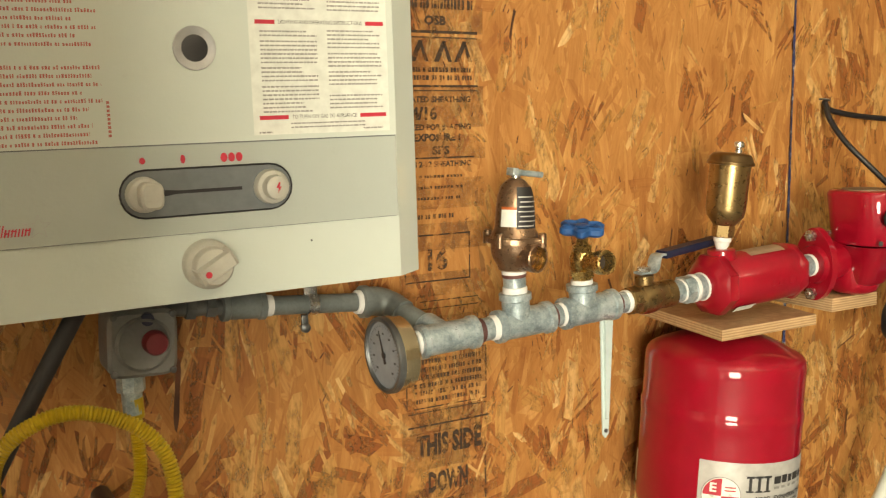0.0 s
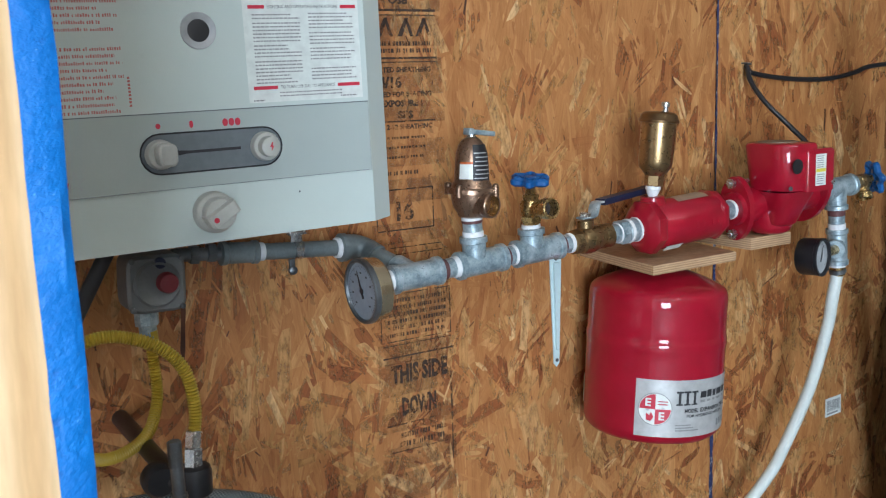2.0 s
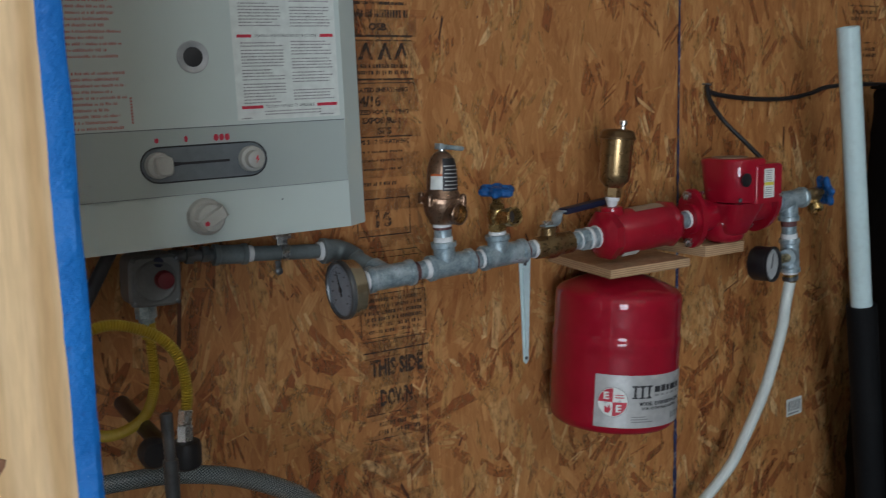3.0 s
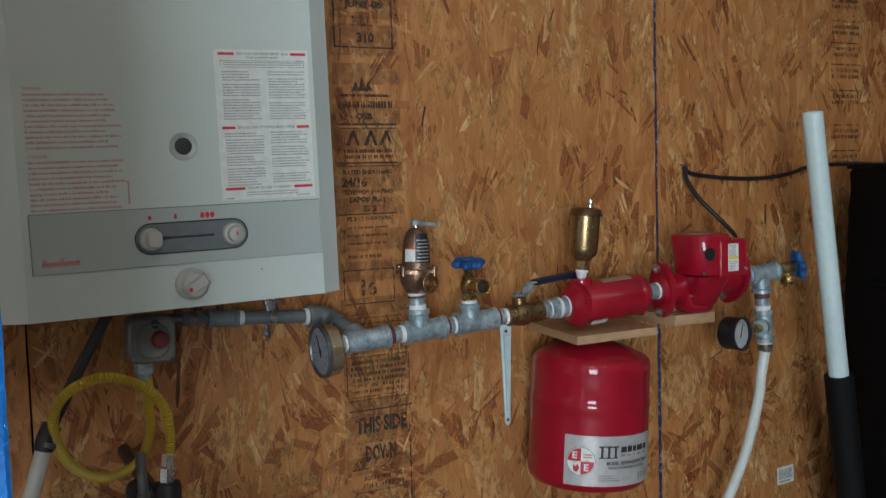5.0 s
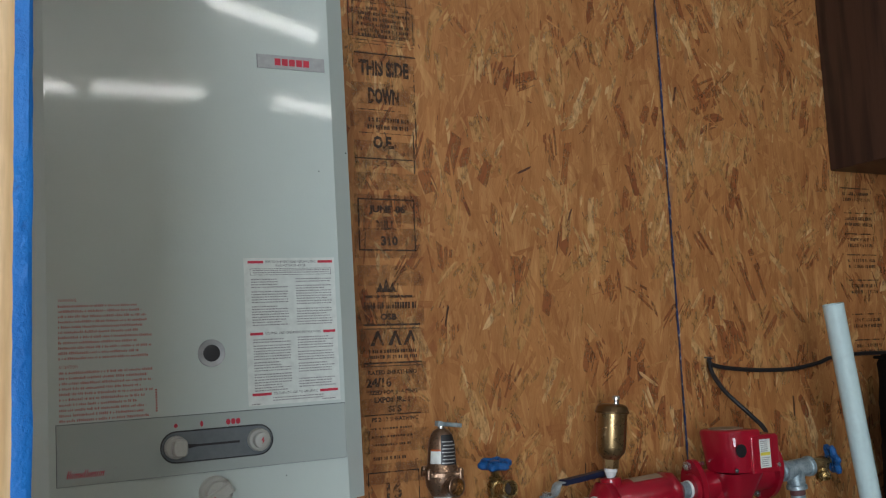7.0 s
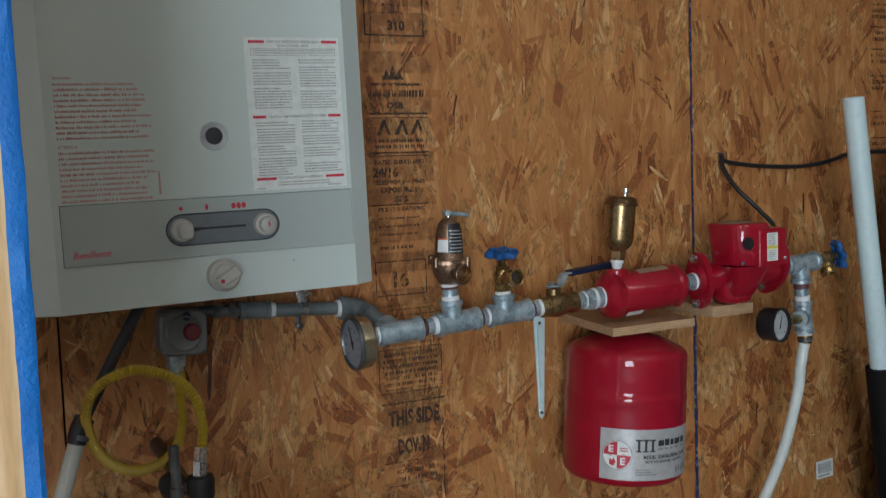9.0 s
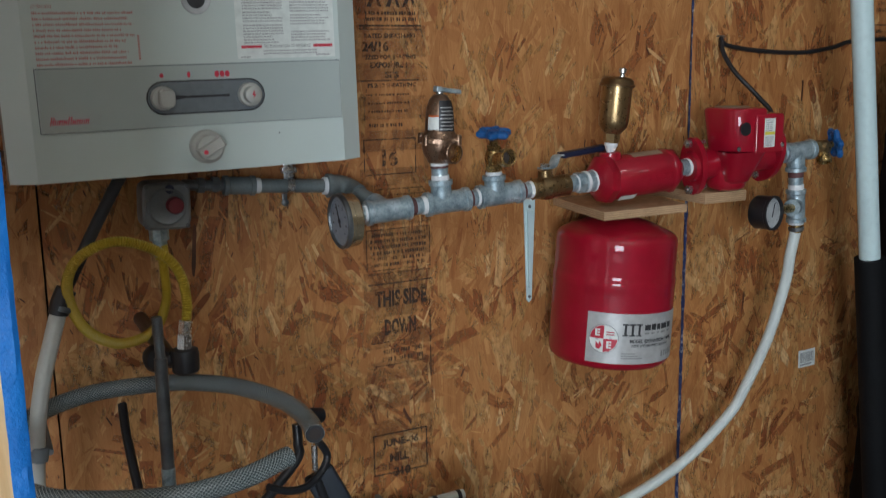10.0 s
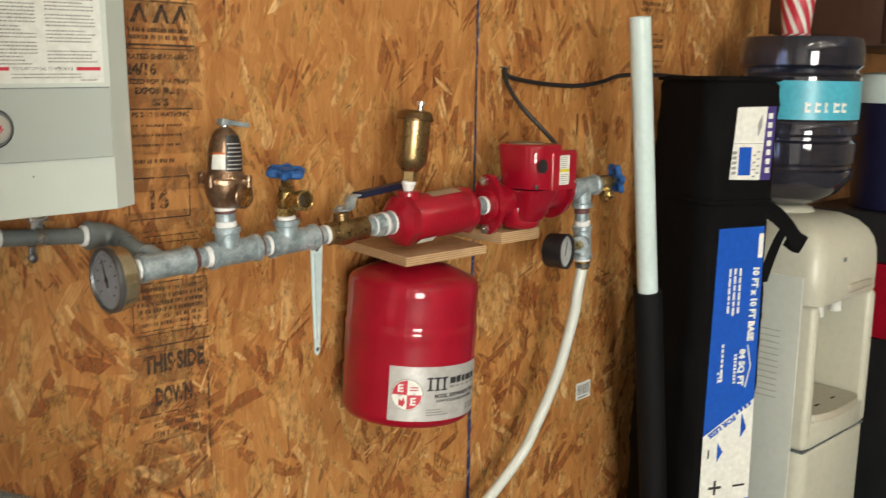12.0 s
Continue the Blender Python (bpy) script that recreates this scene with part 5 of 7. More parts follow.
def air_separator():
    t = thing("air_separator", tuple(at(0.348, -0.04)), "red cast air separator lying in the pipe run", "air separator")
    m, L = along(at(0.262), at(0.434))
    m = m @ pose(0, 0, 0, 0, 0, 22.5)
    g = Geo().lathe([(0.022, 0), (0.028, 0.001), (0.033, 0.004), (0.0425, 0.014), (0.0432, 0.026), (0.0405, 0.031)], m, 8)
    g.lathe([(0.036, 0.028), (0.0385, 0.0315), (0.0378, L - 0.030), (0.0385, L - 0.020)], m, 32)
    g.lathe([(0.0385, L - 0.026), (0.0415, L - 0.022), (0.0415, L - 0.014), (0.034, L - 0.004), (0.028, L - 0.001), (0.022, L)], m, 8)
    part("body", g, RED_CAST, t)
    b = at(0.298, 0.030)
    mm, _ = along(b, b + UP)
    part("boss", Geo().lathe([(0.0205, 0), (0.0195, 0.008), (0.0185, 0.015), (0.0165, 0.0165), (0.011, 0.0165)], mm, 28), RED_CAST, t)
    arrow = Geo()
    S = Matrix((( *RUN, 0), (*UP, 0), (*OUT, 0), (0, 0, 0, 1))).transposed()
    def front(x, up, out):
        return Matrix.Translation(at(x, up, out)) @ S
    for k in range(4):
        arrow.prism([(0, 0), (0.006, 0), (0.006, 0.010), (0, 0.010)], 0.0009, front(0.352 + 0.0135 * k + (0.006 if k > 1 else 0), -0.008, 0.0372), 0.0004)
    part("cast_marks", arrow, RED_CAST, t)
    foil = Geo()
    foil.add([(0, 0, 0), (0.034, 0, 0), (0.034, 0.014, 0), (0, 0.014, 0)], [(0, 1, 2, 3)], front(0.298, -0.038, 0.018) @ pose(0, 0, 0, 52, 0, 0))
    part("sticker", foil, PAPER, t, "small white sticker")
    top = Geo()
    for a in (-0.5, -0.25, 0.0, 0.25):
        pts = [at(x, 0.0390 * math.cos(b), 0.0390 * math.sin(b)) for b in (a, a + 0.25) for x in (0.334, 0.398)]
        top.add([pts[0], pts[1], pts[3], pts[2]], [(0, 1, 2, 3)])
    part("rating_label", top, plain("worn_label", (0.30, 0.22, 0.15), 0.5), t, "scuffed brown rating label")


air_separator()


def air_vent():
    b = at(0.298, 0.044)
    tip = b + Vector((0.012, -0.004, 0.14))
    m, _ = along(b, tip)
    t = thing("air_vent", tuple(b), "tarnished brass automatic air vent with a capped top", "air vent")
    part("thread", Geo().lathe([(0.0060, 0.0), (0.0072, 0.003), (0.0096, 0.008), (0.0102, 0.0115), (0.0118, 0.013), (0.0118, 0.018), (0.010, 0.019)], m, 20), TAPE_WHITE, t)
    part("hex_neck", Geo().lathe([(0.0135, 0.018), (0.0145, 0.019), (0.0145, 0.034), (0.013, 0.035)], m, 6), OLD_BRASS, t)
    part("float_chamber", Geo().lathe([(0.0135, 0.034), (0.0165, 0.037), (0.0245, 0.047), (0.0262, 0.056), (0.0268, 0.112), (0.0268, 0.116)], m, 40), OLD_BRASS, t)
    g = Geo().lathe([(0.0268, 0.1145), (0.0305, 0.1150), (0.0310, 0.1185), (0.0288, 0.1210), (0.0282, 0.1255), (0.0245, 0.1295), (0.016, 0.1315)], m, 40)
    part("cap", g, CAP_BRASS, t, "darker brass cap")
    part("bleed_stem", Geo().lathe([(0.0050, 0.130), (0.0050, 0.135), (0.0040, 0.1362), (0.0040, 0.138), (0.0066, 0.1390), (0.0066, 0.1450), (0.0048, 0.1465)], m @ Matrix.Translation((-0.010, -0.004, 0)), 14), CHROME, t)


air_vent()


def circulator():
    t = thing("circulator_pump", (0.56, -0.17, 1.0), "glossy red circulator pump with a wiring box", "pump")
    # oval flanges with bolts
    def flange(x):
        pts = []
        for i in range(40):
            a = 2 * math.pi * i / 40
            pts.append((0.033 * math.cos(a) * (1 - 0.18 * abs(math.sin(a)) ** 3), 0.053 * math.sin(a)))
        m, _ = along(at(x), at(x + 0.01))
        ax = Matrix((( *OUT, 0), (*UP, 0), (*RUN, 0), (0, 0, 0, 1))).transposed()
        g = Geo()
        g.prism(pts, 0.014, Matrix.Translation(at(x)) @ ax, 0.003)
        g.lathe([(0.026, -0.008), (0.028, 0.0)], m, 28)
        f = part("flange", g, RED_CAST, t)
        for s in (-1, 1):
            p, q = at(x - 0.010, 0.042 * s), at(x + 0.032, 0.042 * s)
            mm, L = along(p, q)
            bolt = Geo().lathe([(0.0035, -0.004), (0.0040, 0.0), (0.0085, 0.0002), (0.0085, 0.0075), (0.004, 0.008), (0.004, L)], mm, 6)
            part("bolt", bolt, CHROME, f)
    flange(0.474)
    # volute between the flanges
    g = Geo()
    c = Vector((0.552, -0.165, 1.0))
    mm = Matrix.Translation(c)
    g.lathe([(0.024, -0.006), (0.033, -0.001), (0.037, 0.008), (0.038, 0.034), (0.036, 0.048), (0.032, 0.060)], mm, 40)
    g.tube([at(0.486), at(0.505), at(0.525, 0.004)], 0.028, 24, 5)
    g.tube([at(0.590, 0.004), at(0.620), at(0.658)], 0.027, 24, 5)
    part("volute", g, RED_CAST, t)
    def flange2():
        pts = [(0.036 * math.cos(a) * (1 - 0.16 * abs(math.sin(a)) ** 3), 0.058 * math.sin(a)) for a in [2 * math.pi * i / 36 for i in range(36)]]
        ax = Matrix((( *OUT, 0), (*UP, 0), (*RUN, 0), (0, 0, 0, 1))).transposed()
        tilt = pose(0, 0, 0, 0, 0, -34)
        f = part("flange", Geo().prism(pts, 0.013, Matrix.Translation(at(0.650)) @ ax @ tilt, 0.003), RED_CAST, t)
        for s in (-1, 1):
            v = tilt @ Vector((0, 0.045 * s, 0))
            p = at(0.638, v.y, v.x)
            mm, L = along(p, p + RUN * 0.034)
            part("bolt", Geo().lathe([(0.0035, 0), (0.004, 0.008), (0.0085, 0.0082), (0.0085, 0.015), (0.004, 0.016), (0.0035, L)], mm, 6), CHROME, f)
    flange2()
    # motor cover: a block with a broad rounded corner
    z0, z1 = 1.070, 1.147
    def rounded(x0, x1, y0, y1, rs, k=9):
        corners = ((x1, y1, 0), (x0, y1, 90), (x0, y0, 180), (x1, y0, 270))
        out = []
        for (x, y, a0), r in zip(corners, rs):
            cx, cy = x + (-r if x == x1 else r), y + (-r if y == y1 else r)
            for i in range(k + 1):
                a = radians(a0 + 90 * i / k)
                out.append((cx + r * math.cos(a), cy + r * math.sin(a)))
        return out
    def loft(sections):
        """Walls between like outlines, closed below and above."""
        n = len(sections[0][1])
        vs = [(x, y, z) for z, o in sections for x, y in o]
        fs = [(j * n + k, j * n + (k + 1) % n, (j + 1) * n + (k + 1) % n, (j + 1) * n + k) for j in range(len(sections) - 1) for k in range(n)]
        fs += [tuple(range(n))[::-1], tuple((len(sections) - 1) * n + k for k in range(n))]
        return Geo().add(vs, fs)

    g = loft([(z0, rounded(0.510, 0.574, -0.236, -0.145, (0.02, 0.03, 0.036, 0.004))), (z0 + 0.004, rounded(0.508, 0.574, -0.238, -0.143, (0.02, 0.03, 0.036, 0.004))),
              (z1 - 0.006, rounded(0.499, 0.572, -0.241, -0.140, (0.02, 0.03, 0.036, 0.004))), (z1 - 0.0015, rounded(0.501, 0.571, -0.2395, -0.142, (0.02, 0.03, 0.036, 0.004))),
              (z1, rounded(0.505, 0.568, -0.236, -0.145, (0.02, 0.03, 0.035, 0.004)))])
    motor = part("motor_cover", g, RED, t)
    disc = Geo().lathe([(0.031, 0), (0.031, 0.0016), (0.029, 0.002)], pose(0.536, -0.190, z1), 32)
    part("rating_plate", disc, plain("worn_plate", (0.20, 0.13, 0.085), 0.6), motor, "round worn rating plate")
    g = Geo().prism(rounded(0.545, 0.616, -0.2435, -0.145, (0.008, 0.006, 0.005, 0.010)), 0.068, Matrix.Translation((0, 0, 1.0680)), 0.004)
    box = part("wiring_box", g, RED, t)
    part("knockout", Geo().lathe([(0.0120, 0), (0.0120, 0.0012), (0.010, 0.0016)], facing(0.5215, -0.2412, 1.111), 24), BLACK, motor, "round black knockout plug")
    F = facing(0, -0.2436, 0)
    lab = part("label", quad(Geo(), F, 0.563, 1.077, 0.589, 1.128, 0.0005), PAPER, box, "white and yellow label with small print")
    yl = quad(Geo(), F, 0.564, 1.099, 0.588, 1.1045, 0.0009)
    part("yellow_band", yl, plain("yellow_print", (0.72, 0.62, 0.06), 0.5), lab)
    pr = Geo()
    rng = random.Random(5)
    for z in (1.125, 1.1215, 1.118, 1.1145, 1.111, 1.1075, 1.0955, 1.092, 1.0885, 1.085, 1.081):
        quad(pr, F, 0.5655, z - 0.0013, 0.586 - rng.uniform(0, 0.005), z, 0.0009)
    part("label_bars", pr, GREY_TEXT, lab)
    for x, z in ((0.607, 1.080), (0.512, 1.076)):
        part("screw", Geo().lathe([(0.0038, 0), (0.0038, 0.002), (0.002, 0.003)], facing(x, -0.2436 if x > 0.55 else -0.236, z), 12), CHROME if x > 0.55 else STEEL_DARK, box)
    g = loft([(1.008, rounded(0.530, 0.572, -0.200, -0.145, (0.02, 0.02, 0.018, 0.016))), (1.013, rounded(0.525, 0.577, -0.208, -0.140, (0.02, 0.02, 0.02, 0.018))),
              (1.058, rounded(0.515, 0.592, -0.226, -0.140, (0.02, 0.02, 0.022, 0.02))), (1.0675, rounded(0.511, 0.596, -0.229, -0.140, (0.02, 0.02, 0.022, 0.02)))])
    part("motor_flange", g, RED_CAST, t)
    part("cable_gland", Geo().rod((0.610, -0.165, 1.100), (0.630, -0.162, 1.100), 0.008, 14), BLACK, t)


circulator()


def power_cable():
    t = thing("power_cable", (0.672, -0.012, 1.268), "black power cable looped over a wall staple", "cable")
    p = [(0.606, -0.165, 1.100), (0.660, -0.155, 1.100), (0.694, -0.130, 1.128), (0.688, -0.098, 1.160), (0.662, -0.060, 1.207), (0.660, -0.028, 1.245), (0.668, -0.012, 1.272)]
    q = [(0.668, -0.009, 1.274), (0.690, -0.009, 1.259), (0.787, -0.010, 1.247), (0.900, -0.010, 1.244), (0.985, -0.010, 1.254), (1.040, -0.010, 1.266), (1.17, -0.010, 1.270), (1.45, -0.010, 1.262)]
    part("cord", Geo().tube(p, 0.0045, 10, 8), BLACK, t)
    part("wall_cord", Geo().tube(q, 0.0045, 10, 8), BLACK, t)
    part("staple", Geo().tube([(0.665, -0.001, 1.278), (0.665, -0.015, 1.278), (0.674, -0.015, 1.276), (0.674, -0.001, 1.276)], 0.0016, 8, 4), STEEL_DARK, t)


power_cable()


# ---------------------------------------------------------------- tank and its shelf
TC, TR = Vector((0.322, -0.132)), 0.110


def expansion_tank():
    t = thing("expansion_tank", (TC.x, TC.y, 0.700), "glossy red expansion tank with a silver label", "expansion tank")
    m = pose(TC.x, TC.y, 0.824, 0, 4.0, 0) @ Matrix.Translation((0, 0, -0.13))
    body = [(0.0, 0.0), (0.060, 0.0005), (0.088, 0.002), (0.101, 0.006), (0.1075, 0.013), (0.110, 0.024), (0.110, 0.034), (0.110, 0.134), (0.110, 0.144), (0.1105, 0.147),
            (0.1110, 0.153), (0.1110, 0.158), (0.1104, 0.162), (0.1093, 0.165), (0.1091, 0.171), (0.1089, 0.208), (0.1092, 0.213), (0.1090, 0.2220), (0.1082, 0.2290), (0.1062, 0.2345),
            (0.1022, 0.2388), (0.0960, 0.2425), (0.0810, 0.2490), (0.0600, 0.2575), (0.0360, 0.2642), (0.0200, 0.2655), (0.013, 0.266), (0.012, 0.270)]
    part("shell", Geo().lathe(body, m, 72), RED, t)
    a0, a1 = radians(-148), radians(-42)
    lab = part("label", Geo().lathe([(0.1106, 0.0195), (0.1106, 0.1085)], m, 30, a0, a1 - a0), LABEL_FOIL, t, "silver paper label")

    def wrap(g, x0, z0, x1, z1, k=6, lift=0.0005):
        """A patch on the shell from arc length x and height z."""
        b0, b1 = a0 + x0 / 0.1106, a0 + x1 / 0.1106
        g.lathe([(0.1106 + lift, z0), (0.1106 + lift, z1)], m, k, b0, b1 - b0)
        return g

    def wrap_shape(g, geo, lift=0.0006):
        vs = []
        for x, z, _ in geo.v:
            a = a0 + x / 0.1106
            vs.append((math.cos(a) * (0.1106 + lift), math.sin(a) * (0.1106 + lift), z))
        g.add(vs, geo.f, m)
        return g

    # round quartered mark
    cx, cz, r = 0.0305, 0.063, 0.0245
    def sector(b0, b1, rr, n=10):
        g = Geo()
        pts = [(cx, cz, 0)] + [(cx + rr * math.cos(b0 + (b1 - b0) * i / n), cz + rr * math.sin(b0 + (b1 - b0) * i / n), 0) for i in range(n + 1)]
        return g.add(pts, [(0, i + 1, i + 2) for i in range(n)])
    ringg = Geo()
    n = 40
    ringg.add([(cx + (r + 0.0012) * math.cos(2 * math.pi * i / n), cz + (r + 0.0012) * math.sin(2 * math.pi * i / n), 0) for i in range(n)] + [(cx, cz, 0)],
              [(i, (i + 1) % n, n) for i in range(n)])
    part("mark_rim", wrap_shape(Geo(), ringg, 0.0004), GREY_TEXT, lab)
    disc = Geo()
    disc.add([(cx + r * math.cos(2 * math.pi * i / n), cz + r * math.sin(2 * math.pi * i / n), 0) for i in range(n)] + [(cx, cz, 0)], [(i, (i + 1) % n, n) for i in range(n)])
    part("mark_ground", wrap_shape(Geo(), disc, 0.0006), PAPER, lab)
    reds = Geo()
    wrap_shape(reds, sector(math.pi / 2, math.pi, r * 0.96), 0.0009)
    wrap_shape(reds, sector(-math.pi / 2, 0, r * 0.96), 0.0009)
    for z in (0.070, 0.0745):
        wrap(reds, cx + 0.004, z, cx + 0.018, z + 0.0016, 3, 0.0009)
    fl = Geo()
    fl.add([(cx - 0.013, cz - 0.017, 0), (cx - 0.006, cz - 0.019, 0), (cx - 0.002, cz - 0.012, 0), (cx - 0.006, cz - 0.004, 0), (cx - 0.008, cz - 0.010, 0), (cx - 0.013, cz - 0.006, 0)],
           [(0, 1, 2, 4), (2, 3, 4), (0, 4, 5)])
    wrap_shape(reds, fl, 0.0009)
    part("quartered_mark", reds, RED_MARK, lab, "red quarters of a round mark")
    whites = Geo()
    for x, z in ((cx - 0.015, cz + 0.0045), (cx + 0.0055, cz - 0.0165)):
        wrap(whites, x, z, x + 0.0032, z + 0.0125, 2, 0.0012)
        for dz in (0.0, 0.0050, 0.0100):
            wrap(whites, x, z + dz, x + 0.0085, z + dz + 0.0025, 2, 0.0012)
    part("mark_strokes", whites, PAPER, lab)
    blk, gry = Geo(), Geo()
    # maker's name drawn as plain strokes
    for k in range(3):
        x = 0.0620 + k * 0.0125
        wrap(blk, x + 0.0033, 0.070, x + 0.0075, 0.091, 2)
        wrap(blk, x - 0.0004, 0.0885, x + 0.0112, 0.0915, 2)
        wrap(blk, x, 0.0695, x + 0.0105, 0.0718, 2)
    for k, (a, w, h) in enumerate(((0.103, 0.012, 0.010), (0.117, 0.010, 0.011), (0.130, 0.008, 0.010), (0.141, 0.016, 0.010), (0.160, 0.012, 0.010))):
        wrap(blk, a, 0.0795, a + w, 0.0795 + h, 3)
        wrap(gry, a, 0.0725, a + w * 0.8, 0.0760, 3)
    s = lettering("EXPANSION TANK", 0.074, 0.0066, Matrix.Identity(4), 0.0, 0.035)
    wrap_shape(blk, Geo().add([(x + 0.104, y + 0.0575, 0) for x, y, _ in s.v], s.f))
    s = lettering("MODEL", 0.024, 0.0066, Matrix.Identity(4), 0.0, 0.035)
    wrap_shape(blk, Geo().add([(x + 0.0760, y + 0.0575, 0) for x, y, _ in s.v], s.f))
    s = lettering("FOR HYDRONIC HEATING", 0.085, 0.0048, Matrix.Identity(4), 0.0, 0.025)
    wrap_shape(blk, Geo().add([(x + 0.080, y + 0.0500, 0) for x, y, _ in s.v], s.f))
    for k, w in enumerate((0.026, 0.030, 0.040)):
        wrap(gry, 0.062, 0.0375 - k * 0.0042, 0.062 + w, 0.0395 - k * 0.0042, 4)
    for k in range(5):
        wrap(gry, 0.146 + k * 0.0085, 0.029, 0.152 + k * 0.0085, 0.040, 2)
    tagged(part("black_print", blk, BLACK_TEXT, lab), kind="stuff")
    tagged(part("small_print", gry, GREY_TEXT, lab), kind="stuff")
    part("air_label", Geo().lathe([(0.1106, 0.040), (0.1106, 0.085)], m, 6, radians(-222), radians(10)), LABEL_FOIL, t, "narrow silver sticker")
    part("top_fitting", Geo().rod((TC.x, TC.y, 0.958), (TC.x, TC.y, 0.972), 0.013, 16), STEEL_DARK, t)


expansion_tank()


def shelf():
    t = thing("plywood_shelf", (0.35, -0.1, 0.964), "raw plywood shelf board under the pipe run", "shelf")
    part("board", Geo().prism([(0.247, -0.205), (0.428, -0.203), (0.462, -0.003), (0.276, -0.003)], 0.0145, Matrix.Translation((0, 0, 0.9665)), 0.001), PLY, t)
    b = thing("support_block", (0.55, -0.09, 0.974), "raw plywood block under the pump", "wood block")
    part("block", Geo().box((0.492, -0.178, 0.972), (0.592, -0.003, 0.992), bevel=0.0012), PLY, b)
    for x, w in ((0.2225, 1.0), (0.470, 0.8)):
        k = thing("shelf_bracket", (x, -0.003, 0.87), "white pressed steel shelf bracket screwed to the wall", "bracket", "shelf brackets")
        g = Geo()
        zt, zb = 0.982, 0.785
        wt, wb = 0.0125 * w, 0.0055 * w
        M = facing(x, -0.0024, 0)
        g.prism([(-wb, zb + 0.004), (0, zb - 0.002), (wb, zb + 0.004), (wt, zt), (-wt, zt)], 0.0022, M, 0.0006)
        g.prism([(-wb * 0.45, zb + 0.028), (wb * 0.45, zb + 0.028), (wt * 0.5, zt - 0.02), (-wt * 0.5, zt - 0.02)], 0.0068, M, 0.002)
        part("wall_leg", g, WHITE_PIPE, k)
        if x > 0.3:
            part("shelf_leg", Geo().box((x - 0.022, -0.16, 0.9585), (x - 0.004, -0.004, 0.9635), bevel=0.001), WHITE_PIPE, k)
        for z in (zb + 0.010, zt - 0.014):
            part("screw", Geo().lathe([(0.0032, 0), (0.0032, 0.0012), (0.0015, 0.0018)], facing(x, -0.0048, z), 10), STEEL_DARK, k)


shelf()


def pressure_gauge():
    n = Vector((0.25, -0.96, 0.03)).normalized()
    base = at(0.727, -0.107) + Vector((-0.030, -0.018, 0))
    c = Vector((0.617, -0.206, 0.950))
    m = Matrix.Translation(c) @ n.to_track_quat("Z", "Y").to_matrix().to_4x4()
    t = thing("pressure_gauge", tuple(c), "small black pressure gauge with a white dial", "pressure gauge")
    part("case", Geo().lathe([(0.020, -0.024), (0.029, -0.022), (0.0315, -0.018), (0.0315, 0.010), (0.0325, 0.011), (0.0325, 0.016), (0.0285, 0.016), (0.0275, 0.011)], m, 40), BLACK, t)
    face = part("dial", Geo().lathe([(0.0276, 0.0113), (0.0, 0.0114)], m, 36), plain("grey_dial", (0.42, 0.44, 0.44), 0.4), t, "greyish white dial face")
    ticks = Geo()
    for k in range(31):
        a = radians(-135 + 9 * k)
        d, s = Vector((math.sin(a), math.cos(a), 0)), Vector((math.cos(a), -math.sin(a), 0)) * 0.0004
        r0 = 0.0195 if k % 5 == 0 else 0.0215
        ticks.add([d * r0 - s, d * r0 + s, d * 0.0238 + s, d * 0.0238 - s], [(0, 1, 2, 3)], m @ Matrix.Translation((0, 0, 0.0119)))
    part("scale", ticks, BLACK_TEXT, face)
    nd = Geo().prism([(-0.0014, -0.008), (0.0014, -0.008), (0.0004, 0.021), (-0.0004, 0.021)], 0.0006, m @ Matrix.Translation((0, 0, 0.0126)) @ pose(0, 0, 0, 0, 0, -20))
    part("needle", nd, BLACK, face)
    part("stem", Geo().rod(c + Vector((0.028, 0.006, 0)), base, 0.0085, 14), BRASS, t)


pressure_gauge()


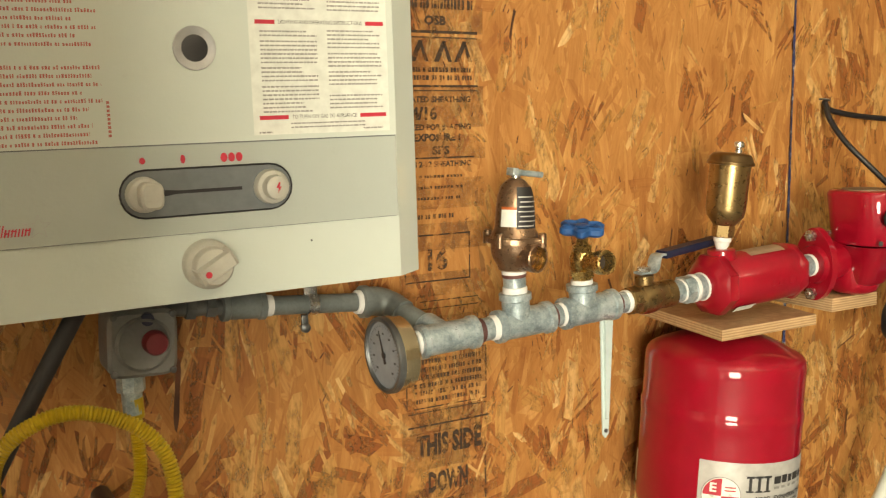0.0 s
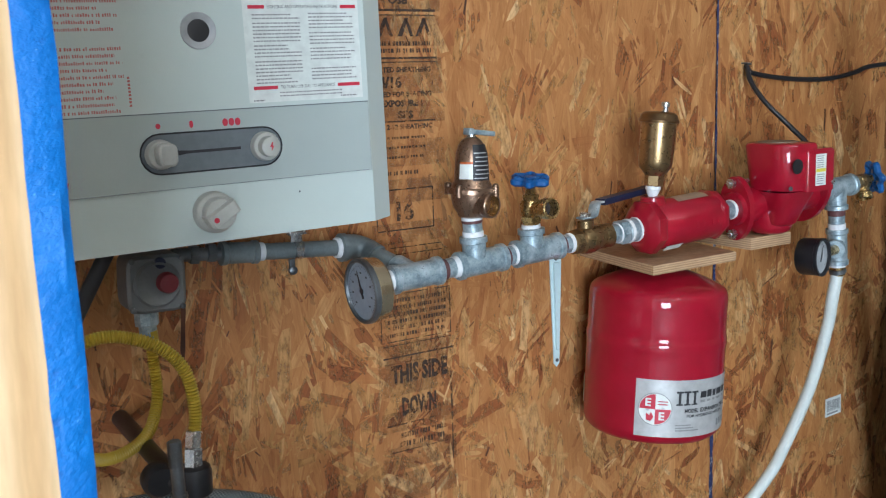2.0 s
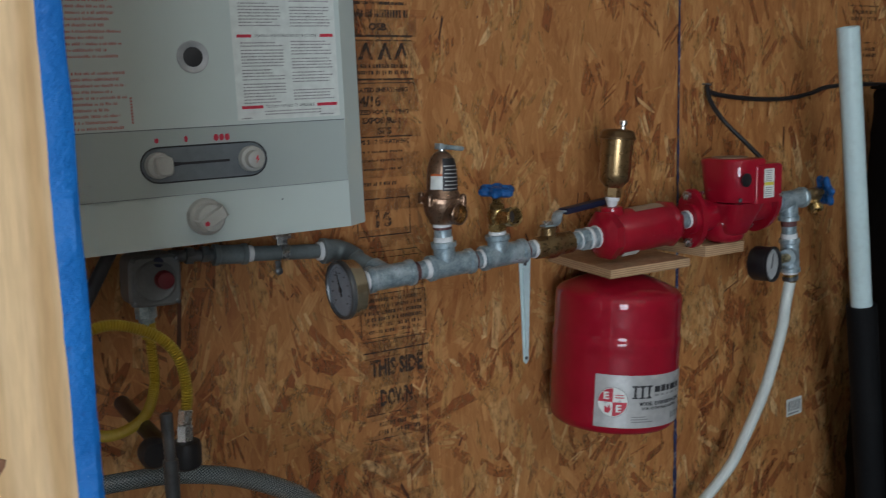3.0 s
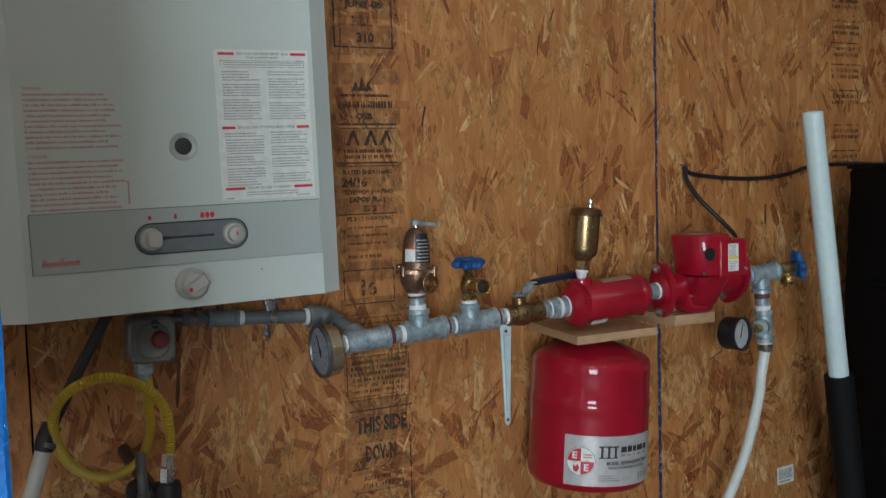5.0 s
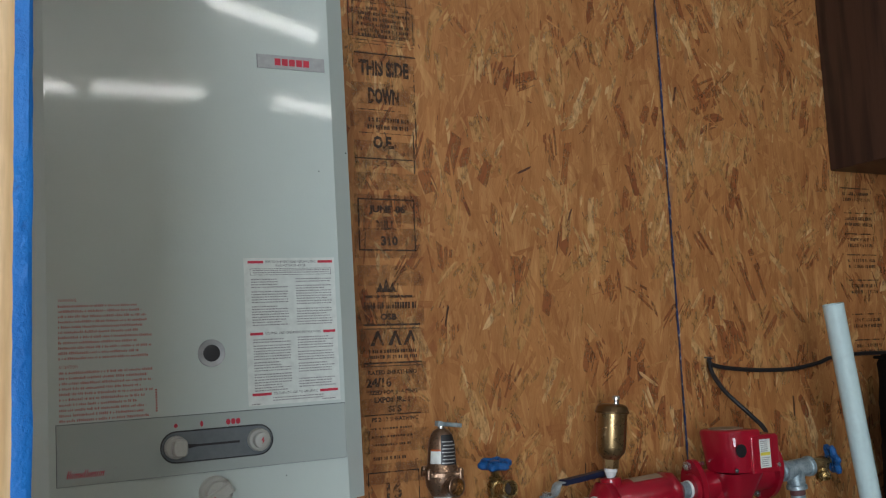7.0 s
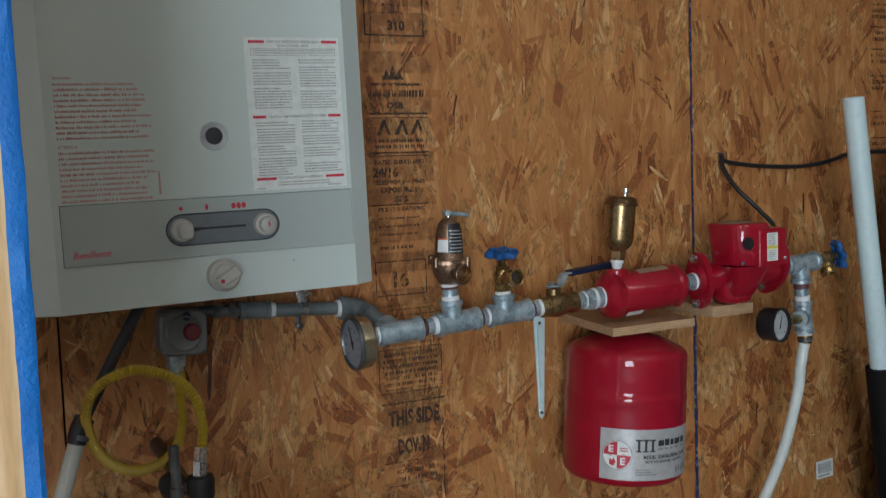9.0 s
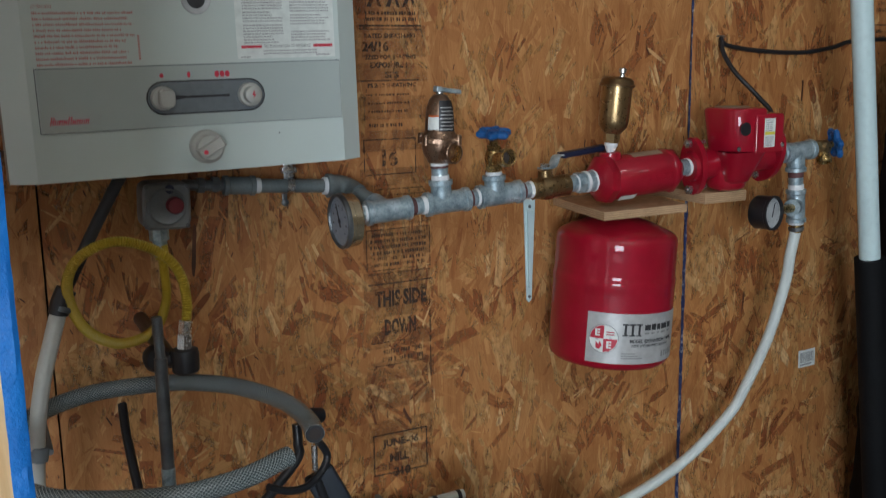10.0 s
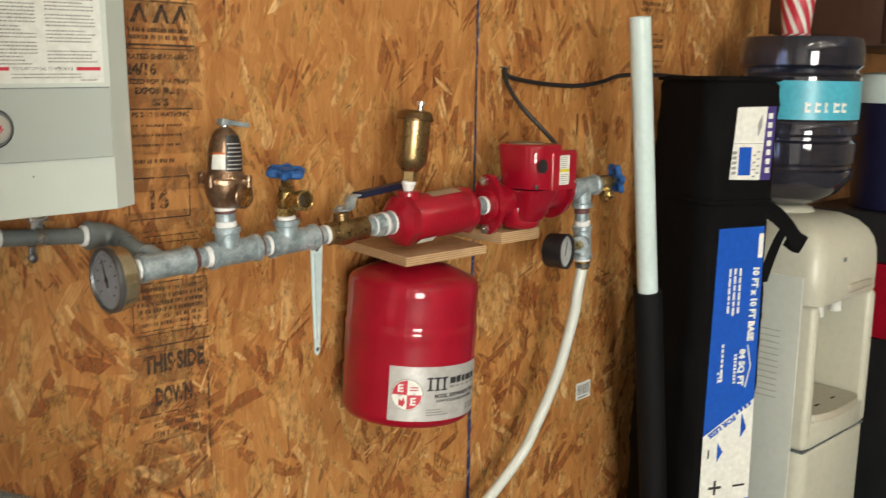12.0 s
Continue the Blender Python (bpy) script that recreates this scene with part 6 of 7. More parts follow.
# ---------------------------------------------------------------- gas side, under the heater
def gas_regulator():
    t = thing("gas_regulator", (-0.456, -0.08, 1.037), "grey die-cast gas regulator with a red knob", "regulator")
    F = facing(-0.4565, -0.108, 1.036) @ pose(0, 0, 0, 0, 0, -2)
    pts = []
    for i in range(32):
        a = 2 * math.pi * i / 32
        c, s = math.cos(a), math.sin(a)
        pts.append((math.copysign(abs(c) ** 0.35, c) * 0.0345, math.copysign(abs(s) ** 0.35, s) * 0.0345))
    cast = worn("die_cast_grey", (0.19, 0.20, 0.20), 0.5, 0.4, spread=0.25)
    part("body", Geo().prism(pts, 0.050, F @ Matrix.Translation((0, 0, -0.048)), 0.004), cast, t)
    part("cover_ring", Geo().lathe([(0.028, 0.0), (0.028, 0.004), (0.025, 0.006), (0.022, 0.004)], F, 32), cast, t)
    part("knob", Geo().lathe([(0.0125, 0.004), (0.0122, 0.014), (0.0105, 0.017), (0.004, 0.018)], F @ Matrix.Translation((0.010, 0.002, 0)), 24), plain("red_plastic", (0.17, 0.012, 0.018), 0.45), t, "red plastic knob")
    part("blue_mark", Geo().lathe([(0.0075, 0.0), (0.0065, 0.005)], F @ Matrix.Translation((0.004, 0.025, 0)), 14), BLUE_GRIP, t)
    part("cover_hollow", Geo().lathe([(0.0222, 0.0035), (0.014, 0.0026), (0.0, 0.0026)], F, 28), STEEL_DARK, t)
    for x, y in ((-0.029, -0.029), (0.029, -0.029), (-0.029, 0.029), (0.029, 0.029)):
        part("screw", Geo().lathe([(0.0036, 0.0), (0.0034, 0.003), (0.002, 0.0036)], F @ Matrix.Translation((x, y, 0.001)), 10), STEEL_DARK, t)
    g = Geo().rod((-0.467, -0.088, 1.004), (-0.467, -0.089, 0.984), 0.0145, 8)
    g.rod((-0.467, -0.089, 0.986), (-0.466, -0.090, 0.960), 0.0105, 18)
    part("outlet_nut", g, GALV, t)


gas_regulator()


def gas_hose():
    t = thing("gas_hose", (-0.54, -0.2, 0.93), "yellow coated corrugated gas hose in one loop", "gas hose")
    path = [(-0.466, -0.090, 0.975), (-0.464, -0.090, 0.942), (-0.466, -0.100, 0.893), (-0.492, -0.130, 0.860), (-0.544, -0.160, 0.856), (-0.590, -0.190, 0.892),
            (-0.609, -0.210, 0.946), (-0.600, -0.220, 0.985), (-0.571, -0.230, 1.008), (-0.536, -0.235, 1.012), (-0.494, -0.240, 0.994), (-0.471, -0.245, 0.965),
            (-0.465, -0.250, 0.926), (-0.469, -0.255, 0.896)]
    part("tubing", Geo().tube(path, 0.0066, 16, 14, 0.0008, 0.0034), YELLOW, t)
    g = Geo().rod((-0.469, -0.255, 0.902), (-0.472, -0.257, 0.884), 0.0092, 6)
    g.rod((-0.472, -0.257, 0.884), (-0.474, -0.259, 0.864), 0.0104, 6)
    part("flare_nut", g, CHROME, t, "bright steel flare nut")
    part("sleeve", Geo().rod((-0.466, -0.090, 0.978), (-0.465, -0.090, 0.956), 0.0100, 18), YELLOW, t)
    c = thing("gas_cock", (-0.475, -0.2, 0.84), "black gas shut-off fitting on the wall pipe", "gas valve")
    part("body", Geo().lathe([(0.015, -0.030), (0.0180, -0.027), (0.0188, -0.004), (0.017, 0.002), (0.010, 0.004)], pose(-0.474, -0.260, 0.862), 28), BLACK, c)
    part("handle", Geo().lathe([(0.012, -0.012), (0.0180, -0.008), (0.0188, 0.006), (0.015, 0.012)], facing(-0.508, -0.245, 0.853), 28), BLACK, c)
    part("link", Geo().rod((-0.505, -0.245, 0.852), (-0.474, -0.258, 0.846), 0.010, 16), BLACK, c)
    part("wall_stub", Geo().rod((-0.490, -0.250, 0.848), (-0.490, -0.003, 0.848), 0.011, 16), BLACK_PAINT, c)


gas_hose()


def cold_supply():
    t = thing("supply_hose", (-0.62, -0.2, 0.9), "dark sleeved riser joined to a cream water pipe", "water pipe")
    part("sleeve", Geo().tube([(-0.520, -0.190, 1.105), (-0.538, -0.200, 1.080), (-0.571, -0.200, 1.022), (-0.600, -0.200, 0.968), (-0.619, -0.200, 0.932)], 0.0080, 18, 8), RUBBER, t)
    g = Geo().tube([(-0.609, -0.200, 0.950), (-0.617, -0.200, 0.935), (-0.622, -0.200, 0.918)], 0.0130, 20, 5)
    part("cuff", g, BLACK, t)
    part("clamp", Geo().rod((-0.615, -0.200, 0.930), (-0.618, -0.200, 0.923), 0.0140, 20), STEEL_DARK, t)
    part("pipe", Geo().tube([(-0.621, -0.200, 0.922), (-0.634, -0.200, 0.880), (-0.649, -0.200, 0.828), (-0.662, -0.200, 0.755), (-0.670, -0.200, 0.640), (-0.672, -0.200, 0.40), (-0.672, -0.200, 0.0)], 0.0108, 20, 8), SHADED_PEX, t)
    g = Geo().rod((-0.660, -0.200, 0.742), (-0.664, -0.200, 0.722), 0.0130, 20)
    g.rod((-0.648, -0.205, 0.7325), (-0.648, -0.002, 0.7325), 0.0045, 12)
    part("pipe_clip", g, plain("grey_plastic", (0.16, 0.18, 0.19), 0.5), t)
    part("lower_coupling", Geo().rod((-0.668, -0.200, 0.655), (-0.670, -0.200, 0.632), 0.0135, 20), BLACK, t)


cold_supply()


def uncoiler():
    t = thing("tubing_uncoiler", (-0.53, -0.36, 0.0), "black tubular uncoiler stand with a steel spindle", "uncoiler")
    x, y = -0.530, -0.400
    g = Geo().rod((x, y, 0.949), (x + 0.001, y, 0.897), 0.0060, 16)
    for k in range(16):
        g.rod((x, y, 0.948 - k * 0.0015), (x, y, 0.9474 - k * 0.0015), 0.0066, 14, 0.0001)
    g.rod((x + 0.001, y, 0.899), (x + 0.0005, y, 0.760), 0.0076, 18)
    part("spindle", g, STEEL_DARK, t)
    part("lower_spindle", Geo().rod((x + 0.0005, y, 0.762), (x, y, 0.690), 0.0082, 18), GALV, t)
    part("hub", Geo().lathe([(0.018, 0), (0.020, 0.004), (0.020, 0.17), (0.014, 0.18)], pose(x, y, 0.52), 20), BLACK_PAINT, t)
    part("post", Geo().rod((x, y, 0.0), (x, y, 0.53), 0.016, 18), BLACK_PAINT, t)
    arms = [[(-0.545, -0.145, 0.762), (-0.547, -0.180, 0.730), (-0.546, -0.235, 0.684), (-0.542, -0.300, 0.630), (-0.533, -0.385, 0.570)],
            [(-0.351, -0.345, 0.764), (-0.352, -0.350, 0.738), (-0.362, -0.362, 0.717), (-0.450, -0.380, 0.642), (-0.520, -0.398, 0.580)],
            [(-0.498, -0.508, 0.756), (-0.497, -0.500, 0.720), (-0.500, -0.480, 0.660), (-0.520, -0.415, 0.575)],
            [(-0.716, -0.330, 0.762), (-0.700, -0.335, 0.720), (-0.640, -0.360, 0.650), (-0.542, -0.395, 0.580)]]
    for a in arms:
        part("arm", Geo().tube(a, 0.0066, 12, 7), BLACK_PAINT, t)
    part("side_hook", Geo().tube([(-0.414, -0.420, 0.719), (-0.385, -0.412, 0.704), (-0.356, -0.400, 0.700), (-0.332, -0.388, 0.712), (-0.322, -0.380, 0.728), (-0.334, -0.385, 0.750), (-0.347, -0.400, 0.764)], 0.0052, 10, 7), BLACK_PAINT, t)
    part("lever_rod", Geo().rod((-0.3365, -0.372, 0.742), (-0.337, -0.372, 0.706), 0.0042, 12), CHROME, t)
    pad_m, L = along((-0.331, -0.365, 0.700), (-0.287, -0.365, 0.610))
    part("lever_pad", Geo().box((-0.007, -0.021, 0.0), (0.007, 0.021, L), pad_m @ pose(0, 0, 0, 0, 0, 12), 0.004, 3), BOOT, t, "flat black rubber pad")
    part("lever_arm", Geo().tube([(-0.336, -0.368, 0.700), (-0.318, -0.372, 0.640), (-0.300, -0.378, 0.585), (-0.40, -0.39, 0.56), (-0.520, -0.398, 0.560)], 0.0060, 10, 6), BLACK_PAINT, t)
    part("end_cap", Geo().rod((-0.338, -0.352, 0.776), (-0.313, -0.340, 0.768), 0.0105, 16, 0.004), BOOT, t)
    for k in range(3):
        a = radians(90 + 120 * k)
        part("foot", Geo().tube([(x, y, 0.10), (x + 0.1 * math.cos(a), y + 0.1 * math.sin(a), 0.07), (x + 0.24 * math.cos(a), y + 0.24 * math.sin(a), 0.008)], 0.009, 12, 6), BLACK_PAINT, t)
    h = thing("braided_hose", (-0.52, -0.32, 0.775), "clear grey braided hose coiled once on the uncoiler", "hose")
    ring = [(-0.350, -0.418, 0.776), (-0.344, -0.370, 0.778), (-0.352, -0.294, 0.780), (-0.390, -0.210, 0.781), (-0.440, -0.162, 0.782), (-0.494, -0.138, 0.782), (-0.584, -0.129, 0.780),
            (-0.660, -0.173, 0.777), (-0.712, -0.250, 0.774), (-0.722, -0.330, 0.772), (-0.690, -0.412, 0.772), (-0.642, -0.468, 0.773), (-0.550, -0.510, 0.774), (-0.470, -0.506, 0.776), (-0.403, -0.476, 0.779)]
    part("tubing", Geo().tube(ring, 0.0125, 22, 12, uv=True), BRAID, h)
    d = (Vector(ring[0]) - Vector(ring[1])).normalized()
    part("bore", Geo().rod(Vector(ring[0]) - d * 0.002, Vector(ring[0]) + d * 0.0006, 0.0122, 18, 0.0002), RUBBER, h)
    part("hollow", Geo().rod(Vector(ring[0]), Vector(ring[0]) + d * 0.0011, 0.0080, 18, 0.0002), SEAM_DARK, h)


uncoiler()


# ---------------------------------------------------------------- water tubing low on the wall
def water_tubing():
    t = thing("return_hose", (0.55, -0.09, 0.43), "white water hose curving down from the pipe run", "water hose")
    p0 = at(0.729, -0.152)
    path = [tuple(p0), (0.7275, -0.164, 0.850), (0.729, -0.155, 0.797), (0.712, -0.135, 0.682), (0.682, -0.110, 0.575), (0.652, -0.092, 0.505), (0.542, -0.080, 0.418), (0.413, -0.070, 0.364), (0.336, -0.060, 0.346), (0.245, -0.058, 0.338), (0.12, -0.058, 0.341), (-0.02, -0.058, 0.348)]
    part("tubing", Geo().tube(path, 0.0108, 20, 10), PEX, t)
    part("clamp", Geo().rod((0.163, -0.058, 0.3395), (0.177, -0.058, 0.339), 0.0120, 18), STEEL_DARK, t)
    # worn line of print along the hose
    rng = random.Random(12)
    ink = Geo()
    n = Vector((0.35, -0.92, -0.12)).normalized()
    pts = smooth([Vector(p) for p in path[1:9]], 14)
    for a, b in zip(pts, pts[1:]):
        d = (b - a).normalized()
        side = d.cross(n).normalized()
        out = side.cross(d).normalized()
        steps = max(1, int((b - a).length / 0.0042))
        for k in range(steps):
            if rng.random() < 0.42:
                continue
            c = a.lerp(b, (k + 0.5) / steps) + out * 0.01095
            u, w = d * rng.uniform(0.0008, 0.0017), side * rng.uniform(0.0007, 0.0014)
            ink.add([c - u - w, c + u - w, c + u + w, c - u + w], [(0, 1, 2, 3)])
    tagged(part("print", ink, GREY_TEXT, t, "worn grey line of print"), kind="stuff")
    up = [(-0.005, -0.078, 0.408), (-0.022, -0.078, 0.418), (-0.062, -0.078, 0.438), (-0.108, -0.078, 0.459), (-0.164, -0.078, 0.471), (-0.212, -0.078, 0.476), (-0.255, -0.078, 0.479), (-0.33, -0.078, 0.472), (-0.43, -0.078, 0.445), (-0.56, -0.078, 0.38)]
    low = [(-0.045, -0.055, 0.449), (-0.070, -0.055, 0.440), (-0.101, -0.055, 0.434), (-0.147, -0.055, 0.436), (-0.184, -0.055, 0.434), (-0.221, -0.055, 0.431), (-0.32, -0.055, 0.415), (-0.46, -0.055, 0.365)]
    for path, r in ((up, 0.0118), (low, 0.0108)):
        w = thing("water_tube", path[2], "cream water tube running along the wall", "water hose", "tubes along the wall")
        part("tubing", Geo().tube(path, r, 18, 8), CREAM, w)
    part("clip_band", Geo().rod((-0.110, -0.055, 0.4340), (-0.094, -0.055, 0.4350), 0.0120, 18), RECESS, w, "grey plastic pipe clip")
    part("clip_plate", Geo().box((-0.106, -0.044, 0.398), (-0.096, -0.002, 0.464), None, 0.002), RECESS, w)
    s = thing("pipe_stub", (0.0, -0.055, 0.45), "short capped white pipe end with dark clamps", "pipe")
    def stub(name, x0, x1, r, mat):
        part(name, Geo().rod((x0, -0.055, 0.4510 + 0.02 * x0), (x1, -0.055, 0.4510 + 0.02 * x1), r, 20), mat, s)
    stub("pipe", -0.020, 0.050, 0.0096, PEX)
    stub("fitting", -0.062, -0.014, 0.0088, STEEL_DARK)
    stub("seal", -0.046, -0.041, 0.0096, PEX)
    stub("clamp", -0.058, -0.050, 0.0106, BLACK)
    stub("clamp", -0.013, -0.005, 0.0108, BLACK)
    stub("clamp", 0.035, 0.043, 0.0108, BLACK)


water_tubing()


def rubber_boot(x, y, h, r, lobe, flap_path):
    """A boot whose soft top has slumped: a bulging fold in front, the pull flap curling over behind it."""
    t = thing("rubber_boot", (x, y, 0), "tall black rubber boot with its top folded over", "boot", "boots by the wall")
    m = pose(x, y, 0)
    seg = 30
    rings = [(0.0, 0.055), (0.04, 0.060), (0.10, 0.056), (0.2, 0.055), (0.30, 0.060), (h - 0.09, r), (h - 0.05, r * 1.02), (h - 0.022, r * 0.93), (h - 0.006, r * 0.66), (h, r * 0.3), (h, 0.001)]
    vs, fs = [], []
    for z, rr in rings:
        for k in range(seg):
            a = 2 * math.pi * k / seg
            d = 1 + (0.07 * math.sin(2 * a + 0.8 + z * 3) + 0.04 * math.sin(5 * a + z * 20)) * (z / h)
            vs.append((rr * d * math.cos(a), rr * d * math.sin(a), z))
    for j in range(len(rings) - 1):
        for k in range(seg):
            b = (k + 1) % seg
            fs.append((j * seg + k, j * seg + b, (j + 1) * seg + b, (j + 1) * seg + k))
    part("shaft", Geo().add(vs, fs, m), BOOT, t)
    foot = Geo()
    foot.tube([(0.0, 0.03, 0.052), (0.0, -0.05, 0.050), (0.0, -0.13, 0.045), (0.0, -0.185, 0.038)], lambda s: 0.050 - 0.08 * max(0, s - 0.14), 20, 8)
    foot.v = [tuple(m @ Vector((p[0], p[1], max(p[2], 0.004)))) for p in foot.v]
    part("foot", foot, BOOT, t)
    c, radii, lean = lobe
    vs, fs, rows = [], [], 16
    for j in range(rows + 1):
        b = -math.pi / 2 + math.pi * j / rows
        for k in range(seg):
            a = 2 * math.pi * k / seg
            d = 1 + 0.045 * math.sin(4 * a + 5 * b) + 0.035 * math.sin(7 * a - 3 * b)
            q = math.cos(b) ** 0.8 * d
            vs.append((radii[0] * q * math.cos(a) + lean * math.sin(b), radii[1] * q * math.sin(a), radii[2] * math.sin(b)))
    for j in range(rows):
        for k in range(seg):
            e = (k + 1) % seg
            fs.append((j * seg + k, j * seg + e, (j + 1) * seg + e, (j + 1) * seg + k))
    part("folded_top", Geo().add(vs, fs, Matrix.Translation(c)), BOOT, t)
    part("pull_flap", Geo().tube(flap_path, lambda s: min(0.0085 + 0.24 * s, 0.0195), 20, 8), BOOT, t)


rubber_boot(-0.066, -0.235, 0.500, 0.066, ((-0.096, -0.262, 0.478), (0.044, 0.036, 0.052), -0.006),
            [(-0.083, -0.245, 0.537), (-0.068, -0.243, 0.531), (-0.049, -0.241, 0.514), (-0.032, -0.240, 0.495), (-0.016, -0.240, 0.470), (-0.010, -0.240, 0.420)])
rubber_boot(0.160, -0.235, 0.420, 0.058, ((0.126, -0.262, 0.425), (0.032, 0.030, 0.050), 0.000),
            [(0.147, -0.245, 0.480), (0.162, -0.243, 0.466), (0.182, -0.241, 0.448), (0.197, -0.240, 0.428), (0.203, -0.240, 0.400), (0.204, -0.240, 0.350)])


def wall_stickers():
    rng = random.Random(8)
    for x0, z0, x1, z1, turn in ((0.212, 0.327, 0.262, 0.372, -3), (0.943, 0.536, 0.995, 0.577, 2)):
        t = thing("barcode_sticker", ((x0 + x1) / 2, -0.003, (z0 + z1) / 2), "small white barcode sticker on the strand board", "sticker", "wall stickers")
        F = facing((x0 + x1) / 2, -0.0030, (z0 + z1) / 2) @ pose(0, 0, 0, 0, 0, turn)
        w, h = (x1 - x0) / 2, (z1 - z0) / 2
        part("paper", quad(Geo(), F, -w, -h, w, h), PAPER, t)
        g = Geo()
        x = -w * 0.8
        while x < w * 0.8:
            b = rng.choice((0.0006, 0.001, 0.0016))
            quad(g, F, x, -h * 0.45, x + b, h * 0.72, 0.0004)
            x += b + rng.choice((0.0007, 0.0012))
        quad(g, F, -w * 0.8, -h * 0.8, w * 0.6, -h * 0.62, 0.0004)
        part("bars", g, GREY_TEXT, t)


wall_stickers()


# ---------------------------------------------------------------- far end
def pole():
    top, joint = Vector((0.814, -0.217, 1.374)), Vector((0.903, -0.207, 0.833))
    d = (joint - top) / (top.z - joint.z)
    def on(z):
        return joint + d * (joint.z - z)
    t = thing("plastic_pole", tuple(on(0.0)), "white plastic pipe with a black foam sleeve leaning upright", "pipe")
    R = 0.0205
    m, L = along(on(0.0), on(1.374))
    part("pipe", Geo().lathe([(R - 0.003, 0), (R, 0.001), (R, L - 0.001), (R - 0.0008, L), (R - 0.004, L), (R - 0.004, L - 0.03)], m, 28), WHITE_PIPE, t)
    part("foam_sleeve", Geo().tube([on(0.262), on(0.45), on(0.66), on(0.834)], 0.0295, 24, 6), FOAM, t, "black foam sleeve")


pole()


def canopy_bag():
    F = Vector((0.954, -0.295, 0))
    u, n = Vector((0.904, -0.428, 0)), Vector((-0.428, -0.904, 0))
    t = thing("canopy_bag", (1.06, -0.24, 0), "tall black cloth canopy bag with blue and white labels", "bag")
    ax = Matrix(((*u, 0), (*(-n), 0), (0, 0, 1, 0), (0, 0, 0, 1))).transposed()
    B = Matrix.Translation(F) @ ax  # x along the label side, y into the bag
    W, D, H = 0.168, 0.172, 1.268
    vs, fs = [], []
    rng = random.Random(2)
    k = 7
    zs = [0.0, 0.02] + [0.05 + i * 0.0485 for i in range(25)] + [H - 0.018, H - 0.004, H]
    sect = []
    for cx, cy, a0 in ((W - 0.03, D - 0.03, 0), (0.03, D - 0.03, 90), (0.03, 0.03, 180), (W - 0.03, 0.03, 270)):
        for i in range(k + 1):
            a = radians(a0 + 90 * i / k)
            sect.append((cx + 0.03 * math.cos(a), cy + 0.03 * math.sin(a)))
    ns = len(sect)
    for z in zs:
        edge = min(z / 0.02, 1, (H - z) / 0.018 if z > H - 0.018 else 1)
        s = 0.90 + 0.10 * max(0.0, edge)
        for i, (x, y) in enumerate(sect):
            wv = 0.0035 * math.sin(i * 0.9 + z * 9) * math.sin(z * 23 + i * 0.3) + 0.002 * math.sin(z * 61 + i)
            if y < 0.002:
                wv *= 0.1
            dx, dy = x - W / 2, y - D / 2
            q = s + wv / 0.1
            deep = 1.70 - 0.46 * z / H
            vs.append((W / 2 + dx * q, (D / 2 + dy * q) * deep, z))
    for j in range(len(zs) - 1):
        for i in range(ns):
            b = (i + 1) % ns
            fs.append((j * ns + i, j * ns + b, (j + 1) * ns + b, (j + 1) * ns + i))
    fs.append(tuple((len(zs) - 1) * ns + i for i in range(ns)))
    fs.append(tuple(range(ns))[::-1])
    part("cloth_body", Geo().add(vs, fs, B), BAG, t)
    for zz in (1.262, 0.03):
        loop = [(x, y * (1.70 - 0.46 * zz / H), zz) for x, y in sect[::2]] 
        loop.append(loop[0])
        part("piping", Geo().tube([B @ Vector(p) for p in loop], 0.0035, 8, 3), BAG, t)
    L = B @ pose(0, 0, 0, 90, 0, 0)  # x along the side, y up, z out of the bag
    lift = 0.0022
    up = part("upper_label", Geo().add([(0.050, 1.066, lift), (0.121, 1.064, lift), (0.129, 1.210, lift), (0.060, 1.208, lift)], [(0, 1, 2, 3)], L), PAPER, t, "white and blue printed label")
    part("purple_edge", Geo().add([(0.121, 1.064, lift), (0.146, 1.064, lift), (0.150, 1.211, lift), (0.129, 1.210, lift)], [(0, 1, 2, 3)], L), PURPLE, up)
    part("blue_square", quad(Geo(), L, 0.069, 1.074, 0.098, 1.130, lift + 0.0005), BAG_BLUE, up)
    g = Geo()
    for k in range(5):
        quad(g, L, 0.054, 1.076 + k * 0.010, 0.064, 1.082 + k * 0.010, lift + 0.0005)
    quad(g, L, 0.055, 1.1365, 0.124, 1.1375, lift + 0.0005)
    g.add([(0.110, 1.150, lift + 0.0005), (0.118, 1.172, lift + 0.0005), (0.118, 1.196, lift + 0.0005), (0.108, 1.176, lift + 0.0005)], [(0, 1, 2, 3)], L)
    for k in range(8):
        quad(g, L, 0.102 + 0.009 * (k % 2), 1.070 + 0.007 * k, 0.109 + 0.009 * (k % 2), 1.073 + 0.007 * k, lift + 0.0005)
    part("label_bars", g, GREY_TEXT, up)
    g = Geo()
    for k in range(7):
        quad(g, L, 0.132, 1.078 + k * 0.018, 0.142, 1.089 + k * 0.018, lift + 0.0005)
    part("pale_bars", g, PAPER, up)
    lo = part("lower_label", Geo().add([(0.030, 0.530, lift), (0.148, 0.604, lift), (0.143, 0.970, lift), (0.036, 0.967, lift)], [(0, 1, 2, 3)], L), BAG_BLUE, t, "long blue label")
    wh = part("white_field", Geo().add([(0.030, 0.374, lift), (0.152, 0.382, lift), (0.148, 0.604, lift), (0.030, 0.530, lift)], [(0, 1, 2, 3)], L), PAPER, lo)
    part("blue_foot", Geo().add([(0.032, 0.290, lift), (0.152, 0.300, lift), (0.152, 0.382, lift), (0.030, 0.374, lift)], [(0, 1, 2, 3)], L), BAG_BLUE, lo)
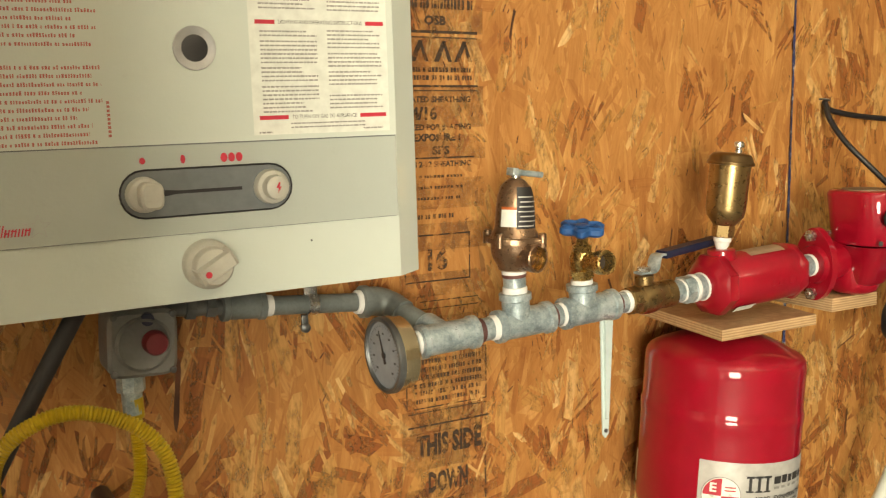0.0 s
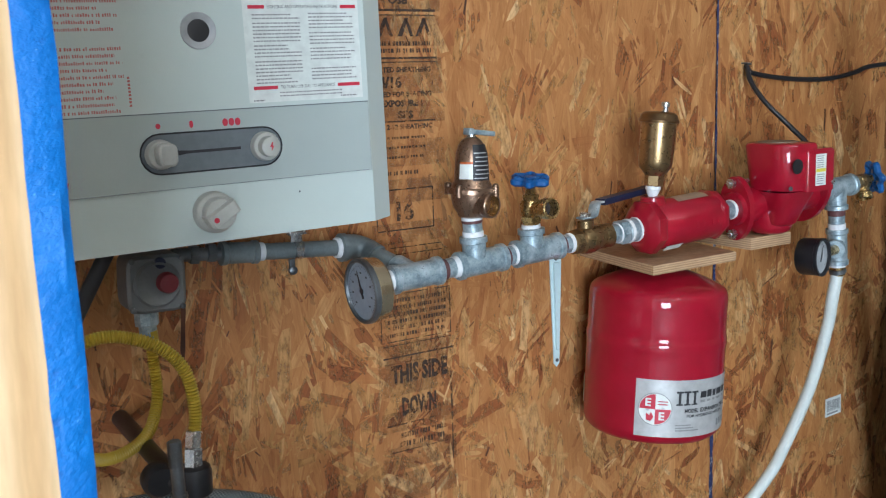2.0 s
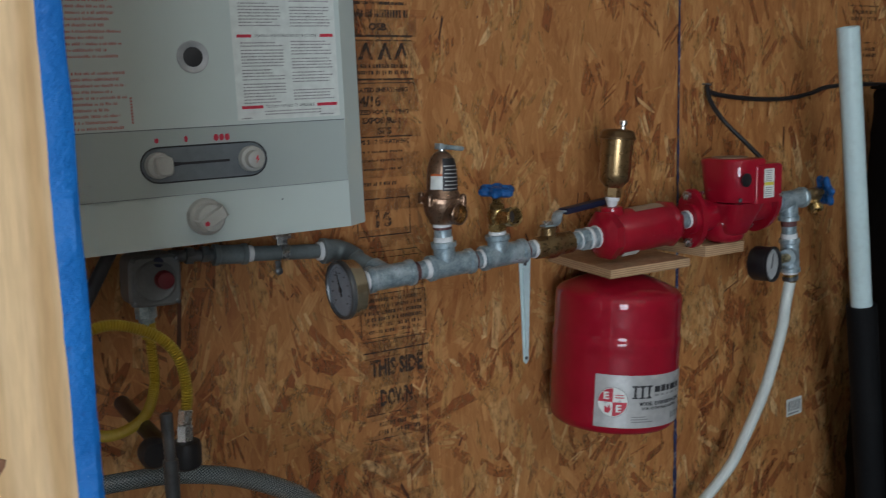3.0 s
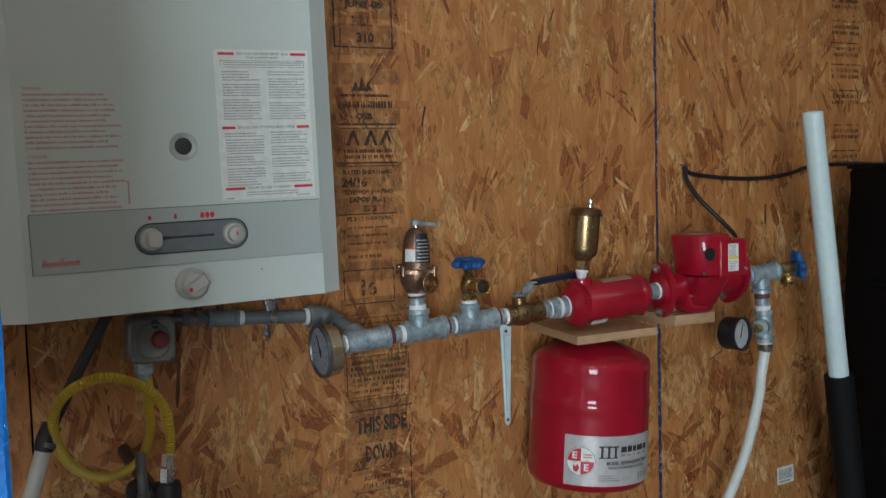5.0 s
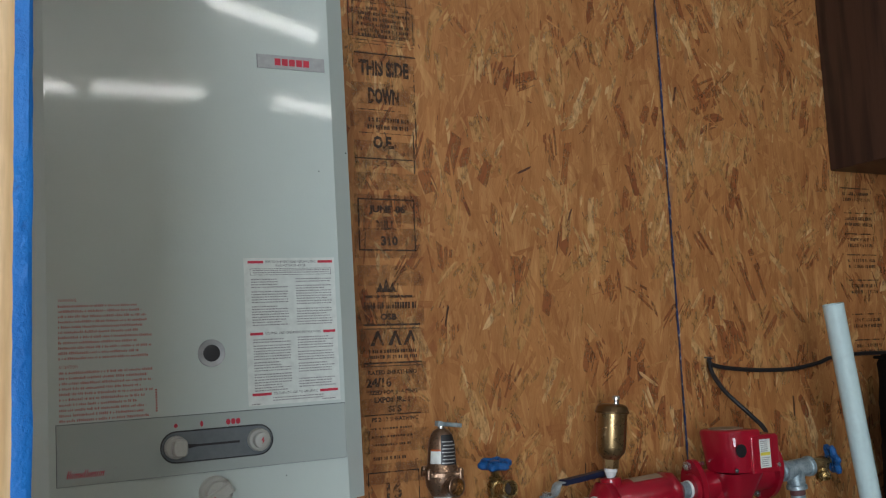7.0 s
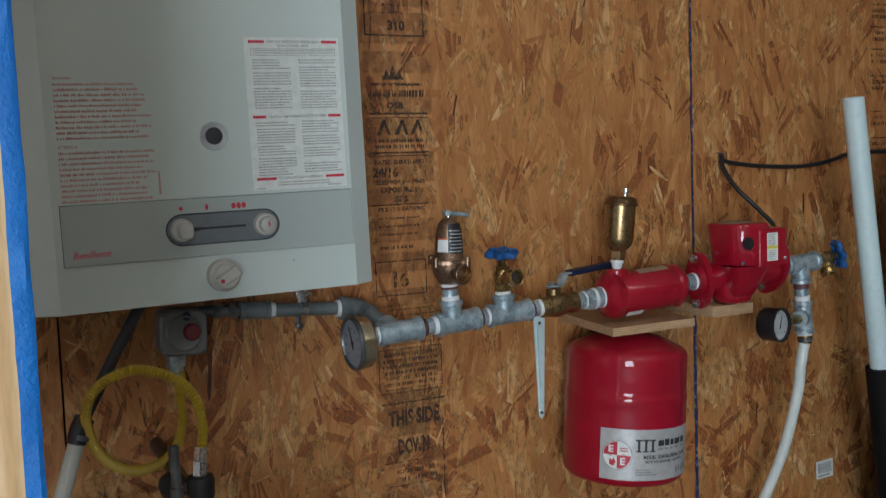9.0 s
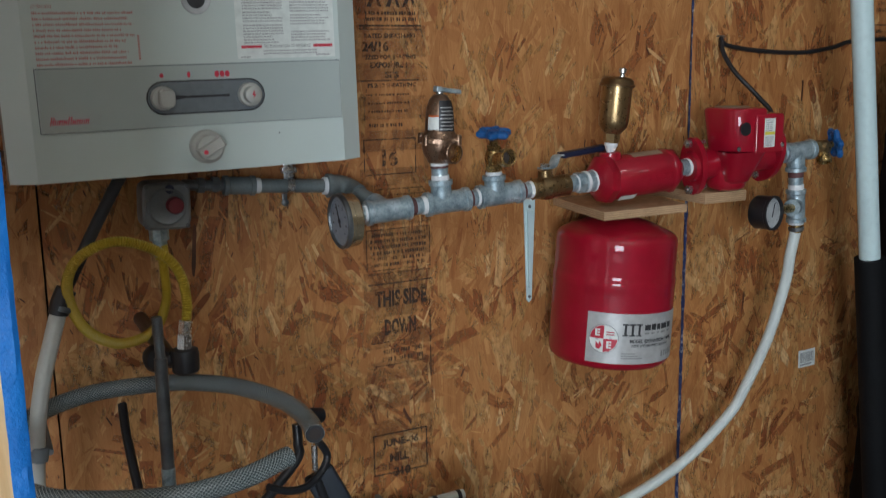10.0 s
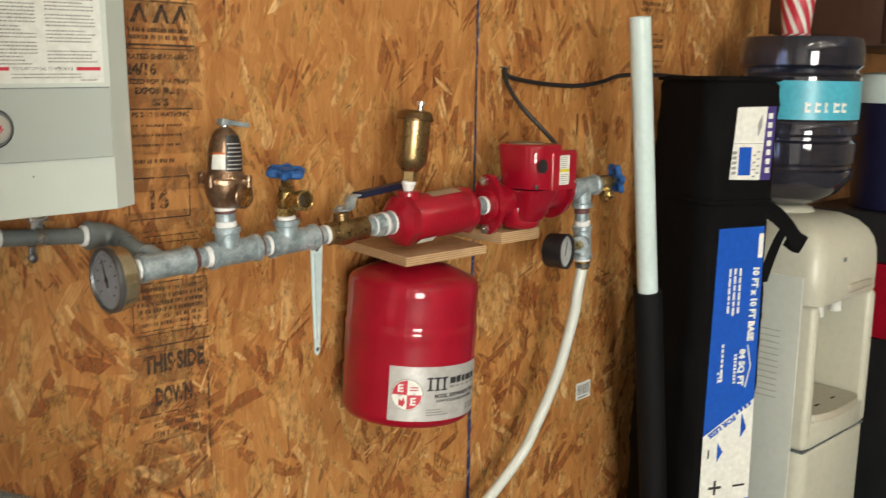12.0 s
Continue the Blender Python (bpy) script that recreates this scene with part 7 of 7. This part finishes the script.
    s = lettering("10 FT x 10 FT BASE", 0.155, 0.017, L @ pose(0.1215, 0.885, lift + 0.0006, 0, 0, -91), 0.0, 0.06)
    part("white_lettering", s, PAPER, lo)
    g = Geo()
    rng = random.Random(6)
    for c in range(3):
        x = 0.066 + 0.012 * c
        z = 0.885
        while z > 0.80:
            w = rng.uniform(0.006, 0.02)
            quad(g, L, x, z - w, x + 0.005, z, lift + 0.0006)
            z -= w + 0.003
    tagged(part("small_print", g, PAPER, lo), kind="stuff")
    # big figures and a roof line, then smaller rows of print
    g = lettering("84 SQ FT", 0.080, 0.0185, L @ pose(0.1005, 0.714, lift + 0.0006, 0, 0, -90), 0.0, 0.06)
    g.add([(0.121, 0.722, lift + 0.0006), (0.124, 0.722, lift + 0.0006), (0.134, 0.676, lift + 0.0006), (0.131, 0.676, lift + 0.0006)], [(0, 1, 2, 3)], L)
    g.add([(0.131, 0.676, lift + 0.0006), (0.134, 0.676, lift + 0.0006), (0.124, 0.630, lift + 0.0006), (0.121, 0.630, lift + 0.0006)], [(0, 1, 2, 3)], L)
    part("roof_print", g, PAPER, lo)
    for x, z, w, h, count in ((0.0915, 0.640, 0.0065, 0.066, 9), (0.060, 0.655, 0.006, 0.075, 7)):
        for k in range(count):
            part("white_bar", quad(Geo(), L, x, z + h * k / count, x + w, z + h * (k + 0.72) / count, lift + 0.0006), PAPER, lo)
    part("white_lettering", lettering("2 YR", 0.024, 0.013, L @ pose(0.0535, 0.668, lift + 0.0006, 0, 0, -90), 0.0, 0.05), PAPER, lo)
    part("slogan", lettering("FOR LESS", 0.072, 0.0125, L @ pose(0.1010, 0.5715, lift + 0.0006, 0, 0, 212), 0.0, 0.05), BAG_BLUE, wh, "blue slogan lettering")
    for k in range(4):
        x = 0.108 + k * 0.0095
        z = 0.5655 + (x - 0.1010) * 0.627
        part("slogan_bar", Geo().add([(x, z, lift + 0.0006), (x + 0.006, z + 0.004, lift + 0.0006), (x + 0.001, z + 0.0125, lift + 0.0006), (x - 0.005, z + 0.0085, lift + 0.0006)], [(0, 1, 2, 3)], L), BAG_BLUE, wh)
    part("white_tab", quad(Geo(), L, 0.131, 0.905, 0.142, 0.955, lift + 0.0006), PAPER, lo)
    g = Geo()
    g.add([(0.066, 0.470, lift + 0.0006), (0.080, 0.492, lift + 0.0006), (0.066, 0.514, lift + 0.0006)], [(0, 1, 2)], L)
    part("blue_arrow", g, BAG_BLUE, wh)
    g = Geo()
    g.add([(0.120, 0.520, lift + 0.0006), (0.134, 0.540, lift + 0.0006), (0.120, 0.575, lift + 0.0006)], [(0, 1, 2)], L)
    part("blue_arrow", g, BAG_BLUE, wh)
    g = Geo()
    part("black_mark", quad(Geo(), L, 0.043, 0.480, 0.047, 0.500, lift + 0.0006), BLACK_TEXT, wh)
    part("black_mark", quad(Geo(), L, 0.110, 0.410, 0.140, 0.415, lift + 0.0006), BLACK_TEXT, wh)
    quad(g, L, 0.050, 0.410, 0.082, 0.416, lift + 0.0006)
    quad(g, L, 0.063, 0.397, 0.069, 0.429, lift + 0.0006)
    part("black_cross", g, BLACK_TEXT, wh)
    # webbing strap folded on itself in a loose knot
    def webbing(points, wide, thick):
        pts = smooth([B @ Vector(p) for p in points], 6)
        w = B.to_3x3() @ Vector(wide)
        vs, fs = [], []
        for i, p in enumerate(pts):
            run_dir = (pts[min(i + 1, len(pts) - 1)] - pts[max(i - 1, 0)]).normalized()
            o = run_dir.cross(w).normalized() * thick
            vs += [p - w - o, p + w - o, p + w + o, p - w + o]
        for i in range(len(pts) - 1):
            for k in range(4):
                fs.append((i * 4 + k, i * 4 + (k + 1) % 4, i * 4 + 4 + (k + 1) % 4, i * 4 + 4 + k))
        fs += [(3, 2, 1, 0), tuple(len(vs) - 4 + k for k in range(4))]
        return Geo().add(vs, fs)
    part("strap", webbing([(0.150, 0.010, 1.005), (0.170, -0.004, 0.990), (0.190, -0.016, 0.966), (0.206, -0.020, 0.944), (0.222, -0.022, 0.934), (0.226, -0.016, 0.928), (0.214, -0.010, 0.931), (0.196, -0.006, 0.944)], (0.006, -0.004, 0.0155), 0.0016), BAG, t)
    part("strap", webbing([(0.188, -0.012, 0.972), (0.176, -0.008, 0.946), (0.165, -0.004, 0.915), (0.158, 0.002, 0.880), (0.154, 0.008, 0.850)], (0.0100, -0.0035, 0.0025), 0.0014), BAG, t)
    part("band", Geo().tube([B @ Vector(p) for p in ((0.0, 0.10, 1.02), (0.002, 0.02, 1.02), (0.03, -0.001, 1.02), (0.14, -0.001, 1.02), (0.167, 0.03, 1.02))], 0.006, 8, 5), BAG, t)


canopy_bag()


def water_cooler():
    c = Vector((1.405, -0.245, 0))
    R = Matrix.Translation(c)
    t = thing("water_cooler", tuple(c), "cream plastic floor-standing water cooler", "water cooler")
    W, Dp = 0.160, 0.160
    def shell(z0, z1, w, d, r, mat, name, top=0.012, dome=None):
        k = 7
        sect = []
        for cx, cy, a0 in ((w - r, d - r, 0), (-w + r, d - r, 90), (-w + r, -d + r, 180), (w - r, -d + r, 270)):
            for i in range(k + 1):
                a = radians(a0 + 90 * i / k)
                sect.append((cx + r * math.cos(a), cy + r * math.sin(a)))
        n = len(sect)
        levels = [(z0, 0.985), (z0 + 0.006, 1.0), (z1 - top, 1.0)]
        if dome:
            levels += dome
        else:
            levels += [(z1 - top * 0.3, 0.985), (z1, 0.95)]
        vs = [(x * s, y * s, z) for z, s in levels for x, y in sect]
        fs = [(j * n + i, j * n + (i + 1) % n, (j + 1) * n + (i + 1) % n, (j + 1) * n + i) for j in range(len(levels) - 1) for i in range(n)]
        fs += [tuple(range(n))[::-1], tuple((len(levels) - 1) * n + i for i in range(n))]
        return part(name, Geo().add(vs, fs, R), mat, t)
    shell(0.0, 0.4472, W, Dp, 0.03, CREAM, "lower_cabinet", 0.004)
    shell(0.780, 0.965, W, Dp + 0.004, 0.04, CREAM, "head", 0.12, [(0.880, 0.985), (0.905, 0.95), (0.926, 0.88), (0.946, 0.76), (0.960, 0.58), (0.964, 0.42)])
    # middle with the dispensing recess
    mid = Geo()
    mid.box((-W, -0.02, 0.450), (W, Dp, 0.780), R, 0.010)
    mid.box((-W, -Dp, 0.4495), (-W + 0.034, -0.015, 0.780), R, 0.015, 4)
    mid.box((W - 0.034, -Dp, 0.4495), (W, -0.015, 0.780), R, 0.015, 4)
    mid.box((-W + 0.02, -Dp, 0.450), (W - 0.02, -0.015, 0.512), R, 0.010)
    part("middle_cabinet", mid, CREAM, t)
    lip = [(-0.118, -0.03)] + [(0.118 * math.sin(a), -Dp + 0.012 - 0.026 * math.cos(a)) for a in [radians(-90 + 15 * i) for i in range(13)]] + [(0.118, -0.03)]
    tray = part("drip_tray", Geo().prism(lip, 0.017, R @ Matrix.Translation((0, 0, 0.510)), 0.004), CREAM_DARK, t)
    slots = Geo()
    for x in (-0.04, 0.04):
        slots.box((x - 0.010, -Dp + 0.030, 0.5265), (x + 0.010, -Dp + 0.036, 0.5278), R, 0.0004)
    part("tray_slots", slots, SEAM_DARK, tray)
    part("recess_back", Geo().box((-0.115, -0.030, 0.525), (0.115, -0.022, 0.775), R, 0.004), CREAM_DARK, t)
    for x in (-0.045, 0.045):
        part("tap", Geo().rod(R @ Vector((x, -0.110, 0.778)), R @ Vector((x, -0.112, 0.735)), 0.014, 18), PAPER, t)
    part("side_panel", Geo().box((-W - 0.0022, -0.128, 0.030), (-W + 0.004, Dp - 0.010, 0.842), R, 0.002), COOL_WHITE, t, "cool white side panel")
    part("indicator", Geo().box((-0.050, -Dp - 0.0062, 0.870), (-0.040, -Dp - 0.002, 0.879), R, 0.001), RECESS, t)
    part("button_bar", Geo().box((-0.02, -Dp - 0.012, 0.795), (0.10, -Dp + 0.010, 0.815), R, 0.007, 3), CREAM_DARK, t)
    part("door_gap", Geo().box((-W + 0.003, -Dp + 0.004, 0.4460), (W - 0.003, Dp - 0.003, 0.4502), R, 0.0), RECESS, t)
    for k in range(12):
        z = 0.560 + k * 0.014
        part("side_vent", Geo().box((-W - 0.0034, -0.085, z), (-W + 0.002, 0.060, z + 0.0032), R, 0.0006), VENT_GREY, t)
    b = thing("water_bottle", (c.x, c.y, 0.96), "clear bluish water bottle upturned on the cooler", "water bottle")
    m = pose(c.x + 0.004, c.y, 0.0)
    z = 0.960
    prof = [(0.030, z), (0.032, z + 0.020), (0.060, z + 0.030), (0.100, z + 0.050), (0.122, z + 0.074), (0.130, z + 0.090), (0.1315, z + 0.098), (0.124, z + 0.103), (0.123, z + 0.109), (0.131, z + 0.115), (0.1325, z + 0.150),
            (0.1325, z + 0.156), (0.124, z + 0.162), (0.124, z + 0.169), (0.1325, z + 0.175), (0.1325, z + 0.196), (0.130, z + 0.200), (0.133, z + 0.204), (0.133, z + 0.290), (0.124, z + 0.297), (0.125, z + 0.305),
            (0.1345, z + 0.313), (0.1360, z + 0.335), (0.1345, z + 0.356), (0.128, z + 0.369), (0.110, z + 0.374), (0.0, z + 0.368)]
    prof = [(r, 0.955 + (h - z) * 1.09) for r, h in prof]
    part("shell", Geo().lathe(prof, m, 56), BOTTLE, b)
    band = part("label_band", Geo().lathe([(0.1338, z + 0.218), (0.1338, z + 0.302)], m, 40, radians(150), radians(200)), CYAN, b, "bright cyan paper band")
    g = Geo()
    for k, w in enumerate((0.9, 1.0, 0.55, 1.25, 1.1)):
        a = 213 + k * 9
        for dz in (0, 1):
            g.lathe([(0.1343, z + 0.234 + dz * 0.014), (0.1343, z + 0.240 + dz * 0.014)], m, 3, radians(a), radians(5.5 * w))
        g.lathe([(0.1343, z + 0.234), (0.1343, z + 0.256)], m, 2, radians(a), radians(2))
    part("band_strokes", g, PAPER, band)
    part("collar", Geo().lathe([(0.066, 0.938), (0.060, 0.962), (0.050, 0.973), (0.036, 0.978)], m, 36), CREAM, t)
    cup = thing("paper_cup", (c.x - 0.005, c.y, z + 0.397), "red and white striped paper cup on the bottle", "cup")
    cz = z + 0.3975
    part("cup_wall", Geo().lathe([(0.029, 0), (0.0295, 0.001), (0.039, 0.115), (0.040, 0.117), (0.0385, 0.117), (0.029, 0.004)], pose(c.x - 0.012, c.y + 0.01, cz), 32), PAPER, cup)
    for k in range(8):
        a0 = 2 * math.pi * k / 8
        vs, fs = [], []
        for i in range(9):
            f = i / 8
            r = 0.0300 + f * 0.0094
            for d in (0.0, 0.12, 0.24, 0.36, 0.48):
                a = a0 + d - f * 1.6
                vs.append((r * math.cos(a), r * math.sin(a), 0.001 + 0.114 * f))
        fs = [(5 * i + j, 5 * i + j + 1, 5 * i + j + 6, 5 * i + j + 5) for i in range(8) for j in range(4)]
        part("stripe", Geo().add(vs, fs, pose(c.x - 0.012, c.y + 0.01, cz)), RED_MARK, cup)


water_cooler()


def far_things():
    for x0, x1, z0 in ((1.090, 1.690, 1.700), (1.700, 2.55, 1.350)):
        t = thing("wall_cabinet", ((x0 + x1) / 2, -0.15, z0), "dark walnut wall-hung cabinet on the strand board", "cabinet", "wall cabinets")
        part("carcass", Geo().box((x0, -0.300, z0), (x1, -0.003, 2.34), None, 0.002), DARK_WOOD, t)
        mid = (x0 + x1) / 2
        for a, b in ((x0 + 0.003, mid - 0.0015), (mid + 0.0015, x1 - 0.003)):
            d = part("door", Geo().box((a, -0.321, z0 + 0.003), (b, -0.302, 2.337), None, 0.003), DARK_WOOD, t)
            part("handle", Geo().rod((b - 0.03 if a < mid - 0.1 else a + 0.03, -0.335, z0 + 0.06), (b - 0.03 if a < mid - 0.1 else a + 0.03, -0.335, z0 + 0.16), 0.005, 12), STEEL_DARK, d)
    c = thing("tool_chest", (1.98, -0.30, 0), "red metal tool chest with a black top", "tool chest")
    part("body", Geo().box((1.78, -0.50, 0.0), (2.18, -0.10, 0.60), None, 0.006), BLACK_PAINT, c)
    part("upper_case", Geo().box((1.78, -0.50, 0.601), (2.18, -0.10, 0.80), None, 0.006), RED_CAST, c, "red upper case")
    part("top", Geo().box((1.775, -0.505, 0.801), (2.185, -0.095, 0.930), None, 0.008), BLACK, c)
    for k in range(4):
        part("drawer", Geo().box((1.795, -0.506, 0.06 + k * 0.18), (2.165, -0.5005, 0.22 + k * 0.18), None, 0.002), RED_CAST if k == 3 else BLACK_PAINT, c)
    j = thing("drink_jug", (1.93, -0.30, 0.931), "navy insulated drinks jug with a white lid", "jug")
    m = pose(1.925, -0.300, 0.931)
    part("body", Geo().lathe([(0.120, 0), (0.125, 0.004), (0.135, 0.25), (0.138, 0.278), (0.132, 0.282)], m, 40), NAVY, j)
    part("lid", Geo().lathe([(0.142, 0.278), (0.144, 0.284), (0.144, 0.335), (0.136, 0.350), (0.10, 0.356), (0.0, 0.358)], m, 40), WHITE_PIPE, j)


far_things()
